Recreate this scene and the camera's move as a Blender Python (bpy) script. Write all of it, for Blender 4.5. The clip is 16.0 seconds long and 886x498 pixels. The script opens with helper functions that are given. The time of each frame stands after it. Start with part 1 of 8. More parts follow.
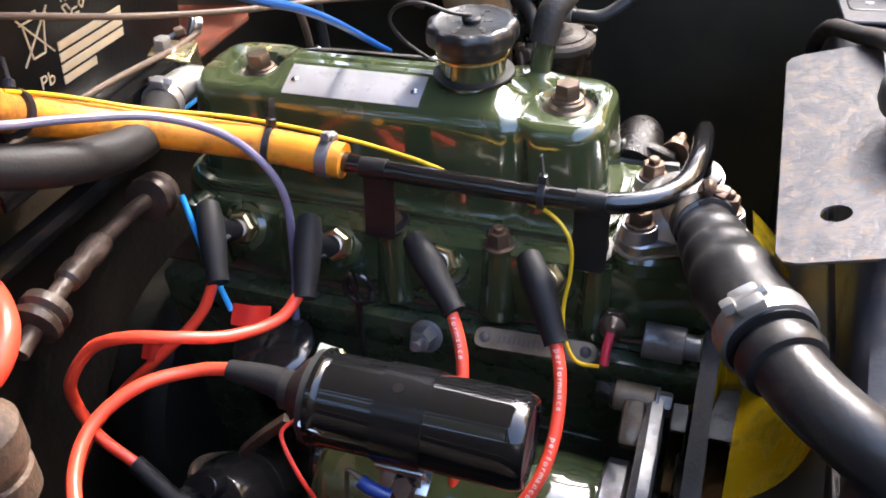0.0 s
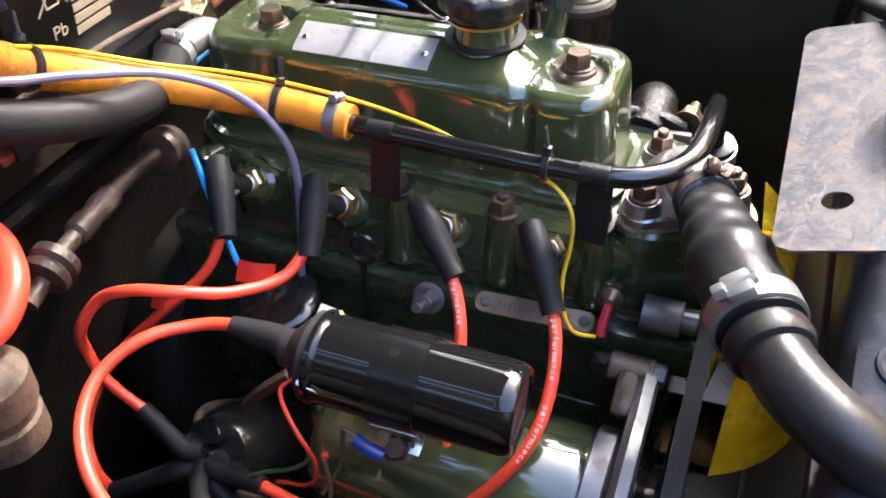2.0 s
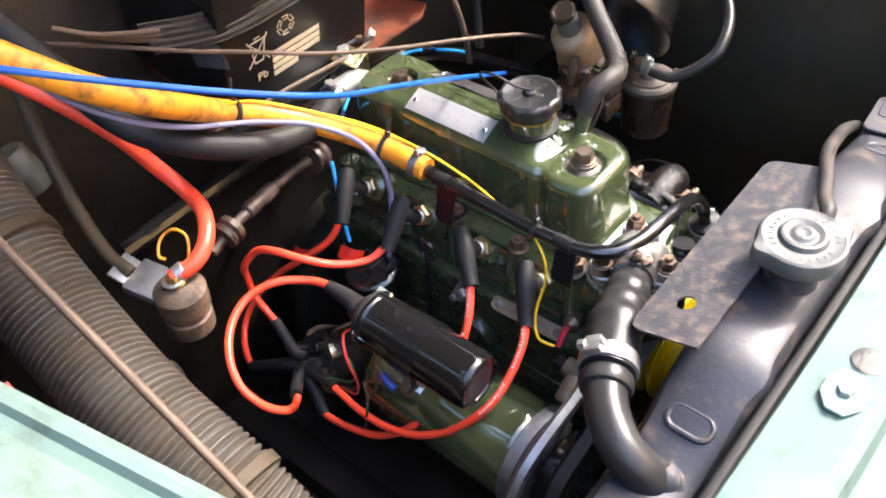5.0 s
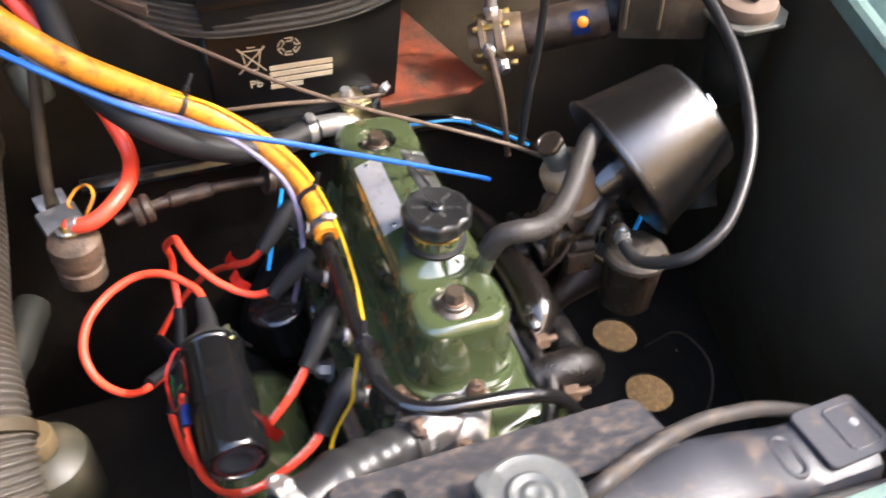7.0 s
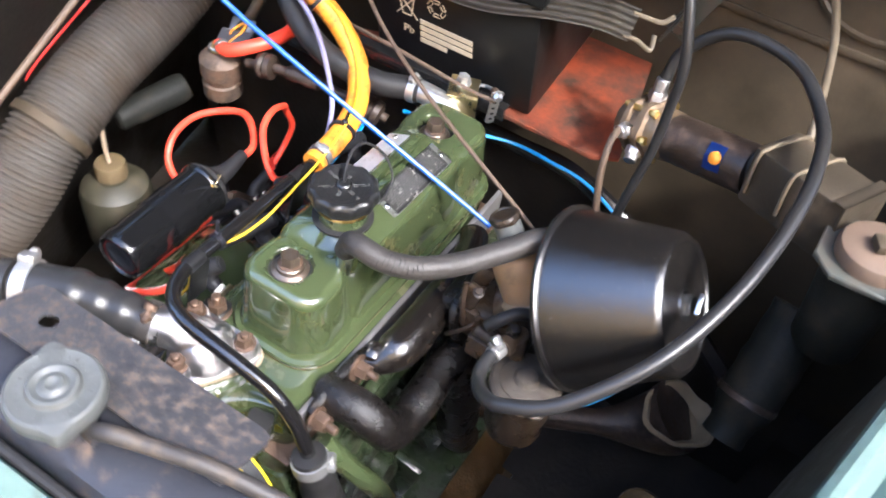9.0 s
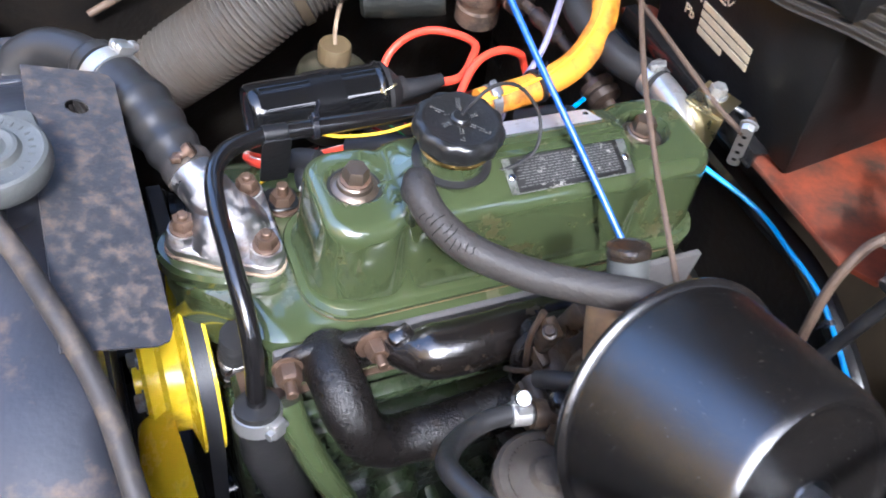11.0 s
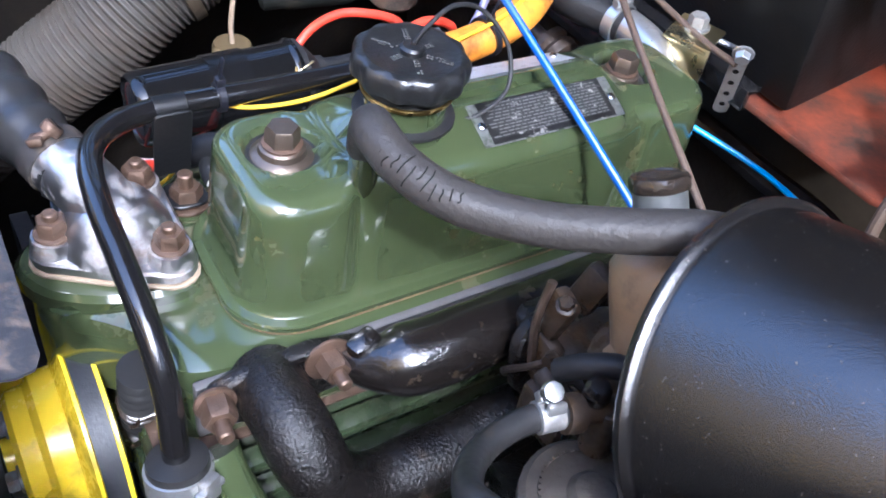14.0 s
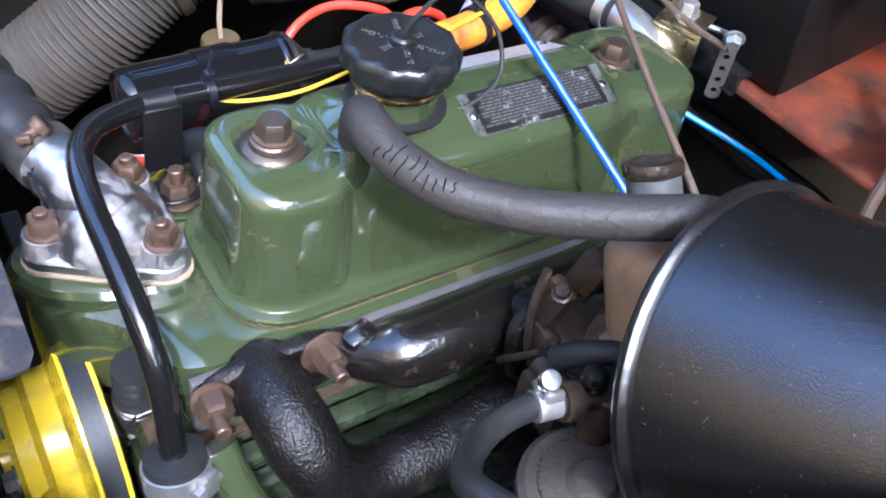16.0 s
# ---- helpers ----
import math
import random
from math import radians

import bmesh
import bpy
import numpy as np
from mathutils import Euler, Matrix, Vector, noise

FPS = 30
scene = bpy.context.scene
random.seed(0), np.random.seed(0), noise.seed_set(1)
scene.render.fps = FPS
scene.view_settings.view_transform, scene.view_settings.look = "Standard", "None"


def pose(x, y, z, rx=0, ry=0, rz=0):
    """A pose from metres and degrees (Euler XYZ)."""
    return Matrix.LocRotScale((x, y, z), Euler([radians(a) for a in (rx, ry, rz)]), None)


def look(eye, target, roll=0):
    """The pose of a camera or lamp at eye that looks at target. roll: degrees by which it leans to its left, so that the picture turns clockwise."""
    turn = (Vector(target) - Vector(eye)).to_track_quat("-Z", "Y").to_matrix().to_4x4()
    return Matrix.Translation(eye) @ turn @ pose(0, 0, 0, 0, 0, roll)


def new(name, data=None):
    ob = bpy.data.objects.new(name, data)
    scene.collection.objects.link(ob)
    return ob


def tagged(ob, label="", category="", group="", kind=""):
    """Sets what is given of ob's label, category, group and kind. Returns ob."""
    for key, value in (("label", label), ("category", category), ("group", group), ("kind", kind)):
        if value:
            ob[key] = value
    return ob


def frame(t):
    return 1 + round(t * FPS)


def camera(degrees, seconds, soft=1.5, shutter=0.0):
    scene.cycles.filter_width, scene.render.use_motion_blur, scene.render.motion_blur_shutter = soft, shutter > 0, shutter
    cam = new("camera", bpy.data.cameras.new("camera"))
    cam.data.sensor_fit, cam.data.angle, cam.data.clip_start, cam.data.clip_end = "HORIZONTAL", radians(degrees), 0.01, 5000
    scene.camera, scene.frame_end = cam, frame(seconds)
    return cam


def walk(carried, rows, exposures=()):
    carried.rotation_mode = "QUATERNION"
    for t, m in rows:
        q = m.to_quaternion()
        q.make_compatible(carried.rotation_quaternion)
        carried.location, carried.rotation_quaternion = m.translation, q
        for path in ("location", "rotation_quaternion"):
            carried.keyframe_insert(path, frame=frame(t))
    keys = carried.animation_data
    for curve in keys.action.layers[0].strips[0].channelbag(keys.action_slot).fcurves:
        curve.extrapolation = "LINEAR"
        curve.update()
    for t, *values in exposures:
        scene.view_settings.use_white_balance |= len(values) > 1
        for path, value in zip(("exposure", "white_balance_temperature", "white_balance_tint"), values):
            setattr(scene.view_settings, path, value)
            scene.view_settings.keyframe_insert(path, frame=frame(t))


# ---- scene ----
cam = camera(56.5, 16.0, 1.8, 0.4)
PATH = [
    (0, (0.215, -0.48, 0.334), (-0.386, 0.987, -0.886), -4.7),
    (0.5, (0.214, -0.478, 0.334), (-0.389, 0.978, -0.897), -4.8),
    (1, (0.212, -0.475, 0.332), (-0.385, 0.964, -0.921), -4.6),
    (1.5, (0.213, -0.472, 0.332), (-0.386, 0.945, -0.946), -4.4),
    (2, (0.226, -0.469, 0.348), (-0.402, 0.89, -0.978), -4.1),
    (2.5, (0.254, -0.464, 0.377), (-0.401, 0.841, -0.991), -4.8),
    (3, (0.292, -0.46, 0.427), (-0.432, 0.779, -0.966), -4.6),
    (3.5, (0.332, -0.462, 0.479), (-0.473, 0.697, -0.939), -5.1),
    (4, (0.357, -0.487, 0.536), (-0.532, 0.604, -0.885), -7.0),
    (4.2, (0.356, -0.51, 0.554), (-0.533, 0.546, -0.893), -7.5),
    (6.3, (0.576, -0.372, 0.581), (-0.715, 0.32, -0.781), -3.3),
    (6.5, (0.572, -0.327, 0.576), (-0.748, 0.313, -0.783), -1.9),
    (7, (0.545, -0.182, 0.576), (-0.808, 0.351, -0.796), 2.6),
    (7.5, (0.579, -0.023, 0.565), (-0.85, 0.232, -0.811), 1.3),
    (8, (0.621, 0.125, 0.585), (-0.806, 0.073, -0.815), 4.8),
    (8.5, (0.532, 0.215, 0.586), (-0.849, -0.091, -0.829), 8.4),
    (9, (0.471, 0.303, 0.609), (-0.769, -0.272, -0.851), 9.8),
    (9.5, (0.413, 0.458, 0.624), (-0.638, -0.432, -0.826), 10.7),
    (10, (0.34, 0.472, 0.577), (-0.507, -0.569, -0.906), 12.1),
    (10.2, (0.31, 0.451, 0.554), (-0.451, -0.622, -0.953), 13.4),
    (12.3, (0.249, 0.31, 0.361), (-0.447, -0.887, -1.082), 12.2),
    (12.5, (0.25, 0.309, 0.353), (-0.499, -0.886, -1.065), 12.7),
    (13, (0.252, 0.311, 0.348), (-0.631, -0.852, -1.019), 13.4),
    (13.5, (0.254, 0.309, 0.341), (-0.677, -0.834, -1.011), 13.3),
    (14, (0.253, 0.308, 0.337), (-0.678, -0.813, -1.032), 12.4),
    (14.5, (0.253, 0.309, 0.335), (-0.688, -0.805, -1.034), 12.1),
    (15, (0.253, 0.308, 0.336), (-0.694, -0.792, -1.04), 11.9),
    (15.5, (0.252, 0.308, 0.335), (-0.691, -0.796, -1.04), 11.9),
    (16, (0.253, 0.308, 0.335), (-0.687, -0.795, -1.044), 11.8),
]
EXPOSURES = [(0.0, 3.46, 6050, 13), (2.0, 3.58, 6050, 13), (3.5, 3.72, 6250, 12), (4.2, 3.72, 6250, 12), (6.5, 3.33, 6200, 13), (8.0, 3.56, 5800, 11), (10.0, 3.17, 5350, 11), (12.5, 3.06, 4950, 13), (16.0, 2.98, 4850, 13)]
walk(cam, [(t, look(eye, target, roll)) for t, eye, target, roll in PATH], EXPOSURES)

# ---- light ----
world = bpy.data.worlds.new("sky")
scene.world = world
world.use_nodes = True
wn = world.node_tree.nodes
sky = wn.new("ShaderNodeTexSky")
sky.sky_type, sky.sun_disc = "NISHITA", False
sky.sun_elevation, sky.sun_rotation = radians(47), radians(19)
world.node_tree.links.new(sky.outputs["Color"], wn["Background"].inputs["Color"])
sky.dust_density, sky.ozone_density = 5.0, 1.2
wn["Background"].inputs["Strength"].default_value = 0.15
sun_data = bpy.data.lights.new("sun", "SUN")
sun_data.energy, sun_data.angle, sun_data.color = 0.7, radians(4), (1.0, 0.93, 0.82)
sun = new("sun", sun_data)
sun.matrix_world = look((0.5, 1.45, 1.65), (0, 0, 0))


# ---- materials ----
def mat(name, col, rough=0.5, metal=0.0, col2=None, scale=60.0, grain=0.25, bump=0.0, bscale=400.0, coat=0.0,
        dirt=None, dscale=25.0, dlevel=0.55, dsoft=0.12, stretch=(1, 1, 1), spec=0.5):
    """Paint, metal or rubber with two scales of variation, optional patches of dirt or rust, and fine relief."""
    m = bpy.data.materials.new(name)
    m.use_nodes = True
    nt = m.node_tree
    b = nt.nodes["Principled BSDF"]
    L = nt.links.new
    tc = nt.nodes.new("ShaderNodeTexCoord")
    mp = nt.nodes.new("ShaderNodeMapping")
    mp.inputs["Scale"].default_value = stretch
    L(tc.outputs["Object"], mp.inputs["Vector"])
    n1 = nt.nodes.new("ShaderNodeTexNoise")
    n1.inputs["Scale"].default_value, n1.inputs["Detail"].default_value = scale, 6
    L(mp.outputs["Vector"], n1.inputs["Vector"])
    mix = nt.nodes.new("ShaderNodeMix")
    mix.data_type = "RGBA"
    c2 = col2 or tuple(c * (1 - grain) for c in col)
    mix.inputs["A"].default_value, mix.inputs["B"].default_value = (*col, 1), (*c2, 1)
    L(n1.outputs["Fac"], mix.inputs["Factor"])
    out = mix.outputs["Result"]
    rr = nt.nodes.new("ShaderNodeMapRange")
    rr.inputs["To Min"].default_value, rr.inputs["To Max"].default_value = max(0.03, rough - 0.12 * (0.4 + rough)), min(1, rough + 0.15 * (0.4 + rough))
    n2 = nt.nodes.new("ShaderNodeTexNoise")
    n2.inputs["Scale"].default_value, n2.inputs["Detail"].default_value = dscale, 8
    n2.inputs["Roughness"].default_value = 0.65
    L(mp.outputs["Vector"], n2.inputs["Vector"])
    L(n2.outputs["Fac"], rr.inputs["Value"])
    rough_out = rr.outputs["Result"]
    if dirt:
        ramp = nt.nodes.new("ShaderNodeMapRange")
        ramp.inputs["From Min"].default_value, ramp.inputs["From Max"].default_value = dlevel - dsoft, dlevel + dsoft
        L(n2.outputs["Fac"], ramp.inputs["Value"])
        mix2 = nt.nodes.new("ShaderNodeMix")
        mix2.data_type = "RGBA"
        mix2.inputs["B"].default_value = (*dirt, 1)
        L(ramp.outputs["Result"], mix2.inputs["Factor"])
        L(out, mix2.inputs["A"])
        out = mix2.outputs["Result"]
        mr = nt.nodes.new("ShaderNodeMix")
        L(ramp.outputs["Result"], mr.inputs["Factor"])
        L(rough_out, mr.inputs["A"])
        mr.inputs["B"].default_value = 0.85
        rough_out = mr.outputs["Result"]
        if metal:
            mm = nt.nodes.new("ShaderNodeMapRange")
            mm.inputs["To Min"].default_value, mm.inputs["To Max"].default_value = metal, 0
            L(ramp.outputs["Result"], mm.inputs["Value"])
            L(mm.outputs["Result"], b.inputs["Metallic"])
    L(out, b.inputs["Base Color"])
    L(rough_out, b.inputs["Roughness"])
    b.inputs["Metallic"].default_value = metal
    b.inputs["Coat Weight"].default_value, b.inputs["Coat Roughness"].default_value = coat, 0.035
    b.inputs["Specular IOR Level"].default_value = spec
    if bump:
        n3 = nt.nodes.new("ShaderNodeTexNoise")
        n3.inputs["Scale"].default_value, n3.inputs["Detail"].default_value = bscale, 4
        L(mp.outputs["Vector"], n3.inputs["Vector"])
        bp = nt.nodes.new("ShaderNodeBump")
        bp.inputs["Strength"].default_value, bp.inputs["Distance"].default_value = bump, 0.001
        L(n3.outputs["Fac"], bp.inputs["Height"])
        L(bp.outputs["Normal"], b.inputs["Normal"])
    return m


GREEN = mat("engine_green", (0.043, 0.056, 0.024), 0.12, 0, (0.035, 0.046, 0.019), 40, bump=0.06, bscale=60, coat=1.0, dirt=(0.070, 0.048, 0.018), dscale=26, dlevel=0.67, dsoft=0.10)
GREEN_DIRTY = mat("block_green", (0.036, 0.050, 0.024), 0.26, 0, (0.022, 0.031, 0.015), 45, bump=0.4, bscale=260, coat=0.5, dirt=(0.022, 0.016, 0.010), dscale=35, dlevel=0.60)
BLACK_GLOSS = mat("black_gloss", (0.008, 0.008, 0.009), 0.16, 0, (0.014, 0.013, 0.012), 60, bump=0.15, bscale=140, coat=0.4)
BLACK_DRUM = mat("black_enamel", (0.005, 0.005, 0.0055), 0.17, 0, (0.009, 0.0075, 0.006), 80, bump=0.26, bscale=1300, coat=0.0, dirt=(0.095, 0.075, 0.05), dscale=420, dlevel=0.685, dsoft=0.03, spec=0.9)
COIL_BLACK = mat("coil_enamel", (0.004, 0.004, 0.0045), 0.03, 0, (0.006, 0.006, 0.006), 30, coat=0.0, spec=0.5)
BAND = mat("coil_band", (0.006, 0.006, 0.0065), 0.18, 0.0, None, 90, bump=0.2, bscale=300, spec=0.3)
BLACK_PIPE = mat("black_pipe_paint", (0.005, 0.005, 0.006), 0.14, 0, (0.008, 0.007, 0.006), 70, bump=0.2, bscale=120, coat=0.5, dirt=(0.05, 0.03, 0.018), dscale=90, dlevel=0.77, dsoft=0.04)
HORN = mat("grimy_dark_enamel", (0.011, 0.012, 0.010), 0.6, 0, (0.007, 0.007, 0.006), 30, bump=0.4, bscale=260, dirt=(0.034, 0.028, 0.019), dscale=30, dlevel=0.62, dsoft=0.12, spec=0.15)
CHAMBER = mat("stained_chamber_alloy", (0.29, 0.195, 0.11), 0.42, 0.1, (0.18, 0.12, 0.068), 50, bump=0.3, bscale=300, dirt=(0.09, 0.06, 0.035), dscale=40, dlevel=0.62, dsoft=0.12)
CAP_BROWN = mat("oily_cap_plastic", (0.010, 0.008, 0.007), 0.20, 0, (0.026, 0.019, 0.013), 120, bump=0.3, bscale=300)
CRACK = mat("hose_crack", (0.006, 0.005, 0.005), 0.9, spec=0.1)
ZINC_PALE = mat("pale_plated_steel", (0.46, 0.46, 0.45), 0.30, 0.8, (0.36, 0.355, 0.34), 90, bump=0.2, bscale=300, dirt=(0.20, 0.15, 0.09), dscale=90, dlevel=0.68)
PLATE_WORN = mat("worn_plate_border", (0.30, 0.31, 0.30), 0.4, 0.4, (0.12, 0.125, 0.11), 130, bump=0.2, bscale=300, dirt=(0.05, 0.06, 0.035), dscale=110, dlevel=0.56, dsoft=0.06)
RUBBER = mat("black_rubber", (0.012, 0.012, 0.013), 0.5, 0, (0.020, 0.019, 0.018), 60, bump=0.25, bscale=500, spec=0.22)
RUBBER_GLOSS = mat("black_rubber_shiny", (0.013, 0.013, 0.014), 0.30, 0, (0.022, 0.021, 0.020), 40, bump=0.2, bscale=250, dirt=(0.06, 0.05, 0.035), dscale=50, dlevel=0.72, spec=0.3)
BOOT = mat("boot_rubber", (0.014, 0.014, 0.015), 0.55, 0, None, 60, bump=0.15, bscale=500, spec=0.2)
OLD_HOSE = mat("perished_hose", (0.022, 0.020, 0.018), 0.5, 0, (0.034, 0.030, 0.027), 60, bump=0.7, bscale=300, dirt=(0.03, 0.026, 0.022), dscale=120, dlevel=0.70, dsoft=0.15, spec=0.3)
RED = mat("red_silicone", (0.72, 0.052, 0.024), 0.34, 0, (0.80, 0.075, 0.035), 40, spec=0.5)
RED_TAPE = mat("red_tape", (0.55, 0.03, 0.02), 0.4)
YELLOW_HOSE = mat("yellow_hose", (0.72, 0.27, 0.012), 0.42, 0, (0.60, 0.22, 0.02), 30, bump=0.1, bscale=200, dirt=(0.20, 0.075, 0.012), dscale=55, dlevel=0.57, dsoft=0.10)
YELLOW_PAINT = mat("fan_yellow", (0.82, 0.60, 0.012), 0.26, 0, (0.74, 0.53, 0.012), 40, coat=0.3, dirt=(0.10, 0.075, 0.02), dscale=35, dlevel=0.66)
YELLOW_WIRE = mat("yellow_wire", (0.80, 0.50, 0.015), 0.4)
BLUE = mat("blue_cable", (0.005, 0.058, 0.27), 0.36, 0, (0.008, 0.078, 0.33), 60)
BLUE_LIGHT = mat("light_blue_tube", (0.02, 0.27, 0.66), 0.35, 0, (0.03, 0.33, 0.72), 60)
VIOLET = mat("grey_violet_wire", (0.22, 0.185, 0.20), 0.38, 0, (0.10, 0.11, 0.26), 30)
BROWN_CABLE = mat("braided_cable", (0.105, 0.068, 0.042), 0.6, 0.1, (0.058, 0.038, 0.025), 300, bump=0.5, bscale=700)
ALU = mat("cast_aluminium", (0.56, 0.56, 0.58), 0.34, 1.0, (0.40, 0.38, 0.37), 60, bump=0.4, bscale=210, dirt=(0.17, 0.12, 0.08), dscale=60, dlevel=0.62, dsoft=0.12)
ALU_DULL = mat("dull_aluminium", (0.24, 0.20, 0.15), 0.38, 0.8, (0.15, 0.12, 0.085), 70, bump=0.4, bscale=300, dirt=(0.11, 0.08, 0.05), dscale=55, dlevel=0.56)
STEEL = mat("zinc_steel", (0.66, 0.67, 0.68), 0.22, 1.0, (0.50, 0.50, 0.50), 80, bump=0.1, bscale=300)
STEEL_DULL = mat("grey_steel", (0.26, 0.27, 0.29), 0.42, 0.8, (0.18, 0.18, 0.19), 80, bump=0.2, bscale=300, dirt=(0.10, 0.065, 0.04), dscale=70, dlevel=0.64)
ZINC_YELLOW = mat("passivated_zinc", (0.62, 0.52, 0.26), 0.28, 1.0, (0.52, 0.46, 0.30), 90)
BRASS = mat("brass", (0.60, 0.42, 0.14), 0.3, 1.0, None, 80, dirt=(0.12, 0.075, 0.03), dscale=90, dlevel=0.6)
RUST = mat("rusty_steel", (0.080, 0.052, 0.036), 0.40, 0.65, (0.13, 0.083, 0.055), 160, bump=0.5, bscale=500, dirt=(0.085, 0.045, 0.026), dscale=120, dlevel=0.60)
CAST = mat("sooty_cast_iron", (0.0045, 0.004, 0.0038), 0.27, 0.0, (0.008, 0.0065, 0.0055), 80, bump=1.0, bscale=620, dirt=(0.06, 0.04, 0.022), dscale=45, dlevel=0.72, spec=0.35)
CAST_BLACK = mat("black_cast_iron", (0.005, 0.0045, 0.004), 0.20, 0.0, (0.008, 0.006, 0.005), 80, bump=0.4, bscale=420, coat=0.5, dirt=(0.09, 0.06, 0.03), dscale=50, dlevel=0.74)
GASKET = mat("gasket_edge", (0.33, 0.27, 0.19), 0.8, 0, (0.20, 0.13, 0.08), 120, bump=0.5, bscale=500)
CORK = mat("oily_cork", (0.15, 0.085, 0.040), 0.6, 0, (0.06, 0.036, 0.020), 130, bump=0.5, bscale=500, dirt=(0.26, 0.18, 0.09), dscale=90, dlevel=0.62)
GASKET_GREY = mat("grey_gasket", (0.10, 0.095, 0.095), 0.6, 0, (0.06, 0.055, 0.05), 120)
TANK = mat("worn_black_tank", (0.016, 0.0175, 0.023), 0.46, 0.1, (0.027, 0.028, 0.034), 45, bump=0.3, bscale=220, dirt=(0.10, 0.070, 0.05), dscale=40, dlevel=0.64, dsoft=0.10, spec=0.4)
PLATE = mat("worn_plate", (0.030, 0.031, 0.036), 0.36, 0.3, (0.055, 0.054, 0.058), 45, bump=0.5, bscale=300, dirt=(0.105, 0.078, 0.058), dscale=120, dlevel=0.585, dsoft=0.11)
CAP_ALU = mat("radiator_cap_alloy", (0.088, 0.092, 0.088), 0.5, 0.2, (0.056, 0.058, 0.055), 90, bump=0.3, bscale=300)
CORE = mat("radiator_core", (0.30, 0.285, 0.26), 0.5, 0.3, (0.36, 0.34, 0.31), 90)
MINT = mat("mint_paint", (0.215, 0.315, 0.280), 0.5, 0, (0.185, 0.27, 0.24), 20, spec=0.25, dirt=(0.12, 0.14, 0.115), dscale=26, dlevel=0.66)
BAY_BLACK = mat("bay_underseal", (0.013, 0.012, 0.0115), 0.30, 0, (0.024, 0.020, 0.016), 18, bump=0.7, bscale=140, dirt=(0.045, 0.034, 0.023), dscale=12, dlevel=0.62, dsoft=0.15, spec=0.35)
MUD = mat("caked_earth", (0.20, 0.115, 0.042), 0.8, 0, (0.11, 0.062, 0.024), 50, bump=1.0, bscale=220, dirt=(0.19, 0.10, 0.032), dscale=90, dlevel=0.60, dsoft=0.06, spec=0.3)
# Brown dust colour, raised further to carry the lens veil over this dark panel.
INNER_WING = mat("dusty_veiled_underseal", (0.088, 0.076, 0.056), 0.42, 0, (0.064, 0.055, 0.041), 14, bump=0.5, bscale=160, dirt=(0.12, 0.10, 0.072), dscale=9, dlevel=0.58, dsoft=0.18, spec=0.3)
BULKHEAD = mat("bulkhead_grime", (0.040, 0.031, 0.019), 0.55, 0, (0.025, 0.019, 0.012), 14, bump=0.4, bscale=200, dirt=(0.076, 0.056, 0.034), dscale=10, dlevel=0.60, dsoft=0.2, spec=0.25)
PRIMER = mat("red_oxide_shelf", (0.27, 0.050, 0.017), 0.8, 0, (0.15, 0.032, 0.013), 30, bump=0.4, bscale=300, dirt=(0.05, 0.027, 0.018), dscale=18, dlevel=0.50, dsoft=0.14, spec=0.2)
BATTERY = mat("battery_plastic", (0.006, 0.006, 0.006), 0.36, 0, (0.011, 0.010, 0.009), 50, bump=0.2, bscale=400, dirt=(0.036, 0.028, 0.019), dscale=60, dlevel=0.70, dsoft=0.06, spec=0.2)
PRINT = mat("white_print", (0.60, 0.52, 0.36), 0.6, 0, (0.40, 0.34, 0.23), 120)
DUCT = mat("grey_paper_duct", (0.082, 0.074, 0.064), 0.55, 0.1, (0.042, 0.037, 0.031), 30, bump=0.4, bscale=400, dirt=(0.055, 0.042, 0.030), dscale=16, dlevel=0.56, spec=0.25)
BROWN_POT = mat("rusty_pot", (0.115, 0.073, 0.046), 0.6, 0.1, (0.060, 0.038, 0.025), 60, bump=0.8, bscale=320, dirt=(0.026, 0.018, 0.012), dscale=45, dlevel=0.55, dsoft=0.09)
TAN = mat("tan_cap", (0.12, 0.078, 0.05), 0.65, 0, (0.075, 0.05, 0.034), 50, bump=0.2, bscale=300)
FLANGE_GREEN = mat("grey_green_paint", (0.055, 0.062, 0.052), 0.45, 0.2, (0.035, 0.038, 0.032), 40, bump=0.3, bscale=250, dirt=(0.07, 0.055, 0.04), dscale=30, dlevel=0.58)
BOTTLE = mat("washer_bottle", (0.036, 0.033, 0.020), 0.45, 0, (0.020, 0.019, 0.012), 40, bump=0.2, bscale=300, dirt=(0.072, 0.058, 0.034), dscale=30, dlevel=0.62)
BOTTLE_CAP = mat("bottle_cap", (0.12, 0.088, 0.044), 0.5, 0, (0.07, 0.05, 0.026), 60)
CERAMIC = mat("white_ceramic", (0.45, 0.44, 0.40), 0.2, 0, (0.70, 0.68, 0.64), 60, coat=0.4)
PLATE_ALU = mat("brushed_name_plate", (0.76, 0.77, 0.79), 0.42, 0.55, (0.66, 0.66, 0.67), 70, bump=0.15, bscale=300, dirt=(0.30, 0.28, 0.22), dscale=90, dlevel=0.68)
PLATE_BLACK = mat("black_data_plate", (0.012, 0.012, 0.012), 0.35, 0, (0.03, 0.028, 0.025), 120, dirt=(0.35, 0.34, 0.31), dscale=120, dlevel=0.62, dsoft=0.03)
PRINT_GREY = mat("worn_silver_print", (0.19, 0.19, 0.18), 0.5, 0.2, (0.06, 0.06, 0.057), 300)
CAP_BLACK = mat("filler_cap_plastic", (0.007, 0.007, 0.007), 0.30, 0, (0.014, 0.014, 0.014), 90, bump=0.4, bscale=300, dirt=(0.09, 0.09, 0.085), dscale=110, dlevel=0.70, dsoft=0.08)
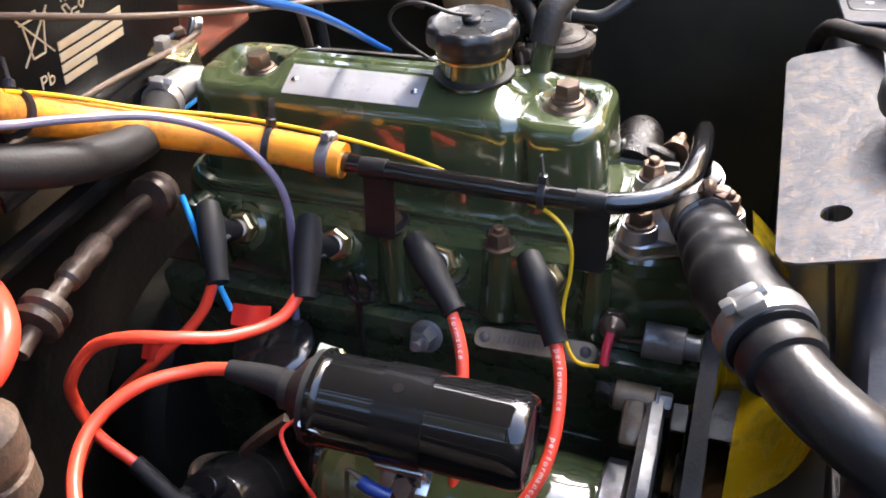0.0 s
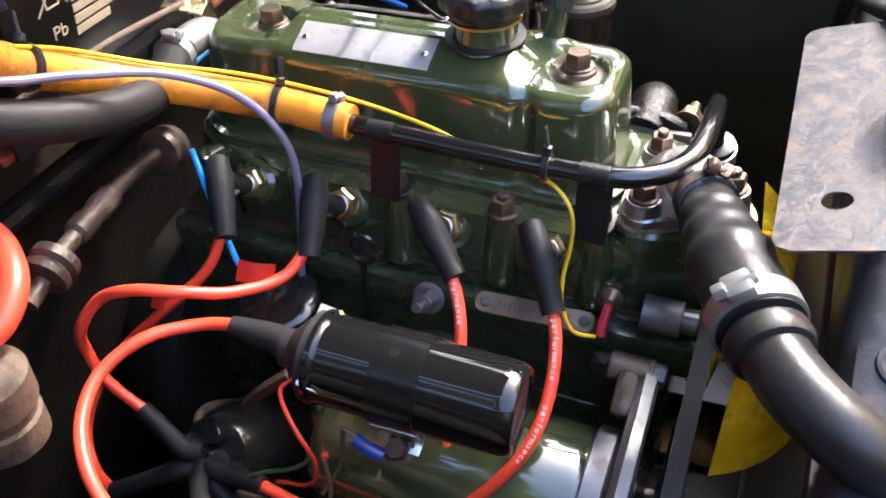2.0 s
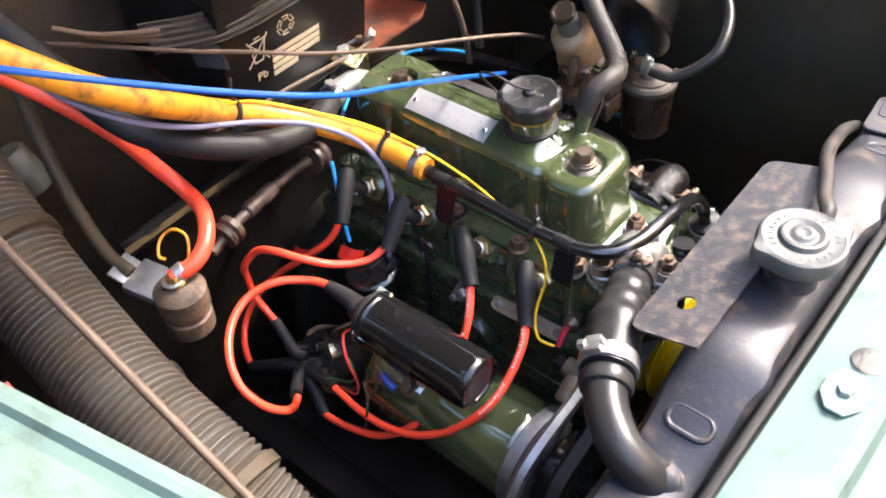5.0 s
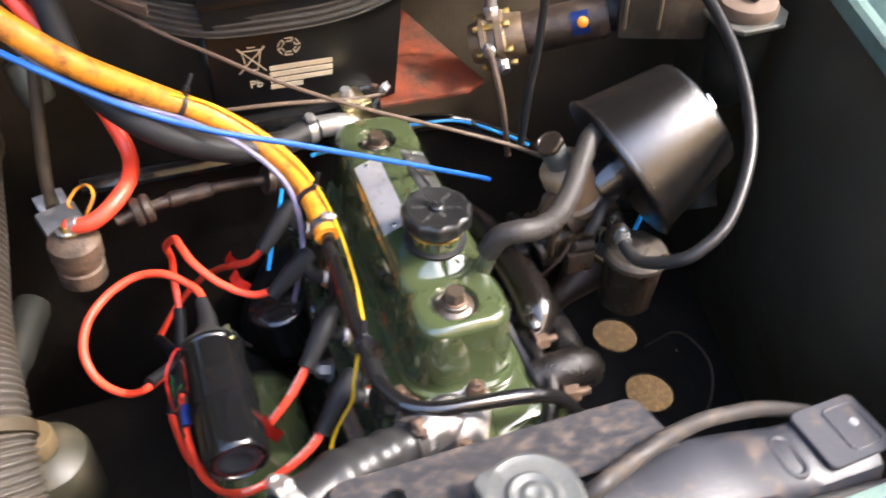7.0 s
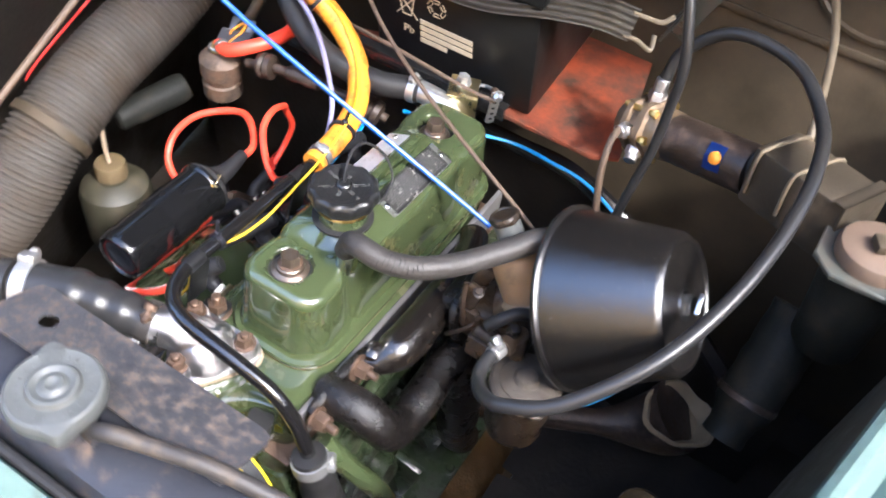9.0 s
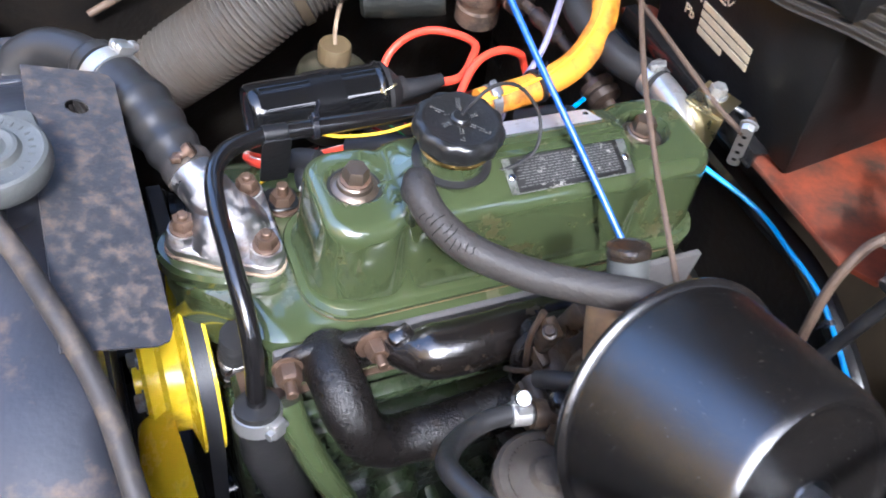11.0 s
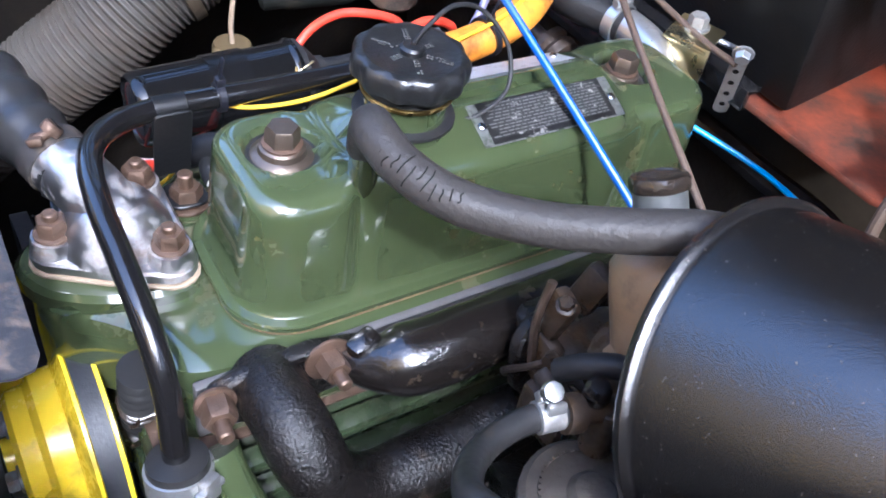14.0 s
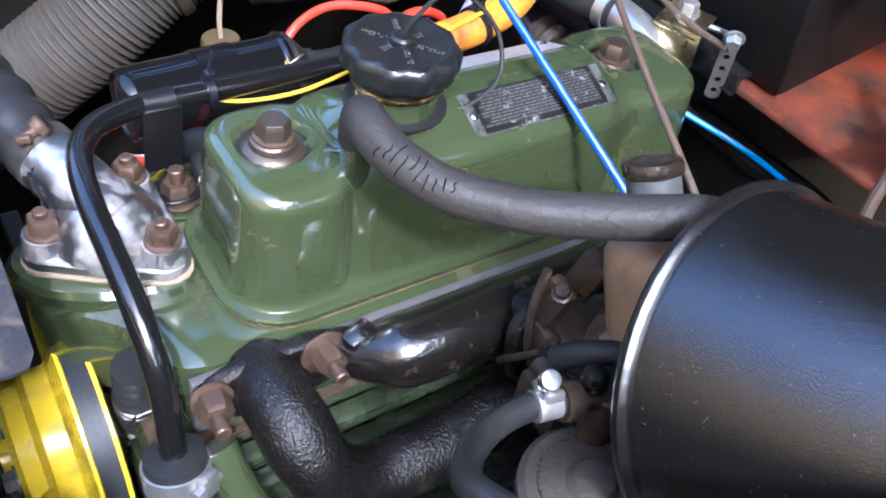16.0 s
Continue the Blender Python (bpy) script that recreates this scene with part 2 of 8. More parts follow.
BELT = mat("belt_rubber", (0.013, 0.013, 0.015), 0.5, 0, (0.026, 0.027, 0.03), 60, bump=0.3, bscale=400)
PINK = mat("crimp_red", (0.45, 0.02, 0.05), 0.35)
BLUE_CRIMP = mat("crimp_blue", (0.008, 0.035, 0.20), 0.35)
STICKER = mat("faded_sticker", (0.10, 0.115, 0.13), 0.3, 0, (0.05, 0.06, 0.07), 60)
END_LABEL = mat("coil_end_disc", (0.012, 0.013, 0.017), 0.42, 0, (0.007, 0.008, 0.010), 60)
GROUND = mat("earth_gravel", (0.080, 0.048, 0.014), 0.9, 0, (0.042, 0.024, 0.008), 40, bump=1.0, bscale=90, dirt=(0.12, 0.074, 0.022), dscale=70, dlevel=0.58)
PIPE_DARK = mat("dark_steel_pipe", (0.024, 0.022, 0.021), 0.5, 0.1, (0.036, 0.032, 0.030), 60, bump=0.3, bscale=250, dirt=(0.085, 0.064, 0.046), dscale=60, dlevel=0.62, spec=0.3)
ROD_BROWN = mat("oily_brown_rod", (0.042, 0.028, 0.020), 0.42, 0.3, (0.022, 0.016, 0.012), 80, bump=0.6, bscale=320, dirt=(0.085, 0.054, 0.037), dscale=70, dlevel=0.62)
BOLT_BROWN = mat("browned_bolt", (0.17, 0.135, 0.105), 0.34, 0.8, (0.10, 0.075, 0.055), 120, bump=0.3, bscale=400)
CARB_BROWN = mat("oily_carburettor_alloy", (0.060, 0.038, 0.021), 0.24, 0.1, (0.030, 0.020, 0.012), 60, bump=0.4, bscale=300, dirt=(0.016, 0.011, 0.007), dscale=45, dlevel=0.55)
PUMP_GOLD = mat("tarnished_pump_casting", (0.20, 0.142, 0.086), 0.42, 0.6, (0.12, 0.082, 0.05), 70, bump=0.5, bscale=350, dirt=(0.10, 0.065, 0.04), dscale=60, dlevel=0.58)
DUSTY = mat("dusty_black_box", (0.020, 0.016, 0.011), 0.5, 0, (0.042, 0.033, 0.022), 25, bump=0.4, bscale=300, dirt=(0.085, 0.064, 0.042), dscale=18, dlevel=0.58, dsoft=0.10, spec=0.25)
GREY_GREEN = mat("chipped_grey_green", (0.12, 0.138, 0.12), 0.42, 0.1, (0.075, 0.084, 0.072), 40, bump=0.3, bscale=250, dirt=(0.07, 0.06, 0.045), dscale=35, dlevel=0.56)
WHITE_INK = mat("white_ink", (0.78, 0.66, 0.62), 0.5)
# Leaf colours of the two backdrops added out of view to shape the reflections.
FOLIAGE = mat("backdrop_foliage", (0.030, 0.042, 0.016), 0.7, 0, (0.012, 0.018, 0.008), 2.5, bump=0.6, bscale=9, dirt=(0.055, 0.066, 0.026), dscale=5, dlevel=0.55)
GOLD_LEAVES = mat("backdrop_gold_leaves", (0.55, 0.34, 0.10), 0.7, 0, (0.36, 0.21, 0.06), 3.0, bump=0.4, bscale=9, dirt=(0.20, 0.12, 0.04), dscale=4, dlevel=0.56)
# Translucent share brightens the gold band that these added leaves throw into reflections.
leaf_nodes, leaf_links = GOLD_LEAVES.node_tree.nodes, GOLD_LEAVES.node_tree.links
glow = leaf_nodes.new("ShaderNodeBsdfTranslucent")
glow.inputs["Color"].default_value = (0.85, 0.56, 0.20, 1)
both = leaf_nodes.new("ShaderNodeMixShader")
both.inputs["Fac"].default_value = 0.6
leaf_links.new(leaf_nodes["Principled BSDF"].outputs["BSDF"], both.inputs[1])
leaf_links.new(glow.outputs["BSDF"], both.inputs[2])
leaf_links.new(both.outputs["Shader"], leaf_nodes["Material Output"].inputs["Surface"])
LID_GREY = mat("stained_grey_lid", (0.065, 0.054, 0.041), 0.42, 0.2, (0.038, 0.031, 0.023), 70, bump=0.5, bscale=300, dirt=(0.035, 0.026, 0.018), dscale=60, dlevel=0.54, dsoft=0.08)
TORN_LIP = mat("beige_torn_lip", (0.27, 0.20, 0.115), 0.85, 0, (0.19, 0.135, 0.075), 90, bump=0.5, bscale=260)
COIL_RED = mat("coil_end_label", (0.060, 0.007, 0.007), 0.3, 0, (0.04, 0.006, 0.006), 60)
TAPE = mat("black_tape", (0.006, 0.006, 0.0065), 0.34, 0, (0.009, 0.009, 0.009), 60, bump=0.3, bscale=260, spec=0.35)
CARB_DARK = mat("oily_dark_alloy", (0.030, 0.020, 0.012), 0.26, 0.1, (0.018, 0.012, 0.008), 60, bump=0.4, bscale=300)
GREEN_WIRE = mat("green_wire", (0.02, 0.14, 0.05), 0.4)
CREAM = mat("cream_insulation", (0.13, 0.10, 0.062), 0.6, 0, (0.07, 0.054, 0.034), 60, bump=0.3, bscale=300)
WORN_CAP = mat("worn_cap_rib", (0.010, 0.010, 0.010), 0.5, 0, (0.085, 0.085, 0.08), 500)
STRAP = mat("dusty_strap_rubber", (0.075, 0.063, 0.048), 0.6, 0, (0.045, 0.038, 0.030), 60, bump=0.3, bscale=300, dirt=(0.11, 0.095, 0.072), dscale=30, dlevel=0.58)
TIE = mat("cable_tie", (0.012, 0.012, 0.016), 0.3)


# ---- geometry helpers ----
def V(*a):
    return Vector(a)


def thing(name, loc, label, category, group="", kind=""):
    ob = new(name)
    ob.empty_display_size = 0.02
    ob.location = loc
    return tagged(ob, label, category, group, kind)


def to_mesh_data(name, bm, material):
    bmesh.ops.recalc_face_normals(bm, faces=bm.faces)
    for f in bm.faces:
        f.smooth = True
    for e in bm.edges:
        if len(e.link_faces) == 2 and e.calc_face_angle(0) > 0.62:
            e.smooth = False
    me = bpy.data.meshes.new(name)
    bm.to_mesh(me)
    bm.free()
    me.materials.append(material)
    return me


def origin(ob):
    return origin(ob.parent) + ob.location if ob.parent else ob.location.copy()


def part(name, bm, material, parent, label=""):
    """One mesh, drawn in world metres, as a part of a thing or of a part."""
    ob = new(name, to_mesh_data(name, bm, material))
    ob.parent = parent
    o = origin(parent)
    ob.data.transform(Matrix.Translation(-o))
    return tagged(ob, label)


def solid(name, bm, material, label, category, group="", kind=""):
    """A thing or a piece of the setting that is one mesh."""
    return tagged(new(name, to_mesh_data(name, bm, material)), label, category, group, kind)


def frame_of(axis):
    return V(*axis).to_track_quat("Z", "Y").to_matrix().to_4x4()


def lathe(bm, profile, base=(0, 0, 0), axis=(0, 0, 1), seg=32, ripple=None):
    """A turned body: profile rows of (radius, height) along axis from base."""
    m = Matrix.Translation(base) @ frame_of(axis)
    rings = []
    for r, h in profile:
        if r < 1e-5:
            rings.append([bm.verts.new(m @ V(0, 0, h))])
        else:
            rings.append([bm.verts.new(m @ V(r * (1 + (ripple(k * math.tau / seg, r, h) if ripple else 0)) * math.cos(k * math.tau / seg),
                                             r * (1 + (ripple(k * math.tau / seg, r, h) if ripple else 0)) * math.sin(k * math.tau / seg), h)) for k in range(seg)])
    for a, b in zip(rings, rings[1:]):
        if len(a) == 1 and len(b) == 1:
            continue
        for k in range(seg):
            q = [a[k % len(a)], a[(k + 1) % len(a)], b[(k + 1) % len(b)], b[k % len(b)]]
            bm.faces.new(list(dict.fromkeys(q)))
    for ring in (rings[0], rings[-1]):
        if len(ring) > 2:
            bm.faces.new(ring)
    return bm


def cyl(bm, p0, p1, r0, r1=None, seg=20, bev=0.0008):
    r1 = r0 if r1 is None else r1
    d = V(*p1) - V(*p0)
    h = d.length
    b = min(bev, h / 3, r0 / 3)
    return lathe(bm, [(r0 - b, 0), (r0, b), (r1, h - b), (r1 - b, h)], p0, d, seg)


def smooth_path(pts, sub=8):
    P = [V(*p) for p in pts]
    P = [2 * P[0] - P[1]] + P + [2 * P[-1] - P[-2]]
    out = []
    for i in range(1, len(P) - 2):
        a, b, c, d = P[i - 1:i + 3]
        for k in range(sub):
            u = k / sub
            out.append(0.5 * (2 * b + (c - a) * u + (2 * a - 5 * b + 4 * c - d) * u * u + (3 * b - a - 3 * c + d) * u ** 3))
    return out + [P[-2]]


def tube(bm, pts, r, seg=12, sub=8, radius=None, wobble=0.0):
    """A round tube along a smooth path; radius(u, s) may scale it, u from 0 to 1, s in metres."""
    Q = smooth_path(pts, sub) if sub else [V(*p) for p in pts]
    s, total = [0.0], 0.0
    for a, b in zip(Q, Q[1:]):
        total += (b - a).length
        s.append(total)
    up, rings = None, []
    for i, q in enumerate(Q):
        t = (Q[min(i + 1, len(Q) - 1)] - Q[max(i - 1, 0)]).normalized()
        up = (up - t * up.dot(t)) if up else t.orthogonal()
        up.normalize()
        side = t.cross(up)
        rr = r * (radius(s[i] / total, s[i]) if radius else 1)
        if wobble:
            rr *= 1 + wobble * noise.noise(q * 40)
        rings.append([bm.verts.new(q + rr * (math.cos(k * math.tau / seg) * up + math.sin(k * math.tau / seg) * side)) for k in range(seg)])
    for a, b in zip(rings, rings[1:]):
        for k in range(seg):
            bm.faces.new((a[k], a[(k + 1) % seg], b[(k + 1) % seg], b[k]))
    bm.faces.new(rings[0][::-1])
    bm.faces.new(rings[-1])
    return bm


def box(bm, centre, size, bev=0.002, rot=(0, 0, 0), seg=2):
    r = bmesh.ops.create_cube(bm, size=1, matrix=pose(*centre, *rot) @ Matrix.Diagonal((*size, 1)))
    if bev:
        es = list({e for v in r["verts"] for e in v.link_edges})
        bmesh.ops.bevel(bm, geom=es, offset=min(bev, min(size) / 2.5), segments=seg, affect="EDGES", profile=0.5)
    return bm


def rounded(w, h, r, n=6):
    """Outline of a rounded rectangle about the origin."""
    r = min(r, w / 2 - 1e-5, h / 2 - 1e-5)
    out = []
    for cx, cy, a in ((w / 2 - r, h / 2 - r, 0), (-w / 2 + r, h / 2 - r, 90), (-w / 2 + r, -h / 2 + r, 180), (w / 2 - r, -h / 2 + r, 270)):
        for k in range(n + 1):
            t = radians(a + 90 * k / n)
            out.append((cx + r * math.cos(t), cy + r * math.sin(t)))
    return out


def slab(bm, outline, thick, m, bev=0.0006):
    """A plate of the given outline in the xy plane of m, thick upwards, with softened rims."""
    cx = sum(p[0] for p in outline) / len(outline)
    cy = sum(p[1] for p in outline) / len(outline)
    def ring(z, inset):
        out = []
        for x, y in outline:
            d = math.hypot(x - cx, y - cy) or 1
            out.append(bm.verts.new(m @ V(x - (x - cx) / d * inset, y - (y - cy) / d * inset, z)))
        return out
    b = min(bev, thick / 3)
    rings = [ring(0, b), ring(b, 0), ring(thick - b, 0), ring(thick, b)]
    for a, c in zip(rings, rings[1:]):
        for k in range(len(a)):
            bm.faces.new((a[k], a[(k + 1) % len(a)], c[(k + 1) % len(a)], c[k]))
    bm.faces.new(rings[0][::-1])
    bm.faces.new(rings[-1])
    return bm


def hexhead(bm, base, axis, af, h, turn=0.0):
    """A hexagon head with a chamfered crown."""
    R = af / math.sqrt(3)
    m = Matrix.Translation(base) @ frame_of(axis) @ pose(0, 0, 0, 0, 0, turn)
    rings = []
    for sc, z in ((1, 0), (1, h * 0.8), (0.86, h)):
        rings.append([bm.verts.new(m @ V(R * sc * math.cos(k * math.tau / 6), R * sc * math.sin(k * math.tau / 6), z)) for k in range(6)])
    for a, c in zip(rings, rings[1:]):
        for k in range(6):
            bm.faces.new((a[k], a[(k + 1) % 6], c[(k + 1) % 6], c[k]))
    bm.faces.new(rings[0][::-1])
    bm.faces.new(rings[-1])
    return bm


def bolt(parent, base, axis, af, h, material, washer=0.0, stud=0.0, wmat=None, name="bolt"):
    """A hexagon bolt or nut as a part, its washer as a part of it."""
    ax = V(*axis).normalized()
    b0 = V(*base)
    w = 0.0018 if washer else 0
    bm = bmesh.new()
    hexhead(bm, b0 + ax * w, ax, af, h, turn=17 * (b0.x * 100 % 3))
    if stud:
        cyl(bm, b0 + ax * (w + h * 0.9), b0 + ax * (w + h + stud), af * 0.27, seg=12)
    ob = part(name, bm, material, parent)
    if washer:
        bw = bmesh.new()
        lathe(bw, [(af * 0.3, 0), (washer, 0), (washer, w * 0.8), (washer - 0.0006, w), (af * 0.3, w)], b0, ax, 24)
        part("washer", bw, wmat or material, ob)
    return ob


def clamp(parent, centre, axis, r, width, material, screw_dir, name="hose_clamp"):
    """A worm-drive clip: band, screw housing and screw."""
    ax = V(*axis).normalized()
    c = V(*centre)
    bm = bmesh.new()
    lathe(bm, [(r, -width / 2), (r + 0.0012, -width / 2 + 0.0004), (r + 0.0012, width / 2 - 0.0004), (r, width / 2)], c, ax, 36)
    ob = part(name, bm, material, parent)
    d = V(*screw_dir)
    d = (d - ax * d.dot(ax)).normalized()
    t = ax.cross(d)
    k = min(1.0, 0.35 + 0.65 * r / 0.022)
    m = Matrix.Translation(c + d * (r + 0.0035 * k)) @ Matrix((t, ax, d)).transposed().to_4x4() @ Matrix.Scale(k, 4)
    bh = bmesh.new()
    box(bh, (0, 0, 0), (0.014, width * 1.1 / k, 0.0070), 0.0018)
    bmesh.ops.transform(bh, matrix=m, verts=bh.verts)
    part("screw_housing", bh, material, ob)
    bs = bmesh.new()
    hexhead(bs, m @ V(0.006, 0, 0.001), t, 0.008 * k, 0.006 * k)
    cyl(bs, m @ V(-0.010, 0, 0.001), m @ V(0.006, 0, 0.001), 0.0028 * k, seg=10)
    part("screw", bs, material, ob)
    return ob


def smoothstep(a, b, x):
    t = min(1, max(0, (x - a) / (b - a)))
    return t * t * (3 - 2 * t)


def grid(bm, us, vs, f, thick=0.0):
    """A sheet f(u, v) with thickness downwards along z."""
    top = [[bm.verts.new(f(u, v)) for v in vs] for u in us]
    nu, nv = len(us), len(vs)
    for i in range(nu - 1):
        for j in range(nv - 1):
            bm.faces.new((top[i][j], top[i + 1][j], top[i + 1][j + 1], top[i][j + 1]))
    if thick:
        bmesh.ops.solidify(bm, geom=bm.faces[:], thickness=thick)
    return bm


def steps(a, b, n):
    return [a + (b - a) * k / n for k in range(n + 1)]


# ---- setting ----
def gutter(x, side):
    """The upper edge of an inner wing: the bay narrows towards the front."""
    y = 0.4465 - 0.242 * x
    return (y if side > 0 else -0.487 + 0.25 * x), 0.208 - 0.104 * x


def ground():
    bm = bmesh.new()
    n = 40
    grid(bm, [(-1 if u < 0 else 1) * abs(u) ** 3 * 60 for u in steps(-1, 1, n)], [(-1 if v < 0 else 1) * abs(v) ** 3 * 60 for v in steps(-1, 1, n)],
         lambda x, y: V(x, y, -0.80 + 0.01 * noise.noise(V(x * 6, y * 6, 0))))
    solid("ground", bm, GROUND, "brown earth and gravel under the car", "ground", kind="structure")


def inner_wing(side, name):
    bm = bmesh.new()
    def f(x, v):
        gy, gz = gutter(x, side)
        z = gz - 0.004 - v * (gz + 0.42)
        bulge = 0.035 * math.sin(math.pi * min(1, v * 1.2)) * smoothstep(-0.35, 0.05, x)
        return V(x, gy + side * (0.006 + 0.05 * v - 1.1 * bulge), z)
    grid(bm, steps(-0.55, 0.50, 30), steps(0, 1, 14), f, 0.003)
    # Near side takes the paler material with the glare veil mixed into its colour.
    solid(name, bm, INNER_WING if side > 0 else BAY_BLACK, "dark undersealed inner wing panel, dull and dusty", "inner wing", kind="structure")


def wing(side, name):
    bm = bmesh.new()
    # drip channel, then the outer wing rising and falling away
    prof = [(0.0, -0.012), (0.001, 0.004), (0.006, 0.008), (0.012, 0.008), (0.016, 0.003), (0.024, 0.002), (0.030, 0.008), (0.045, 0.020), (0.075, 0.034), (0.12, 0.038), (0.18, 0.020), (0.24, -0.04), (0.27, -0.15), (0.28, -0.45), (0.26, -0.74)]
    def f(x, k):
        gy, gz = gutter(x, side)
        return V(x, gy + side * prof[k][0], gz + prof[k][1])
    grid(bm, steps(-0.55, 0.55, 30), range(len(prof)), f, 0.0015)
    solid(name, bm, MINT, "pale mint green painted front wing with a drip channel", "wing", kind="structure")


def bulkhead():
    bh = thing("bulkhead", (-0.437, -0.03, -0.55), "grimy dark bulkhead panel with pressed ribs", "bulkhead", kind="structure")
    bm = bmesh.new()
    box(bm, (-0.437, -0.03, 0.0), (0.03, 1.25, 1.10), 0.004)
    part("panel", bm, BULKHEAD, bh)
    for z in (0.16, 0.30, 0.42):
        bm = bmesh.new()
        box(bm, (-0.4215, 0.30, z), (0.006, 0.42, 0.010), 0.003)
        part("pressed_rib", bm, BULKHEAD, bh)
    bm = bmesh.new()
    tube(bm, [(-0.421, 0.33 + 0.07 * math.cos(k * math.tau / 20), 0.23 + 0.05 * math.sin(k * math.tau / 20)) for k in range(21)], 0.004, 6, 3)
    part("swaged_ring", bm, BULKHEAD, bh)
    bm = bmesh.new()
    def toe(y, v):
        z = 0.042 - v * 0.50
        return V(-0.250 + 0.008 * math.sin(v * 3) + 0.03 * smoothstep(0.16, 0.40, y) - 0.04 * v, y, z - 0.045 * (1 - v) - 0.15 * smoothstep(0.12, 0.40, y) * (1 - v))
    grid(bm, steps(-0.47, 0.46, 24), steps(0, 1, 10), toe, 0.004)
    solid("toe_board", bm, BAY_BLACK, "black painted footwell panel below the battery shelf", "panel", kind="structure")
    bm = bmesh.new()
    tube(bm, [(-0.248, -0.30, -0.010), (-0.248, -0.10, -0.008), (-0.252, 0.04, -0.010), (-0.247, 0.126, -0.010), (-0.243, 0.227, -0.060), (-0.225, 0.314, -0.120), (-0.21, 0.40, -0.18)], 0.011, 10, 8)
    solid("panel_lip", bm, BLACK_GLOSS, "rolled black lip along the footwell panel", "panel edge", kind="structure")
    bm = bmesh.new()
    slab(bm, [(-0.212, -0.182), (-0.212, 0.140), (-0.228, 0.165), (-0.30, 0.150), (-0.424, 0.125), (-0.424, -0.12), (-0.26, -0.145), (-0.244, -0.182)][::-1], 0.005, pose(0, 0, 0.050))
    solid("battery_shelf", bm, PRIMER, "flaking red-orange primed battery shelf with dirt stains", "shelf", kind="structure")
    bm = bmesh.new()
    box(bm, (-0.2100, -0.070, 0.056), (0.005, 0.205, 0.016), 0.001)
    box(bm, (-0.2155, -0.070, 0.0620), (0.014, 0.205, 0.004), 0.001)
    solid("battery_tray_edge", bm, BLACK_GLOSS, "black painted folded edge of the battery shelf", "shelf edge", kind="structure")


def bonnet():
    """The opened lid stands hinged at the bulkhead, its dark underside over the bay; unseen, added to block sky
    overhead.
    """
    lid = thing("bonnet", (-0.47, 0, 0.27), "opened bonnet with a black underside, added out of view to darken overhead", "bonnet", kind="structure")
    hinge, a = V(-0.46, 0, 0.27), radians(49)
    def f(y, s, lift=0.0):
        w = 1.1 * y * (1 - 0.12 * s)
        crown = 0.05 * (1 - (y / 0.52) ** 2) + lift
        return hinge + V(s * math.cos(a) - crown * math.sin(a), w, s * math.sin(a) + crown * math.cos(a))
    bm = bmesh.new()
    grid(bm, steps(-0.50, 0.50, 16), steps(0, 1.02, 16), f, 0.002)
    part("inner_skin", bm, BLACK_DRUM, lid)
    bm = bmesh.new()
    grid(bm, steps(-0.505, 0.505, 16), steps(-0.004, 1.026, 16), lambda y, s: f(y, s, 0.006), 0.002)
    part("outer_skin", bm, MINT, lid, "mint green painted outer skin")


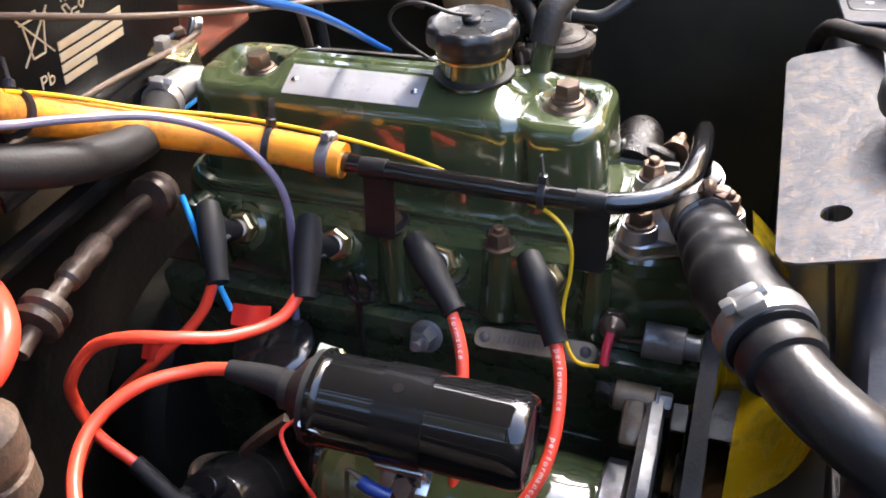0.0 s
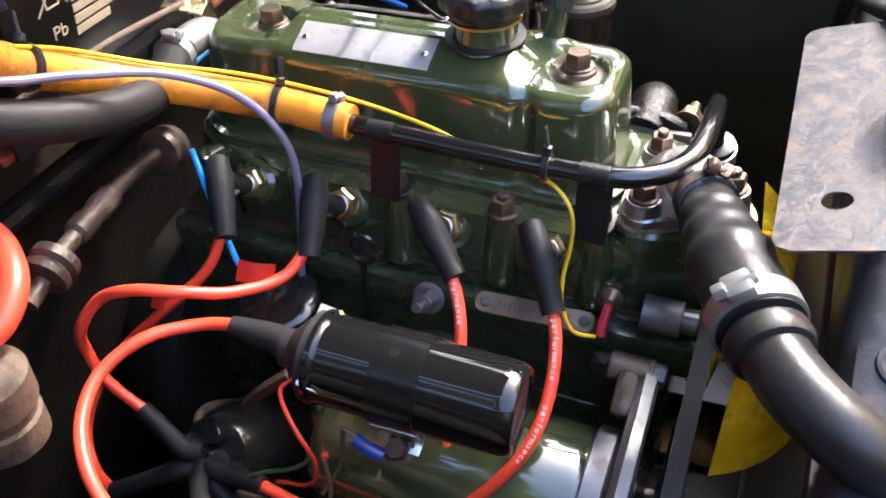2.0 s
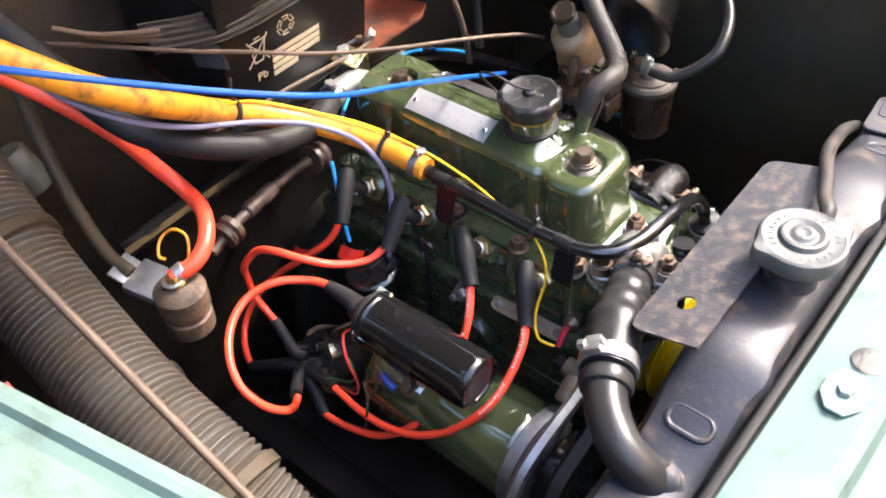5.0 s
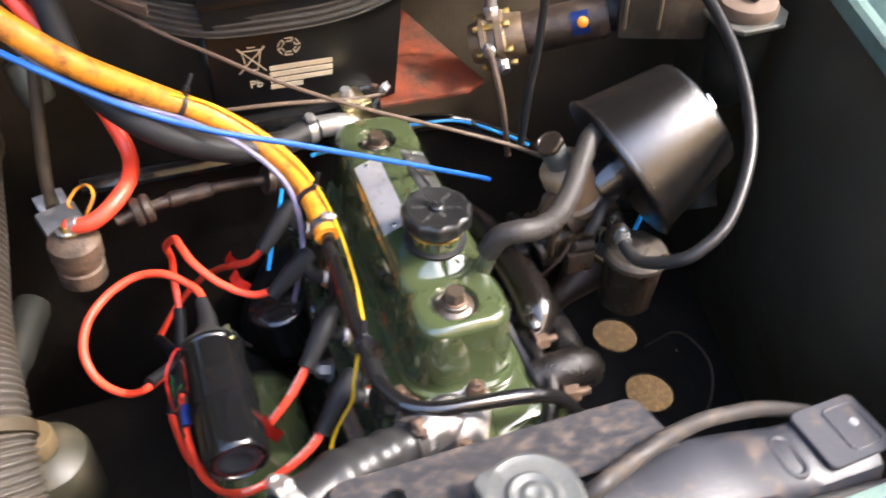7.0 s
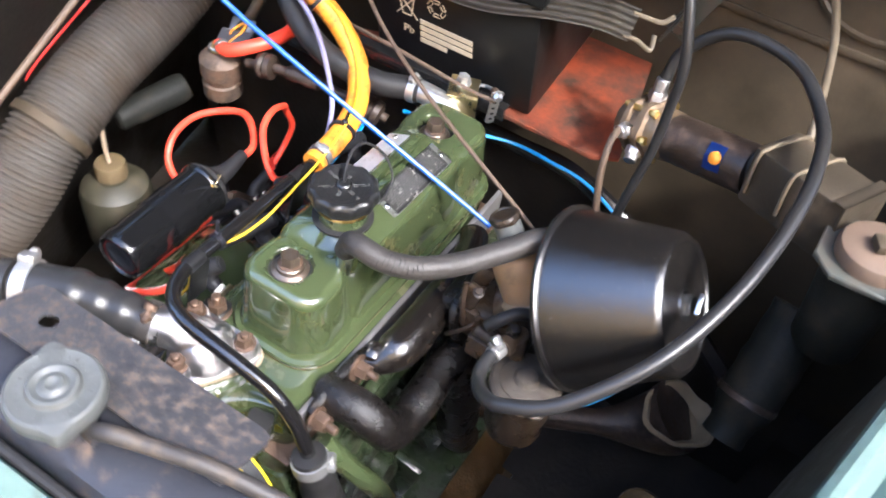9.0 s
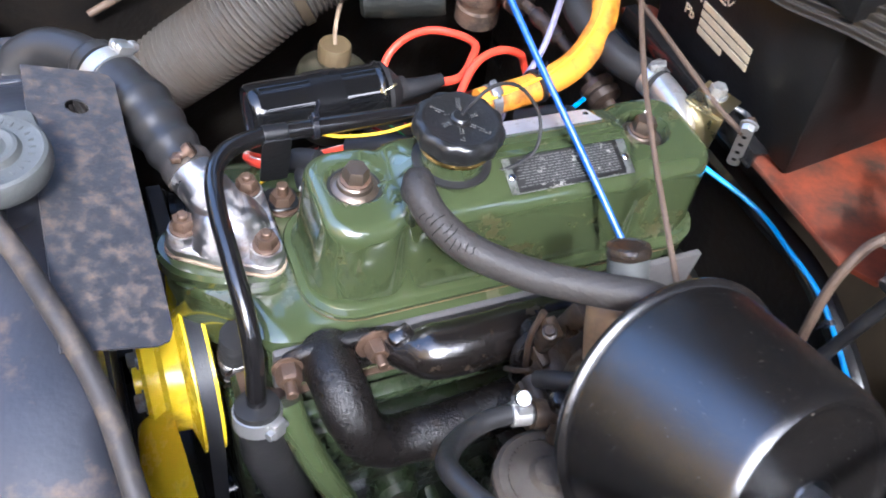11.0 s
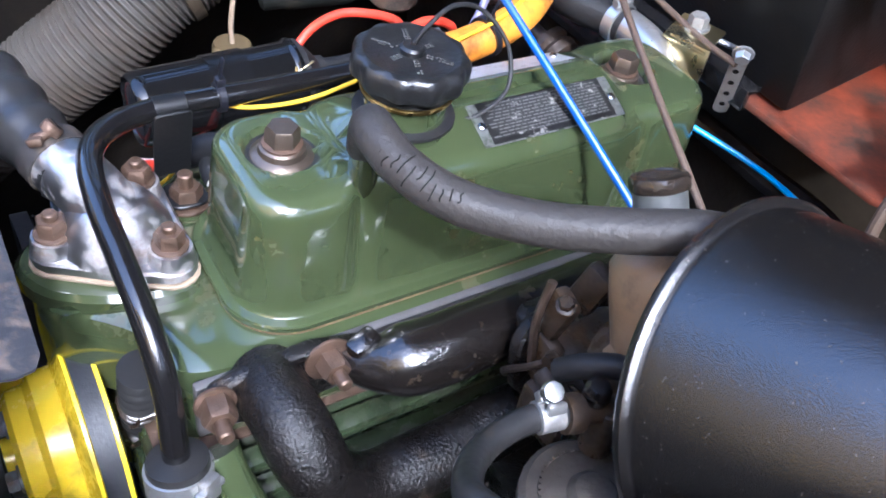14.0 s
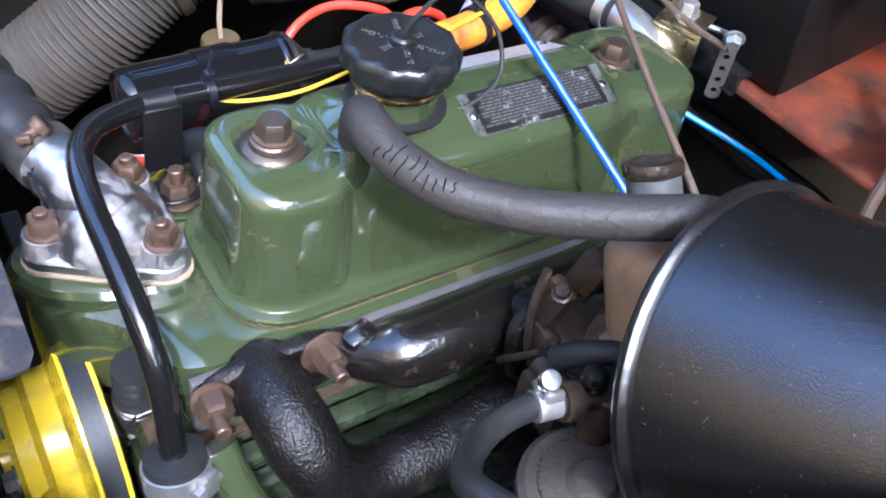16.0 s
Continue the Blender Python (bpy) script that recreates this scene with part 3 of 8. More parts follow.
def floor_plate():
    bm = bmesh.new()
    # the plate is cut round two round holes: a sheet of cells, each hole a ring of 32 sides
    holes = [(-0.126, 0.368, 0.033), (-0.016, 0.364, 0.034)]
    x0, x1, y0, y1, z = -0.24, 0.16, 0.187, 0.447, -0.365
    cells = [(x0, -0.20, None), (-0.20, -0.071, holes[0]), (-0.071, 0.045, holes[1]), (0.045, x1, None)]
    for a, b, hole in cells:
        if hole is None:
            box(bm, ((a + b) / 2, (y0 + y1) / 2, z - 0.002), (b - a, y1 - y0, 0.004), 0)
            continue
        hx, hy, r = hole
        n = 48
        inner, outer = [], []
        for k in range(n):
            t = k * math.tau / n
            c, s = math.cos(t), math.sin(t)
            d = min(((b if c > 0 else a) - hx) / c if abs(c) > 1e-6 else 9, ((y1 if s > 0 else y0) - hy) / s if abs(s) > 1e-6 else 9)
            inner.append((hx + r * c, hy + r * s))
            outer.append((hx + d * c, hy + d * s))
        for zz, flip in ((z, 1), (z - 0.004, -1)):
            vi = [bm.verts.new(V(*p, zz)) for p in inner]
            vo = [bm.verts.new(V(*p, zz)) for p in outer]
            for k in range(n):
                bm.faces.new((vi[k], vo[k], vo[(k + 1) % n], vi[(k + 1) % n])[::flip])
            if flip > 0:
                top = vi
            else:
                for k in range(n):
                    bm.faces.new((top[k], top[(k + 1) % n], vi[(k + 1) % n], vi[k]))
    solid("floor_plate", bm, BAY_BLACK, "black chassis plate pierced by two round holes", "chassis plate", kind="structure")
    # Added black sheets stand in for the deep shade in gaps where ground showed.
    tray = thing("gap_filler_panels", (0.0, 0.0, -0.43), "black filler sheets added to keep the gaps below the bay dark", "panel", kind="structure")
    for c, sz, tilt in (((-0.04, 0.52, -0.371), (0.44, 0.15, 0.004), 0), ((0.36, 0.30, -0.371), (0.40, 0.34, 0.004), 0), ((0.42, -0.03, -0.36), (0.26, 0.94, 0.005), -6), ((-0.49, 0.42, -0.385), (0.28, 0.50, 0.004), 0), ((-0.29, 0.225, -0.385), (0.12, 0.12, 0.004), 0), ((-0.29, 0.54, -0.385), (0.12, 0.26, 0.004), 0),
                        ((0.02, -0.46, -0.43), (1.1, 0.50, 0.004), 0), ((-0.02, -0.150, -0.425), (0.80, 0.14, 0.004), 0), ((0.265, -0.02, -0.432), (0.13, 0.40, 0.004), 0)):
        bm = bmesh.new()
        box(bm, c, sz, 0.001, (0, tilt, 0))
        part("panel", bm, BAY_BLACK, tray)
    bm = bmesh.new()
    grid(bm, steps(-0.26, 0.27, 60), steps(0.085, 0.189, 14), lambda x, y: V(x, y, -0.412 + 0.012 * noise.noise(V(x * 22, y * 22, 1)) + 0.004 * noise.noise(V(x * 90, y * 90, 3)) - 0.25 * (y - 0.14) ** 2 * 4), 0.004)
    solid("cross_member", bm, MUD, "earth-caked rusty brown cross member beside the sump", "chassis", kind="structure")
    legs = thing("chassis_legs", (0.10, 0.0, -0.43), "black box-section chassis legs beside the engine", "chassis", kind="structure")
    for c, sz, r in (((0.10, 0.212, -0.408), (1.0, 0.03, 0.07), -2), ((0.10, -0.235, -0.40), (1.0, 0.05, 0.07), 2), ((0.10, -0.37, -0.42), (1.0, 0.24, 0.006), 0)):
        bm = bmesh.new()
        box(bm, c, sz, 0.002 if r == 0 else 0.006, (0, 0, r))
        part("side_plate" if r == 0 else "chassis_leg", bm, BAY_BLACK, legs)


def lock_panel():
    panel = thing("lock_panel", (0.43, -0.03, 0.06), "mint green front cross panel ahead of the radiator", "panel", kind="structure")
    bm = bmesh.new()
    prof = [(0.363, -0.06), (0.363, 0.062), (0.366, 0.068), (0.415, 0.072), (0.425, 0.066), (0.430, 0.050), (0.436, 0.046), (0.475, 0.044), (0.520, 0.02), (0.56, -0.10), (0.60, -0.32), (0.58, -0.56)]
    grid(bm, steps(-0.40, 0.34, 24), range(len(prof)), lambda y, k: V(prof[k][0] - 0.10 * (y + 0.03) ** 2, y, prof[k][1] - 0.25 * (y + 0.03) ** 2), 0.0015)
    part("cross_panel", bm, MINT, panel)
    for y in (-0.10, 0.045):
        bm = bmesh.new()
        slab(bm, [(0.022 * math.cos(radians(22.5 + 45 * k)), 0.016 * math.sin(radians(22.5 + 45 * k))) for k in range(8)], 0.002, pose(0.396, y, 0.0705, 0, 2, 90))
        plate = part("washer_plate", bm, MINT, panel)
        bolt(plate, (0.396, y, 0.0725), (0, 0, 1), 0.011, 0.005, STEEL_DULL)
        bm = bmesh.new()
        lathe(bm, [(0.0, 0), (0.011, 0), (0.012, 0.0006), (0.010, 0.0009), (0, 0.0009)], (0.399, y + 0.036, 0.0705), (0, 0, 1), 24)
        part("panel_hole", bm, BAY_BLACK, panel)
    bm = bmesh.new()
    tube(bm, [(0.355, -0.36, 0.03), (0.3575, -0.2, 0.060), (0.3585, -0.03, 0.066), (0.3575, 0.15, 0.060), (0.355, 0.30, 0.03)], 0.0042, 10, 8)
    part("rubber_strip", bm, RUBBER, panel)


def unseen_tree_line():
    """Unseen dark trees added round the parked car, open towards its front; they block sky and give its gloss something
    to mirror.
    """
    bm = bmesh.new()
    def f(a, v):
        front = max(0.0, math.cos(radians(a + 12)))
        h = 7.4 - 7.0 * smoothstep(0.30, 0.62, front) - 2.4 * math.exp(-((a - 71) / 24) ** 2)
        h *= 1 + 0.28 * noise.noise(V(a * 0.06, 0, 4)) + 0.05 * noise.noise(V(a * 0.31, 2, 7))
        lean = 3.0 * (h / 7.4) ** 3 * max(smoothstep(0.0, 0.5, -math.sin(radians(a + 25)) + 0.2), smoothstep(100, 130, a))
        r = 7.0 + 0.9 * noise.noise(V(a * 0.12, v * 3, 1)) + 0.35 * noise.noise(V(a * 0.6, v * 11, 5)) - (0.8 + lean) * v * v
        return V(r * math.cos(radians(a)), r * math.sin(radians(a)), -0.82 + v * (h + 0.82))
    grid(bm, steps(-180, 180, 240), steps(0, 1, 22), f)
    gaps = [q for q in bm.faces if q.calc_center_median().z > 1.6 and noise.noise(q.calc_center_median() * 1.7) > 0.24]
    bmesh.ops.delete(bm, geom=gaps, context="FACES")
    solid("backdrop", bm, FOLIAGE, "dark green tree backdrop added out of view to block sky and darken reflections", "hedge", kind="structure")


def unseen_gold_trees():
    """Unseen golden trees added in front of the car for a warm band in its gloss; translucent leaves pass the light
    behind.
    """
    bm = bmesh.new()
    def f(a, v):
        el = 14 + 20 * smoothstep(-75, -5, a) + 15 * smoothstep(-5, 22, a) - 22 * smoothstep(32, 60, a)
        h = 6.0 * math.tan(radians(el)) * (1 + 0.10 * noise.noise(V(a * 0.09, 1, 3)) + 0.07 * noise.noise(V(a * 0.4, 5, 3)))
        r = 6.0 + 0.5 * noise.noise(V(a * 0.12, v * 3, 9)) + 0.25 * noise.noise(V(a * 0.6, v * 11, 2)) - 0.4 * v * v
        return V(r * math.cos(radians(a)), r * math.sin(radians(a)), -0.82 + v * (h + 0.82))
    grid(bm, steps(-85, 66, 150), steps(0, 1, 22), f)
    gaps = [q for q in bm.faces if q.calc_center_median().z > 0.6 and noise.noise(q.calc_center_median() * 1.9) > 0.36]
    bmesh.ops.delete(bm, geom=gaps, context="FACES")
    solid("backdrop_trees", bm, GOLD_LEAVES, "golden tree backdrop added out of view to warm the reflections", "trees", kind="structure")


ground()
unseen_tree_line()
unseen_gold_trees()
inner_wing(1, "inner_wing_near_side")
inner_wing(-1, "inner_wing_off_side")
wing(1, "wing_near_side")
wing(-1, "wing_off_side")
bulkhead()
bonnet()
floor_plate()
lock_panel()


# ---- engine ----
COVER_X, COVER_Y = -0.0075, 0.004


def cover_top(x, y):
    """Height of the rocker cover's roof: a ridge with sloping flanks, stepped down at both ends, dished round its bolts."""
    y -= COVER_Y
    ridge = 0.0885 - max(0.0, abs(y) - 0.009) * 0.40
    f = smoothstep(0.066, 0.090, x)
    r = smoothstep(-0.086, -0.104, x)
    z = ridge * (1 - f) * (1 - r) + f * (0.0765 - 1.5 * y * y) + r * (0.0815 - 1.5 * y * y)
    z += 0.006 * math.exp(-((x - 0.086) ** 2 + (y - 0.034) ** 2) / 0.00018)
    for bx in (0.1145, -0.1145):
        d = math.hypot(x - bx, y + COVER_Y)
        z = 0.0695 + (z - 0.0695) * smoothstep(0.0168, 0.0205, d)
    return z


def cover_z(x, y, d):
    """Skin height at an inset d from the flange's rim: a steep wall, a rolled edge, then the roof."""
    top, r = cover_top(x, y), 0.0095
    dw = 0.0085 + (top - r - 0.014) / 13
    if d <= dw:
        return min(0.014 + (d - 0.0085) * 13, top)
    e = min(d - dw, r)
    return top - r + math.sqrt(max(0.0, r * r - (r - e) ** 2))


def rocker_cover():
    rc = thing("rocker_cover", (0, 0, 0), "glossy dark green painted pressed-steel rocker cover with bolted ends", "engine cover")
    bm = bmesh.new()
    a, b, rr = 0.1650, 0.0545, 0.036
    ds = [(0.0, 0.0015), (0.0, 0.0045), (0.0008, 0.0055), (0.0055, 0.0058), (0.0072, 0.0075), (0.0080, 0.0105), (0.0085, 0.014)]
    ds += [(d, None) for d in (0.0092, 0.0100, 0.0108, 0.0114, 0.0120, 0.0124, 0.0127, 0.0130, 0.0134, 0.0139, 0.0145, 0.0152, 0.0160, 0.0170, 0.0181, 0.0193, 0.0206, 0.0220, 0.0234, *steps(0.0247, 0.0515, 24))]
    rings = []
    n = 22
    for d, z in ds:
        out = []
        w, h = 2 * (a - d), 2 * (b - d)
        r = max(rr - d, 0.004)
        r = min(r, h / 2 - 1e-4)
        pts = []
        corners = ((w / 2 - r, h / 2 - r, 0), (-w / 2 + r, h / 2 - r, 90), (-w / 2 + r, -h / 2 + r, 180), (w / 2 - r, -h / 2 + r, 270))
        for q, (cx, cy, ang) in enumerate(corners):
            for k in range(10):
                t = radians(ang + 90 * k / 9)
                pts.append((cx + r * math.cos(t), cy + r * math.sin(t)))
            nx, ny, na = corners[(q + 1) % 4]
            p0, p1 = pts[-1], (nx + r * math.cos(radians(na)), ny + r * math.sin(radians(na)))
            m = 96 if q % 2 == 0 else 10
            for k in range(1, m):
                pts.append((p0[0] + (p1[0] - p0[0]) * k / m, p0[1] + (p1[1] - p0[1]) * k / m))
        for x, y in pts:
            notch = 0.0
            if d > 0.006:
                notch = 0.0045 * math.exp(-((x - 0.098) / 0.0065) ** 2) * smoothstep(0.006, 0.010, d)
                notch += 0.0030 * math.exp(-((x + 0.090) / 0.008) ** 2) * smoothstep(0.006, 0.010, d)
            yy = y - math.copysign(min(notch, abs(y)), y)
            zz = z if z is not None else cover_z(x + COVER_X, y + COVER_Y, d)
            out.append(bm.verts.new((x + COVER_X, yy + COVER_Y, zz)))
        rings.append(out)
    for p, q in zip(rings, rings[1:]):
        for k in range(len(p)):
            bm.faces.new((p[k], p[(k + 1) % len(p)], q[(k + 1) % len(p)], q[k]))
    L = rings[-1]
    bm.faces.new(L)
    bm.faces.new(rings[0][::-1])
    part("cover_shell", bm, GREEN, rc)
    bm = bmesh.new()
    slab(bm, rounded(2 * a - 0.001, 2 * b - 0.001, rr, 8), 0.003, pose(COVER_X, COVER_Y, -0.0012))
    part("gasket", bm, CORK, rc, "brown cork gasket edge")
    for bx, m in ((0.1145, RUST), (-0.1145, RUST)):
        bm = bmesh.new()
        lathe(bm, [(0.004, 0.0), (0.0165, 0.0), (0.0172, 0.0012), (0.0160, 0.003), (0.0125, 0.0045), (0.0118, 0.0075), (0.0105, 0.0085), (0.004, 0.0085)], (bx, 0, 0.0698), (0, 0, 1), 30)
        ring = bmesh.new()
        lathe(ring, [(0.0165, 0), (0.0192, 0.0), (0.0198, 0.0014), (0.0188, 0.0028), (0.0170, 0.0026)], (bx, 0, 0.0696), (0, 0, 1), 32)
        part("rubber_ring", ring, RUBBER, rc, "black rubber sealing ring")
        cup = part("cup_washer", bm, BOLT_BROWN, rc, "browned cup washer")
        bolt(cup, (bx, 0, 0.0782), (0, 0, 1), 0.0155, 0.0095, BOLT_BROWN, washer=0.0105, wmat=RUST)

    def patch(x0, x1, y0, y1, lift, nx=16, ny=6, x_in=0.0):
        q = bmesh.new()
        def f(u, v):
            x, y = x0 + (x1 - x0) * u, y0 + (y1 - y0) * v
            return V(x, y + COVER_Y, cover_z(x, y + COVER_Y, 0.0545 - abs(y)) + lift)
        return grid(q, steps(0, 1, nx), steps(0, 1, ny), f, 0.0006)
    np_ = part("name_plate", patch(-0.080, 0.022, -0.0365, -0.0125, 0.0012), PLATE_ALU, rc, "bare aluminium name plate")
    for x in (-0.074, 0.016):
        bm = bmesh.new()
        y = -0.0257
        lathe(bm, [(0.0026, 0), (0.0024, 0.001), (0.0014, 0.0017), (0, 0.0019)], (x, y + COVER_Y, cover_top(x, y + COVER_Y) + 0.0011), (0, -0.3, 1), 12)
        part("rivet", bm, STEEL, np_)
    dp = part("data_plate", patch(-0.084, 0.016, 0.0105, 0.0355, 0.0012), PLATE_WORN, rc, "scratched black and silver data plate")
    part("black_panel", patch(-0.0770, 0.0100, 0.0109, 0.0351, 0.0018), PLATE_BLACK, dp)
    rnd = random.Random(5)
    for k in range(11):
        y = 0.0130 + 0.00185 * k
        q = bmesh.new()
        x = -0.073
        while x < 0.004:
            w = rnd.uniform(0.0012, 0.0052)
            grid(q, (x, x + w), (y, y + 0.0007), lambda u, v: V(u, v + COVER_Y, cover_z(u, v + COVER_Y, 0.0545 - abs(v)) + 0.0022))
            x += w + rnd.uniform(0.0006, 0.0014)
        part("print_bar", q, PRINT_GREY, dp)
    for x in (-0.080, 0.012):
        bm = bmesh.new()
        lathe(bm, [(0.0028, 0), (0.0026, 0.001), (0.0014, 0.0018), (0, 0.002)], (x, 0.024 + COVER_Y, cover_top(x, 0.024 + COVER_Y) + 0.0014), (0, 0.3, 1), 12)
        part("rivet", bm, STEEL, dp)
    # filler neck and breather stub
    bm = bmesh.new()
    lathe(bm, [(0.026, 0), (0.0235, 0.004), (0.0222, 0.008), (0.0220, 0.022)], (0.049, 0.006, 0.080), (0, 0, 1), 40)
    neck = part("filler_neck", bm, GREEN, rc)
    bm = bmesh.new()
    lathe(bm, [(0.022, 0), (0.0246, 0.0006), (0.0246, 0.0022), (0.022, 0.0028)], (0.049, 0.006, 0.1015), (0, 0, 1), 40)
    part("neck_rim", bm, BRASS, neck, "brassy worn neck rim")
    bm = bmesh.new()
    lathe(bm, [(0.0245, 0), (0.0275, 0.0006), (0.0275, 0.0022), (0.0245, 0.0028)], (0.049, 0.006, 0.0868), (0, 0, 1), 40)
    part("tether_ring", bm, RUBBER, neck, "black rubber tether ring")
    bm = bmesh.new()
    tube(bm, [(0.086, 0.034, 0.066), (0.088, 0.037, 0.085), (0.091, 0.042, 0.105), (0.094, 0.049, 0.121)], 0.0078, 16, 6)
    part("breather_stub", bm, GREEN, rc)
    return rc


def oil_cap():
    cap = thing("oil_filler_cap", (0.049, 0.006, 0.100), "worn black plastic oil filler cap with a scalloped skirt", "filler cap")
    c = (0.049, 0.006, 0.1005)
    bm = bmesh.new()
    rip = lambda t, r, h: (0.030 * math.cos(11 * t) * (1 if 0.009 < h < 0.0235 else 0)) if r > 0.025 else 0
    lathe(bm, [(0.020, 0.004), (0.0238, 0.004), (0.0242, 0.0095), (0.0272, 0.0100), (0.0292, 0.0108), (0.0300, 0.0125), (0.0302, 0.0185), (0.0296, 0.0212), (0.0280, 0.0232), (0.0255, 0.0240), (0.0240, 0.0236), (0.0225, 0.0228), (0.0062, 0.0228), (0.0, 0.0230)], c, (0, 0, 1), 90, rip)
    part("cap_body", bm, CAP_BLACK, cap)
    rnd = random.Random(11)
    for k in range(6):
        a = k * 60 + 12
        bm = bmesh.new()
        for q in range(7 if k % 3 else 3):
            r = 0.0085 + 0.0021 * q
            for side in (-1, 1):
                if rnd.random() < 0.8:
                    box(bm, (c[0] + r * math.cos(radians(a)) - 0.0009 * side * math.sin(radians(a)), c[1] + r * math.sin(radians(a)) + 0.0009 * side * math.cos(radians(a)), c[2] + 0.0230),
                        (rnd.uniform(0.0009, 0.0017), rnd.uniform(0.0008, 0.0016), 0.0009), 0, (0, 0, a))
        part("moulded_bars", bm, WORN_CAP, cap)
    bm = bmesh.new()
    lathe(bm, [(0.0062, 0.022), (0.0066, 0.0255), (0.0052, 0.0268), (0, 0.027)], c, (0, 0, 1), 20)
    part("centre_boss", bm, CAP_BLACK, cap)
    bm = bmesh.new()
    tube(bm, [(0.049, 0.006, 0.1275), (0.038, -0.001, 0.131), (0.020, -0.006, 0.138), (0.002, -0.004, 0.134), (-0.010, 0.008, 0.118), (-0.006, 0.020, 0.099), (0.012, 0.021, 0.0865), (0.026, 0.016, 0.084)], 0.0013, 8, 8)
    part("tether", bm, RUBBER, cap, "thin black rubber tether")


def engine_block():
    blk = thing("engine_block", (0.02, 0.0, -0.45), "oily dark green painted engine block", "engine block")
    bm = bmesh.new()
    box(bm, (0.010, -0.010, -0.255), (0.40, 0.158, 0.39), 0.010, seg=3)
    casting = part("block_casting", bm, GREEN_DIRTY, blk)
    for c, s, b in (((0.03, -0.082, -0.075), (0.39, 0.020, 0.030), 0.006), ((0.02, -0.082, -0.20), (0.30, 0.022, 0.12), 0.010), ((0.02, 0.079, -0.16), (0.33, 0.016, 0.13), 0.010), ((0.02, 0.080, -0.066), (0.34, 0.014, 0.012), 0.004)):
        bm = bmesh.new()
        box(bm, c, s, b)
        part("cast_ledge", bm, GREEN_DIRTY, casting)
    for x in (-0.10, -0.01, 0.09):
        bm = bmesh.new()
        lathe(bm, [(0.024, 0), (0.024, 0.004), (0.021, 0.006), (0.0, 0.007)], (x, 0.086, -0.15), (0, 1, 0), 28)
        part("core_plug", bm, GREEN_DIRTY, casting)
    bm = bmesh.new()
    box(bm, (-0.01, 0.020, -0.415), (0.40, 0.23, 0.09), 0.016, seg=3)
    sump = part("sump", bm, GREEN_DIRTY, blk, "oily green sump pan")
    bm = bmesh.new()
    box(bm, (-0.01, 0.020, -0.366), (0.41, 0.245, 0.006), 0.002)
    part("sump_flange", bm, GREEN_DIRTY, sump)
    for x in (-0.17, -0.10, -0.03, 0.04, 0.11, 0.17):
        bolt(sump, (x, 0.134, -0.363), (0, 0, 1), 0.010, 0.006, GREEN_DIRTY, washer=0.008)
    # crankcase ribs and a side boss above the sump
    for x in (-0.12, -0.04, 0.05, 0.13):
        bm = bmesh.new()
        box(bm, (x, 0.098, -0.30), (0.014, 0.040, 0.12), 0.006, (-14, 0, 0))
        part("crankcase_rib", bm, GREEN_DIRTY, casting)
    bm = bmesh.new()
    lathe(bm, [(0.022, 0), (0.020, 0.016), (0.014, 0.022), (0.0, 0.024)], (0.085, 0.086, -0.225), (0, 1, 0.2), 24)
    part("side_boss", bm, GREEN_DIRTY, casting)
    bm = bmesh.new()
    box(bm, (0.010, -0.002, -0.0585), (0.395, 0.142, 0.0022), 0.0005)
    part("head_gasket", bm, RUST, blk, "rusty head gasket edge")
    bm = bmesh.new()
    lathe(bm, [(0.05, -0.02), (0.150, -0.010), (0.155, 0.0), (0.155, 0.012), (0.140, 0.040), (0.115, 0.10), (0.10, 0.16)], (-0.192, -0.01, -0.255), (-1, 0, -0.04), 40)
    part("bell_housing", bm, HORN, blk, "oily black bell housing behind the block")
    bm = bmesh.new()
    lathe(bm, [(0.024, -0.06), (0.027, -0.055), (0.027, -0.008), (0.0295, -0.004), (0.0295, 0.0), (0.026, 0.003), (0.0, 0.006)], (-0.066, -0.128, -0.072), (0, -0.15, 1), 32)
    part("breather_can", bm, BLACK_GLOSS, blk, "black crankcase breather can")
    # identification tag on the ledge
    bm = bmesh.new()
    m = pose(0.117, -0.0935, -0.0575, 25, 0, 3)
    slab(bm, rounded(0.083, 0.015, 0.006, 4), 0.0022, m)
    tag = part("identity_tag", bm, ALU_DULL, blk, "dull riveted metal identity tag")
    rnd = random.Random(3)
    bm = bmesh.new()
    for k in range(15):
        box(bm, m @ V(-0.024 + 0.0034 * k, rnd.uniform(-0.0006, 0.0006), 0.0024), (0.0016, 0.0048, 0.0005), 0, (25, 0, 3))
    part("stamped_bars", bm, GASKET_GREY, tag)
    for dx in (-0.034, 0.034):
        bm = bmesh.new()
        lathe(bm, [(0.0038, 0), (0.0038, 0.0012), (0.0026, 0.0022), (0, 0.0026)], m @ V(dx, 0, 0.002), m.to_3x3() @ V(0, 0, 1), 14)
        part("drive_screw", bm, GASKET_GREY, tag)
    # pressed drain pipe and studs on the exhaust side
    bm = bmesh.new()
    tube(bm, [(0.183, 0.088, -0.030), (0.180, 0.100, -0.045), (0.168, 0.116, -0.080), (0.152, 0.128, -0.120), (0.135, 0.132, -0.170), (0.120, 0.120, -0.22)], 0.0105, 16, 8)
    part("water_pipe", bm, GREEN, blk, "green painted curved water pipe")
    for x, z in ((-0.09, -0.235), (0.0, -0.235), (0.10, -0.235), (0.06, -0.10), (-0.05, -0.10)):
        bolt(blk, (x, 0.087, z), (0, 1, 0), 0.012, 0.007, GREEN_DIRTY, washer=0.009)
    # side covers and studs on the plug side
    bm = bmesh.new()
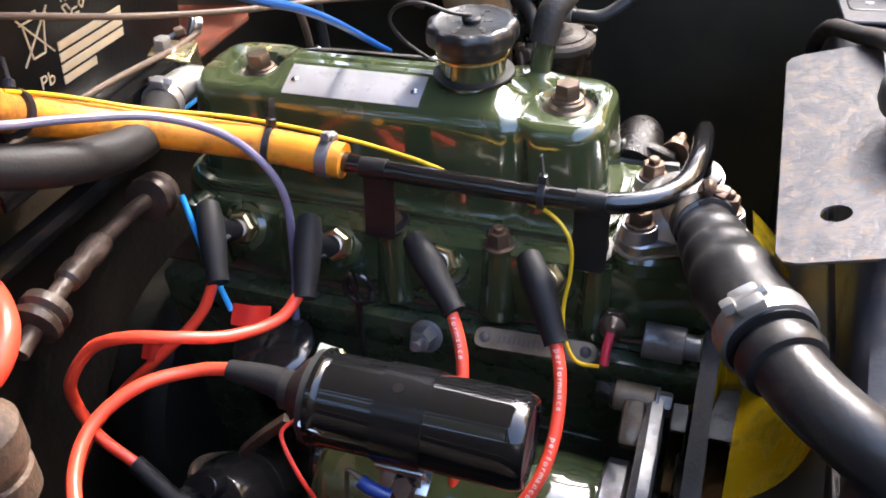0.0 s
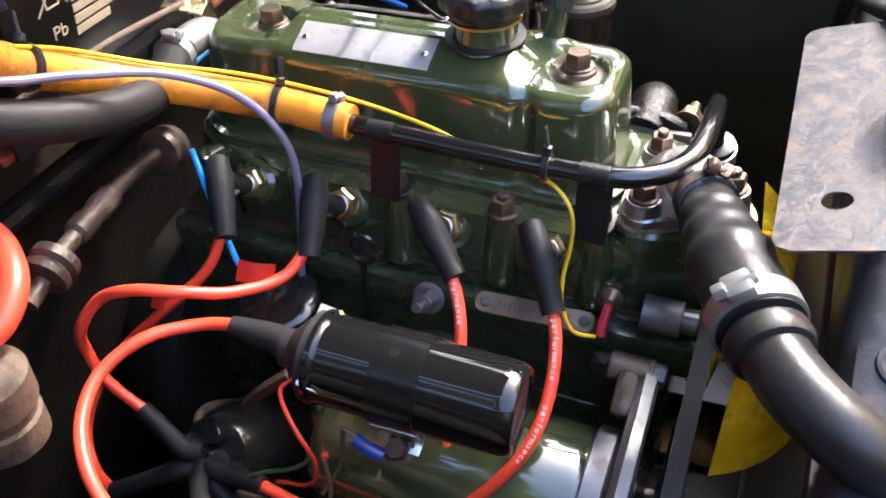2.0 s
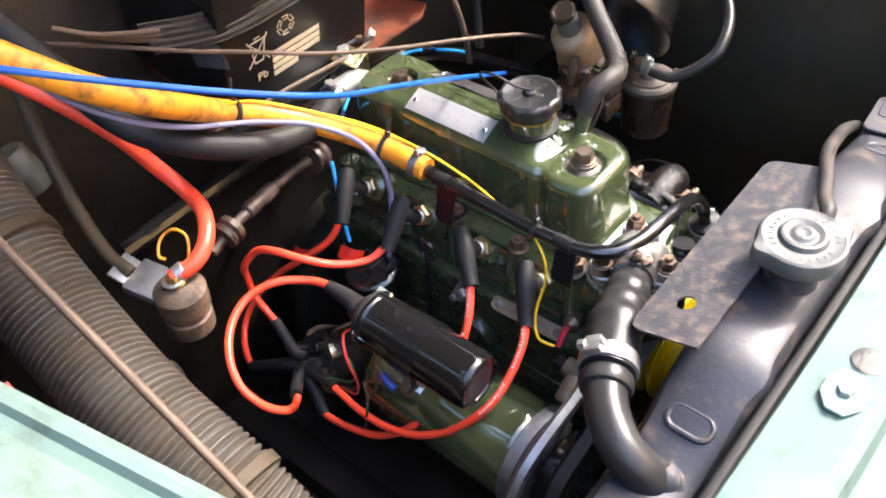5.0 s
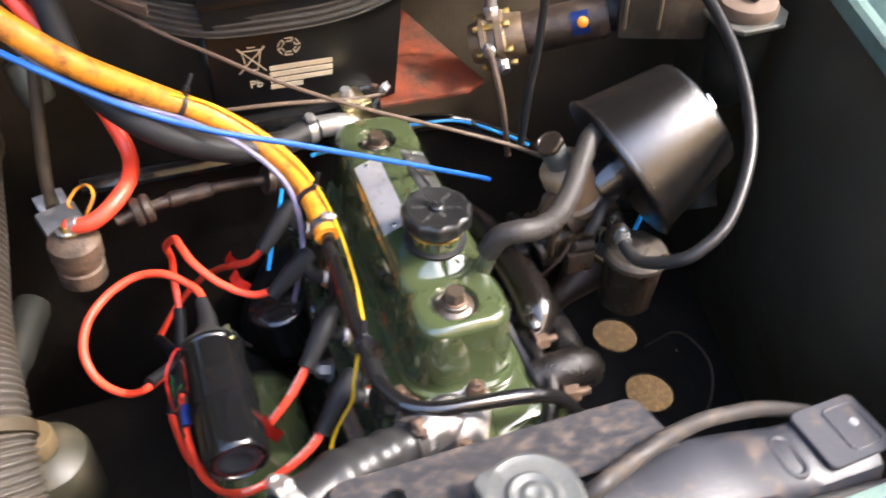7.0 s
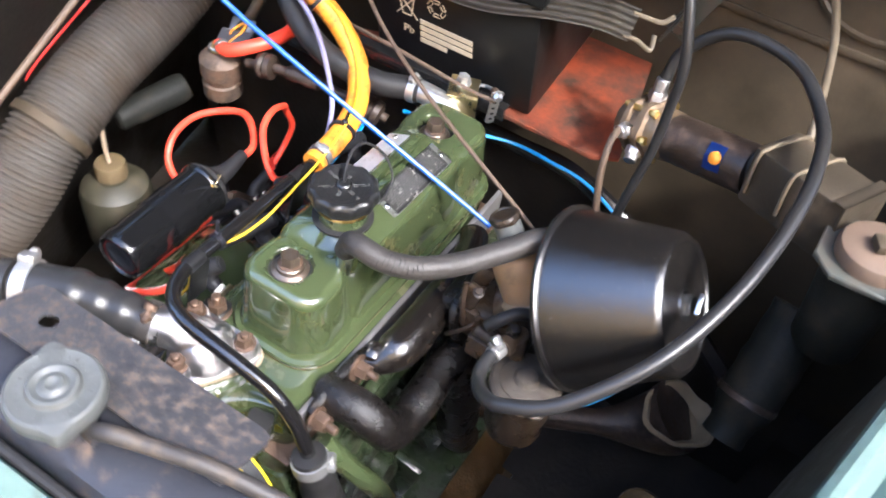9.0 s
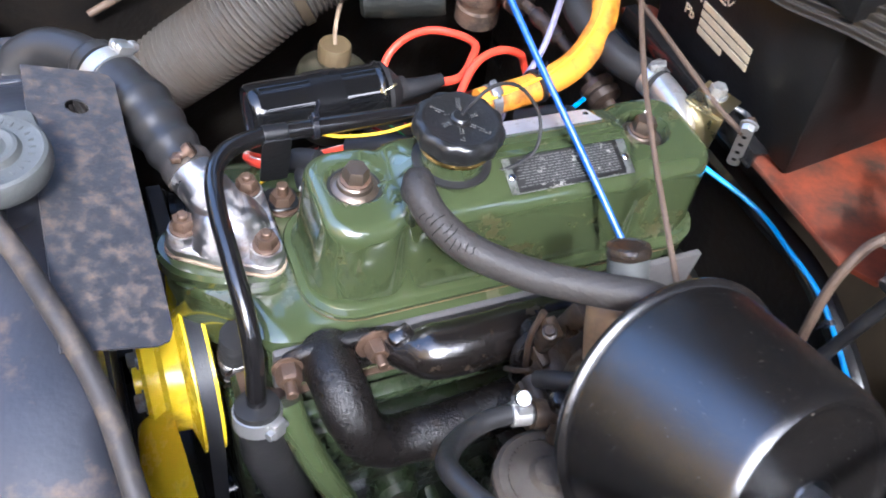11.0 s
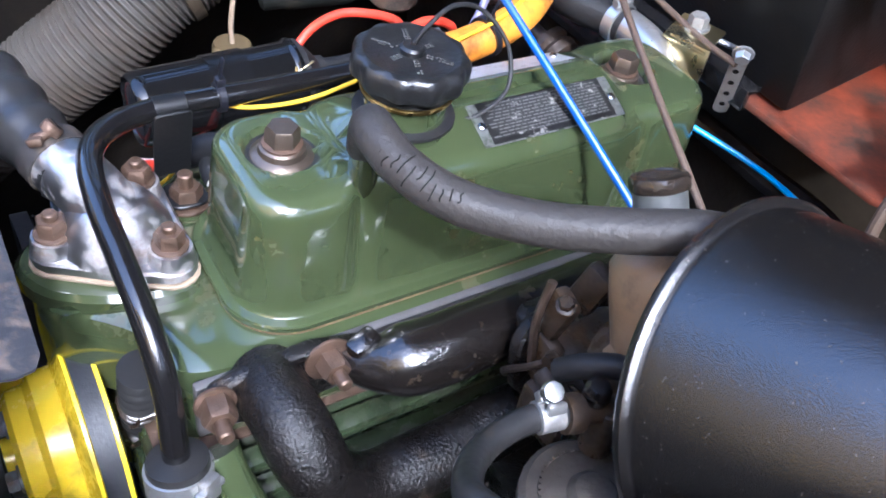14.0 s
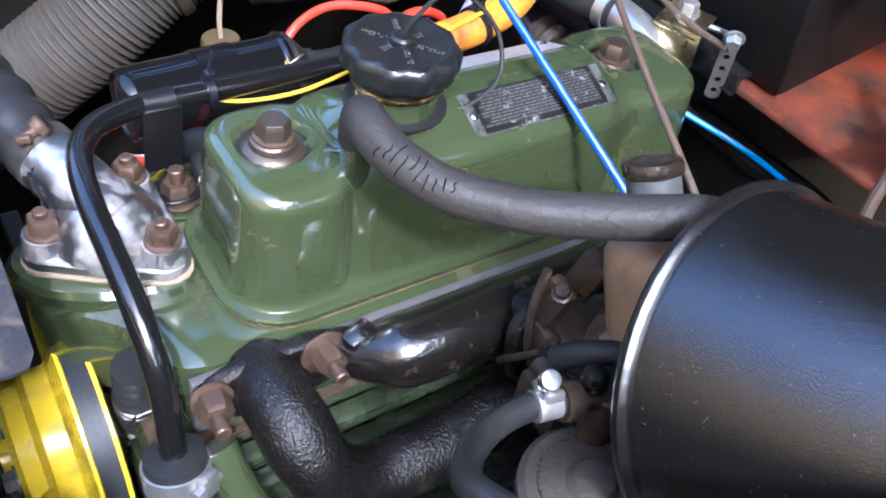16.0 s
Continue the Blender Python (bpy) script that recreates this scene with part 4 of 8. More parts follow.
    lathe(bm, [(0.030, 0), (0.030, 0.006), (0.026, 0.012), (0.008, 0.014), (0, 0.014)], (0.045, -0.090, -0.135), (0, -1, 0), 32)
    part("tappet_cover", bm, GREEN_DIRTY, blk)
    bolt(blk, (0.040, -0.096, -0.066), (0, -0.9, 0.4), 0.015, 0.012, STEEL_DULL, washer=0.012, stud=0.01)
    # brass sender with its crimped wire
    bm = bmesh.new()
    hexhead(bm, (0.167, -0.082, -0.034), (0, -0.9, 0.35), 0.017, 0.007)
    lathe(bm, [(0.0085, 0), (0.0085, 0.006), (0.006, 0.009), (0.003, 0.012), (0, 0.012)], (0.167, -0.088, -0.0315), (0, -0.9, 0.35), 20)
    sender = part("sender", bm, BOLT_BROWN, blk, "browned temperature sender")
    bm = bmesh.new()
    tube(bm, [(0.167, -0.099, -0.028), (0.166, -0.106, -0.036), (0.166, -0.112, -0.044)], 0.0030, 10, 5)
    part("crimp", bm, PINK, sender, "red crimp sleeve")
    # dipstick loop
    bm = bmesh.new()
    loop = [(-0.006 + 0.010 * math.sin(k * math.tau / 14), -0.099, -0.030 + 0.012 * math.cos(k * math.tau / 14)) for k in range(14)]
    tube(bm, loop + [(-0.008, -0.099, -0.046), (-0.009, -0.100, -0.08), (-0.008, -0.105, -0.14)], 0.0024, 8, 4)
    part("dipstick", bm, BLACK_GLOSS, blk, "black loop-ended dipstick")


def cylinder_head():
    hd = thing("cylinder_head", (0.03, 0, -0.057), "dark green painted iron cylinder head, glossy and chipped", "cylinder head")
    bm = bmesh.new()
    # body with a waisted front that carries the thermostat housing
    out = []
    for x, y in [(-0.188, -0.070), (0.150, -0.072), (0.172, -0.072), (0.195, -0.066), (0.225, -0.056), (0.238, -0.040), (0.243, -0.022), (0.236, -0.004), (0.218, 0.010), (0.204, 0.024), (0.198, 0.042), (0.192, 0.060), (0.160, 0.066), (-0.188, 0.066)]:
        out.append((x, y))
    for k in range(3):
        out = [((1 - w) * a[0] + w * b[0], (1 - w) * a[1] + w * b[1]) for a, b in zip(out, out[1:] + out[:1]) for w in (0.22, 0.78)]
    cx, cy = 0.03, 0.0
    rings = []
    for z, ins in ((-0.057, 0.002), (-0.055, 0.0), (-0.030, 0.0), (-0.010, 0.001), (-0.004, 0.003), (-0.0012, 0.008), (-0.0006, 0.016)):
        rings.append([bm.verts.new((x - math.copysign(min(ins, abs(x - cx)), x - cx), y - math.copysign(min(ins, abs(y - cy)), y - cy), z)) for x, y in out])
    for p, q in zip(rings, rings[1:]):
        for k in range(len(p)):
            bm.faces.new((p[k], p[(k + 1) % len(p)], q[(k + 1) % len(p)], q[k]))
    bm.faces.new(rings[0][::-1])
    bm.faces.new(rings[-1])
    # raised pad below the thermostat housing
    pad = [(0.247, -0.032), (0.236, -0.008), (0.208, 0.008), (0.172, 0.014), (0.158, 0.004), (0.156, -0.062), (0.172, -0.072), (0.205, -0.064), (0.238, -0.050)][::-1]
    for k in range(3):
        pad = [((1 - w) * p[0] + w * q[0], (1 - w) * p[1] + w * q[1]) for p, q in zip(pad, pad[1:] + pad[:1]) for w in (0.22, 0.78)]
    slab(bm, pad, 0.016, pose(0, 0, -0.0075), 0.003)
    # bosses round the plugs and the head studs
    casting = part("head_casting", bm, GREEN, hd)
    for x in (-0.109, -0.032, 0.047, 0.121):
        bm = bmesh.new()
        lathe(bm, [(0.020, 0), (0.018, 0.008), (0.014, 0.011), (0.011, 0.009), (0.0, 0.009)], (x, -0.064, -0.020), (0, -0.87, 0.5), 24)
        part("plug_boss", bm, GREEN, casting)
    for x in (-0.148, -0.070, 0.008, 0.085, 0.152):
        bm = bmesh.new()
        lathe(bm, [(0.017, 0), (0.0125, 0.046), (0.0105, 0.0555), (0, 0.0560)], (x, -0.063, -0.057), (0, 0, 1), 24)
        part("stud_boss", bm, GREEN, casting)
    for x, y in ((0.008, -0.064), (0.085, -0.064)):
        bolt(hd, (x, y, -0.001), (0, 0, 1), 0.0140, 0.010, RUST, washer=0.0105, stud=0.004, name="head_nut")
    bolt(hd, (0.1475, -0.058, 0.001), (0, 0, 1), 0.0165, 0.012, RUST, washer=0.0125, stud=0.009, name="head_nut")
    bm = bmesh.new()
    box(bm, (0.012, 0.0665, -0.0225), (0.350, 0.0060, 0.041), 0.0015)
    part("manifold_gasket", bm, GASKET_GREY, hd, "grey manifold gasket showing past the flange")


def thermostat_housing():
    th = thing("thermostat_housing", (0.195, -0.029, 0.010), "scuffed cast aluminium thermostat housing with three rusty nuts", "housing")
    outline = []
    studs = [(0.2235, -0.030), (0.174, -0.056), (0.174, -0.001)]
    cx, cy = 0.191, -0.029
    # rounded triangle about the studs
    order = sorted(studs, key=lambda p: math.atan2(p[1] - cy, p[0] - cx))
    for i, (x, y) in enumerate(order):
        a0 = math.degrees(math.atan2(y - cy, x - cx))
        for k in range(-3, 4):
            t = radians(a0 + 24 * k)
            outline.append((x + 0.0145 * math.cos(t), y + 0.0145 * math.sin(t)))
        nx, ny = order[(i + 1) % 3]
        mx, my = (x + nx) / 2 - cx, (y + ny) / 2 - cy
        d = math.hypot(mx, my)
        outline.append((cx + mx / d * 0.031, cy + my / d * 0.031))
    bm = bmesh.new()
    slab(bm, outline, 0.0025, pose(0, 0, 0.0085))
    part("gasket", bm, GASKET, th)
    bm = bmesh.new()
    big = [((x - cx) * 0.97 + cx, (y - cy) * 0.97 + cy) for x, y in outline]
    slab(bm, big, 0.008, pose(0, 0, 0.011), 0.0016)
    lathe(bm, [(0.030, 0), (0.0285, 0.006), (0.025, 0.013), (0.020, 0.020), (0.013, 0.025), (0.0, 0.027)], (0.194, -0.030, 0.018), (0, 0, 1), 36)
    bosses = []
    for x, y in studs:
        bosses.append(bmesh.new())
        lathe(bosses[-1], [(0.0125, 0), (0.0115, 0.008), (0.0108, 0.0105), (0.0, 0.0108)], (x, y, 0.017), (0, 0, 1), 24)
    tube(bm, [(0.192, -0.024, 0.028), (0.199, -0.040, 0.037), (0.206, -0.056, 0.041), (0.213, -0.074, 0.045)], 0.0172, 24, 6)
    casting = part("housing_casting", bm, ALU, th)
    for b in bosses:
        part("stud_boss", b, ALU, casting)
    for x, y in studs:
        bolt(th, (x, y, 0.0278), (0, 0, 1), 0.0135, 0.0085, RUST, washer=0.0095, stud=0.004, name="nut")


def top_hose():
    hs = thing("top_hose", (0.245, -0.15, 0.04), "black rubber radiator top hose with convoluted bellows", "coolant hose")
    bm = bmesh.new()
    def rad(u, s):
        k = 1.0
        for c in (0.036, 0.056, 0.077):
            k += 0.17 * math.exp(-((s - c) / 0.0075) ** 2)
        k += 0.30 * smoothstep(0.030, 0.098, s)
        return k
    tube(bm, [(0.207, -0.056, 0.041), (0.213, -0.074, 0.043), (0.219, -0.093, 0.046), (0.229, -0.123, 0.051), (0.242, -0.152, 0.053), (0.251, -0.172, 0.053)], 0.0166, 36, 14, rad)
    part("bellows_hose", bm, RUBBER_GLOSS, hs)
    bm = bmesh.new()
    tube(bm, [(0.245, -0.158, 0.053), (0.255, -0.180, 0.053), (0.263, -0.193, 0.0525), (0.274, -0.205, 0.051), (0.290, -0.216, 0.047), (0.306, -0.218, 0.038), (0.318, -0.214, 0.026)], 0.0165, 28, 8)
    lathe(bm, [(0.0165, -0.004), (0.0205, -0.003), (0.0212, 0.004), (0.0195, 0.008), (0.0165, 0.009)], (0.2545, -0.1790, 0.0530), (0.45, -0.89, 0.0), 32)
    part("elbow_hose", bm, RUBBER_GLOSS, hs)
    clamp(hs, (0.2475, -0.1650, 0.0530), (0.42, -0.90, 0.0), 0.0224, 0.013, ZINC_PALE, (-0.30, -0.45, 0.85))
    c, ax = V(0.2110, -0.069, 0.0432), V(0.32, -0.93, 0.18).normalized()
    bm = bmesh.new()
    lathe(bm, [(0.0172, -0.0055), (0.0184, -0.0052), (0.0184, 0.0052), (0.0172, 0.0055)], c, ax, 40)
    band = part("clip_band", bm, PIPE_DARK, hs, "brown-stained flat clip band")
    d = (V(0.25, 0.1, 1) - ax * ax.dot(V(0.25, 0.1, 1))).normalized()
    t = ax.cross(d)
    bm = bmesh.new()
    q = c + d * 0.0205
    box(bm, q - t * 0.004, (0.010, 0.007, 0.0045), 0.0012, (8, -14, 70))
    cyl(bm, q - t * 0.009, q + t * 0.004, 0.0026, seg=10)
    part("clip_ear", bm, RUST, band)
    bm = bmesh.new()
    lathe(bm, [(0.0, 0.0), (0.0052, 0.0), (0.0054, 0.0008), (0.0054, 0.0042), (0.0044, 0.0054), (0.0, 0.0056)], q + t * 0.003, t + d * 0.5, 24)
    part("clip_screw", bm, RUST, band, "rusty cheese-head screw")
    bm = bmesh.new()
    n = (t + d * 0.5).normalized()
    m = Matrix.Translation(q + t * 0.003 + n * 0.0055) @ frame_of(n).to_4x4()
    box(bm, (0, 0, 0), (0.0096, 0.0014, 0.0006), 0)
    bmesh.ops.transform(bm, matrix=m, verts=bm.verts)
    part("screw_slot", bm, CRACK, band)


def bypass_hose():
    bh = thing("bypass_hose", (0.205, 0.018, -0.06), "short convoluted black bypass hose with wire clips", "coolant hose")
    bm = bmesh.new()
    tube(bm, [(0.205, 0.040, -0.010), (0.206, 0.037, -0.028), (0.206, 0.034, -0.041), (0.206, 0.030, -0.055), (0.205, 0.024, -0.072), (0.204, 0.016, -0.092)], 0.0098, 20, 14, lambda u, s: 1 + 0.17 * math.cos(s * math.tau / 0.0078))
    part("hose", bm, RUBBER_GLOSS, bh)
    for p in ((0.206, 0.0325, -0.046), (0.2045, 0.019, -0.084)):
        bm = bmesh.new()
        for dz in (-0.0016, 0.0016):
            lathe(bm, [(0.0112, -0.0006), (0.0121, 0.0), (0.0112, 0.0006)], V(*p) + V(0, 0, dz), (0, 0.35, 0.94), 28)
        for sx in (-1, 1):
            tube(bm, [V(*p) + V(0.004 * sx, 0.0115, 0), V(*p) + V(0.007 * sx, 0.016, 0.002), V(*p) + V(0.010 * sx, 0.0175, 0.006)], 0.0009, 6, 3)
        clip = part("wire_clip", bm, CARB_DARK, bh, "oily wire clip")
        bm = bmesh.new()
        cyl(bm, V(*p) + V(0.004, 0.0115, 0), V(*p) + V(-0.010, 0.0125, 0.003), 0.0016, seg=10)
        hexhead(bm, V(*p) + V(-0.010, 0.0125, 0.003), (-1, 0.1, 0.2), 0.006, 0.004)
        part("clip_screw", bm, CARB_DARK, clip)


def spark_plugs():
    for i, (hx, boot_top, boot_end) in enumerate((
            (-0.109, (-0.118, -0.094, 0.013), (-0.099, -0.125, -0.012)),
            (-0.032, (-0.038, -0.095, 0.016), (-0.029, -0.127, -0.010)),
            (0.047, (0.037, -0.090, 0.010), (0.067, -0.117, -0.008)),
            (0.121, (0.113, -0.090, 0.011), (0.134, -0.118, -0.015)))):
        ax = V(0.0, -0.87, 0.5)
        base = V(hx, -0.069, -0.0175)
        pl = thing("spark_plug", base, "spark plug with white insulator and bright plated hexagon in the head", "spark plug", "spark plugs in the head")
        bm = bmesh.new()
        hexhead(bm, base + ax * 0.003, ax, 0.0205, 0.009, 10 + 20 * i)
        lathe(bm, [(0.0125, 0), (0.0125, 0.003), (0.010, 0.004)], base, ax, 24)
        part("hexagon", bm, ZINC_YELLOW, pl)
        bm = bmesh.new()
        prof = [(0.0078, 0.011)]
        for k in range(5):
            prof += [(0.0058, 0.013 + 0.0036 * k), (0.0068, 0.0148 + 0.0036 * k)]
        prof += [(0.005, 0.033), (0.0, 0.034)]
        lathe(bm, prof, base, ax, 20)
        part("insulator", bm, CERAMIC, pl)


RED_LEADS = (
    ("lead to the rear plug", ((-0.099, -0.125, -0.012), (-0.109, -0.143, -0.041), (-0.140, -0.164, -0.072), (-0.176, -0.177, -0.107), (-0.199, -0.199, -0.139), (-0.202, -0.224, -0.166), (-0.182, -0.246, -0.179), (-0.149, -0.259, -0.173), (-0.112, -0.252, -0.160)),
     ((-0.118, -0.094, 0.013), (-0.110, -0.107, 0.003), (-0.0985, -0.126, -0.013)), (-0.109, -0.069, -0.0175)),
    ("lead looped high above the distributor", ((-0.029, -0.127, -0.009), (-0.038, -0.151, -0.020), (-0.057, -0.178, -0.015), (-0.080, -0.199, -0.003), (-0.108, -0.209, -0.001), (-0.134, -0.214, -0.012), (-0.150, -0.225, -0.034), (-0.159, -0.223, -0.061), (-0.148, -0.226, -0.086), (-0.124, -0.227, -0.106), (-0.104, -0.234, -0.125)),
     ((-0.038, -0.095, 0.016), (-0.034, -0.109, 0.005), (-0.0288, -0.128, -0.010)), (-0.032, -0.069, -0.0175)),
    ("lead passing behind the coil", ((0.067, -0.117, -0.008), (0.082, -0.139, -0.032), (0.089, -0.168, -0.064), (0.090, -0.199, -0.098), (0.073, -0.226, -0.126), (0.042, -0.243, -0.152), (0.002, -0.252, -0.164), (-0.033, -0.256, -0.164), (-0.052, -0.255, -0.142)),
     ((0.037, -0.090, 0.010), (0.050, -0.102, 0.003), (0.068, -0.118, -0.009)), (0.047, -0.069, -0.0175)),
    ("lead sweeping under the coil", ((0.134, -0.117, -0.014), (0.144, -0.138, -0.032), (0.148, -0.164, -0.050), (0.144, -0.188, -0.069), (0.130, -0.205, -0.090), (0.109, -0.219, -0.111), (0.081, -0.232, -0.126), (0.049, -0.239, -0.134), (0.013, -0.242, -0.133), (-0.025, -0.240, -0.128), (-0.062, -0.240, -0.124)),
     ((0.113, -0.090, 0.011), (0.122, -0.102, 0.002), (0.1345, -0.119, -0.016)), (0.121, -0.069, -0.0175)))


def writing(text, size, m, parent, material, name="lettering"):
    cu = bpy.data.curves.new(name, "FONT")
    cu.body, cu.size, cu.extrude, cu.align_x, cu.align_y = text, size, 0.0002, "CENTER", "CENTER"
    tmp = new("tmp_text", cu)
    me = bpy.data.meshes.new_from_object(tmp.evaluated_get(bpy.context.evaluated_depsgraph_get()))
    bpy.data.objects.remove(tmp)
    me.transform(m)
    bm = bmesh.new()
    bm.from_mesh(me)
    return part(name, bm, material, parent)


def lead_lettering(parent, pts, start, word, towards, r):
    """White letters that follow a lead, set one by one along its path."""
    Q = smooth_path(pts, 24)
    dist = [0.0]
    for a, b in zip(Q, Q[1:]):
        dist.append(dist[-1] + (b - a).length)
    for k, ch in enumerate(word):
        s = start + 0.0035 * k
        i = max(j for j in range(len(Q) - 1) if dist[j] <= s)
        p = Q[i] + (Q[i + 1] - Q[i]) * ((s - dist[i]) / max(1e-6, dist[i + 1] - dist[i]))
        t = (Q[min(i + 4, len(Q) - 1)] - Q[max(i - 4, 0)]).normalized()
        n = V(*towards)
        n = (n - t * n.dot(t)).normalized()
        m = Matrix.Translation(p + n * (r + 0.0001)) @ Matrix((t, n.cross(t), n)).transposed().to_4x4()
        writing(ch, 0.0052, m, parent, WHITE_INK, "letter")


def ignition_leads():
    for label, pts, boot, plug in RED_LEADS:
        ld = thing("ignition_lead", V(*pts[len(pts) // 2]), "bright red silicone " + label, "ignition lead", "red ignition leads")
        bm = bmesh.new()
        hub = V(-0.082, -0.234, -0.140)
        tube(bm, list(pts[:-1]) + [V(*pts[-2]).lerp(hub, 0.35)], 0.0040, 12, 8)
        lead = part("lead", bm, RED, ld)
        if plug[0] > 0:
            for s in (0.002, 0.055):
                lead_lettering(lead, pts, s + 0.014 * (plug[0] > 0.1), "performance", (0.15, -0.75, 0.65), 0.0040)
        bm = bmesh.new()
        q0, q1, q2 = (V(*p) for p in boot)
        tube(bm, [q0 + (q0 - q1) * 0.35, q0, q1, q2, q2 + (q2 - q1) * 0.3], 0.0088, 18, 6, lambda u, s: 0.86 + 0.30 * math.sin(math.pi * min(1, max(0, u * 1.15))) * (1 - 0.55 * u) if u > 0.02 else 0.62)
        base = V(*plug)
        ax = V(0.0, -0.87, 0.5)
        tube(bm, [base + ax * 0.0165, base + ax * 0.026, q0 * 0.6 + q1 * 0.4], 0.0076, 16, 4)
        part("plug_boot", bm, BOOT, ld, "matt black rubber plug boot")
        bm = bmesh.new()
        e = V(*pts[-2])
        d = (hub - e).normalized()
        tube(bm, [e - d * 0.002, e.lerp(hub, 0.35), hub - d * 0.014, hub - d * 0.006 + V(0.002, 0.014, -0.010)], 0.0066, 14, 6, lambda u, s: 0.95 + 0.35 * smoothstep(0.35, 0.9, u))
        part("distributor_boot", bm, BOOT, ld, "black rubber end boot")
    # tags wrapped round two of the leads
    for loc, lead_at in (((-0.045, -0.163, -0.012), 0), ((0.091, -0.166, -0.058), 1), ((-0.136, -0.164, -0.066), 2)):
        tg = thing("lead_tag", loc, "red adhesive tape flag wrapped round a lead", "tape flag", "red tape flags")
        bm = bmesh.new()
        x, y, z = loc
        f = pose(x + (0.006 if lead_at == 1 else -0.004), y, z + 0.002, -30, 20, 30)
        w = 0.016 if lead_at == 2 else 0.024
        grid(bm, steps(-0.5, 0.5, 10), steps(-0.5, 0.5, 4), lambda u, v: f @ V(u * w, 0.005 * math.sin(2.6 * u) ** 2, v * 0.014), 0.0006)
        part("flag", bm, RED_TAPE, tg)
    ht = thing("coil_lead", (-0.07, -0.28, -0.05), "bright red silicone lead looping from coil to distributor", "ignition lead", "red ignition leads")
    bm = bmesh.new()
    tube(bm, [(-0.040, -0.197, -0.021), (-0.068, -0.204, -0.023), (-0.091, -0.228, -0.019), (-0.106, -0.256, -0.027), (-0.099, -0.285, -0.035), (-0.078, -0.308, -0.044), (-0.055, -0.319, -0.062), (-0.035, -0.313, -0.084), (-0.031, -0.295, -0.110), (-0.044, -0.276, -0.129), (-0.072, -0.248, -0.138)], 0.0042, 12, 8)
    part("lead", bm, RED, ht)
    bm = bmesh.new()
    tube(bm, [(0.010, -0.199, -0.026), (-0.004, -0.199, -0.025), (-0.022, -0.198, -0.023), (-0.046, -0.200, -0.020)], 0.0098, 18, 6, lambda u, s: 1.25 - 0.62 * u)
    part("coil_boot", bm, BOOT, ht, "matt black tapered coil boot")
    bm = bmesh.new()
    tube(bm, [(-0.050, -0.271, -0.128), (-0.062, -0.261, -0.134), (-0.074, -0.246, -0.139), (-0.081, -0.226, -0.146)], 0.0068, 14, 5, lambda u, s: 0.95 + 0.35 * smoothstep(0.35, 0.9, u))
    part("distributor_boot", bm, BOOT, ht)


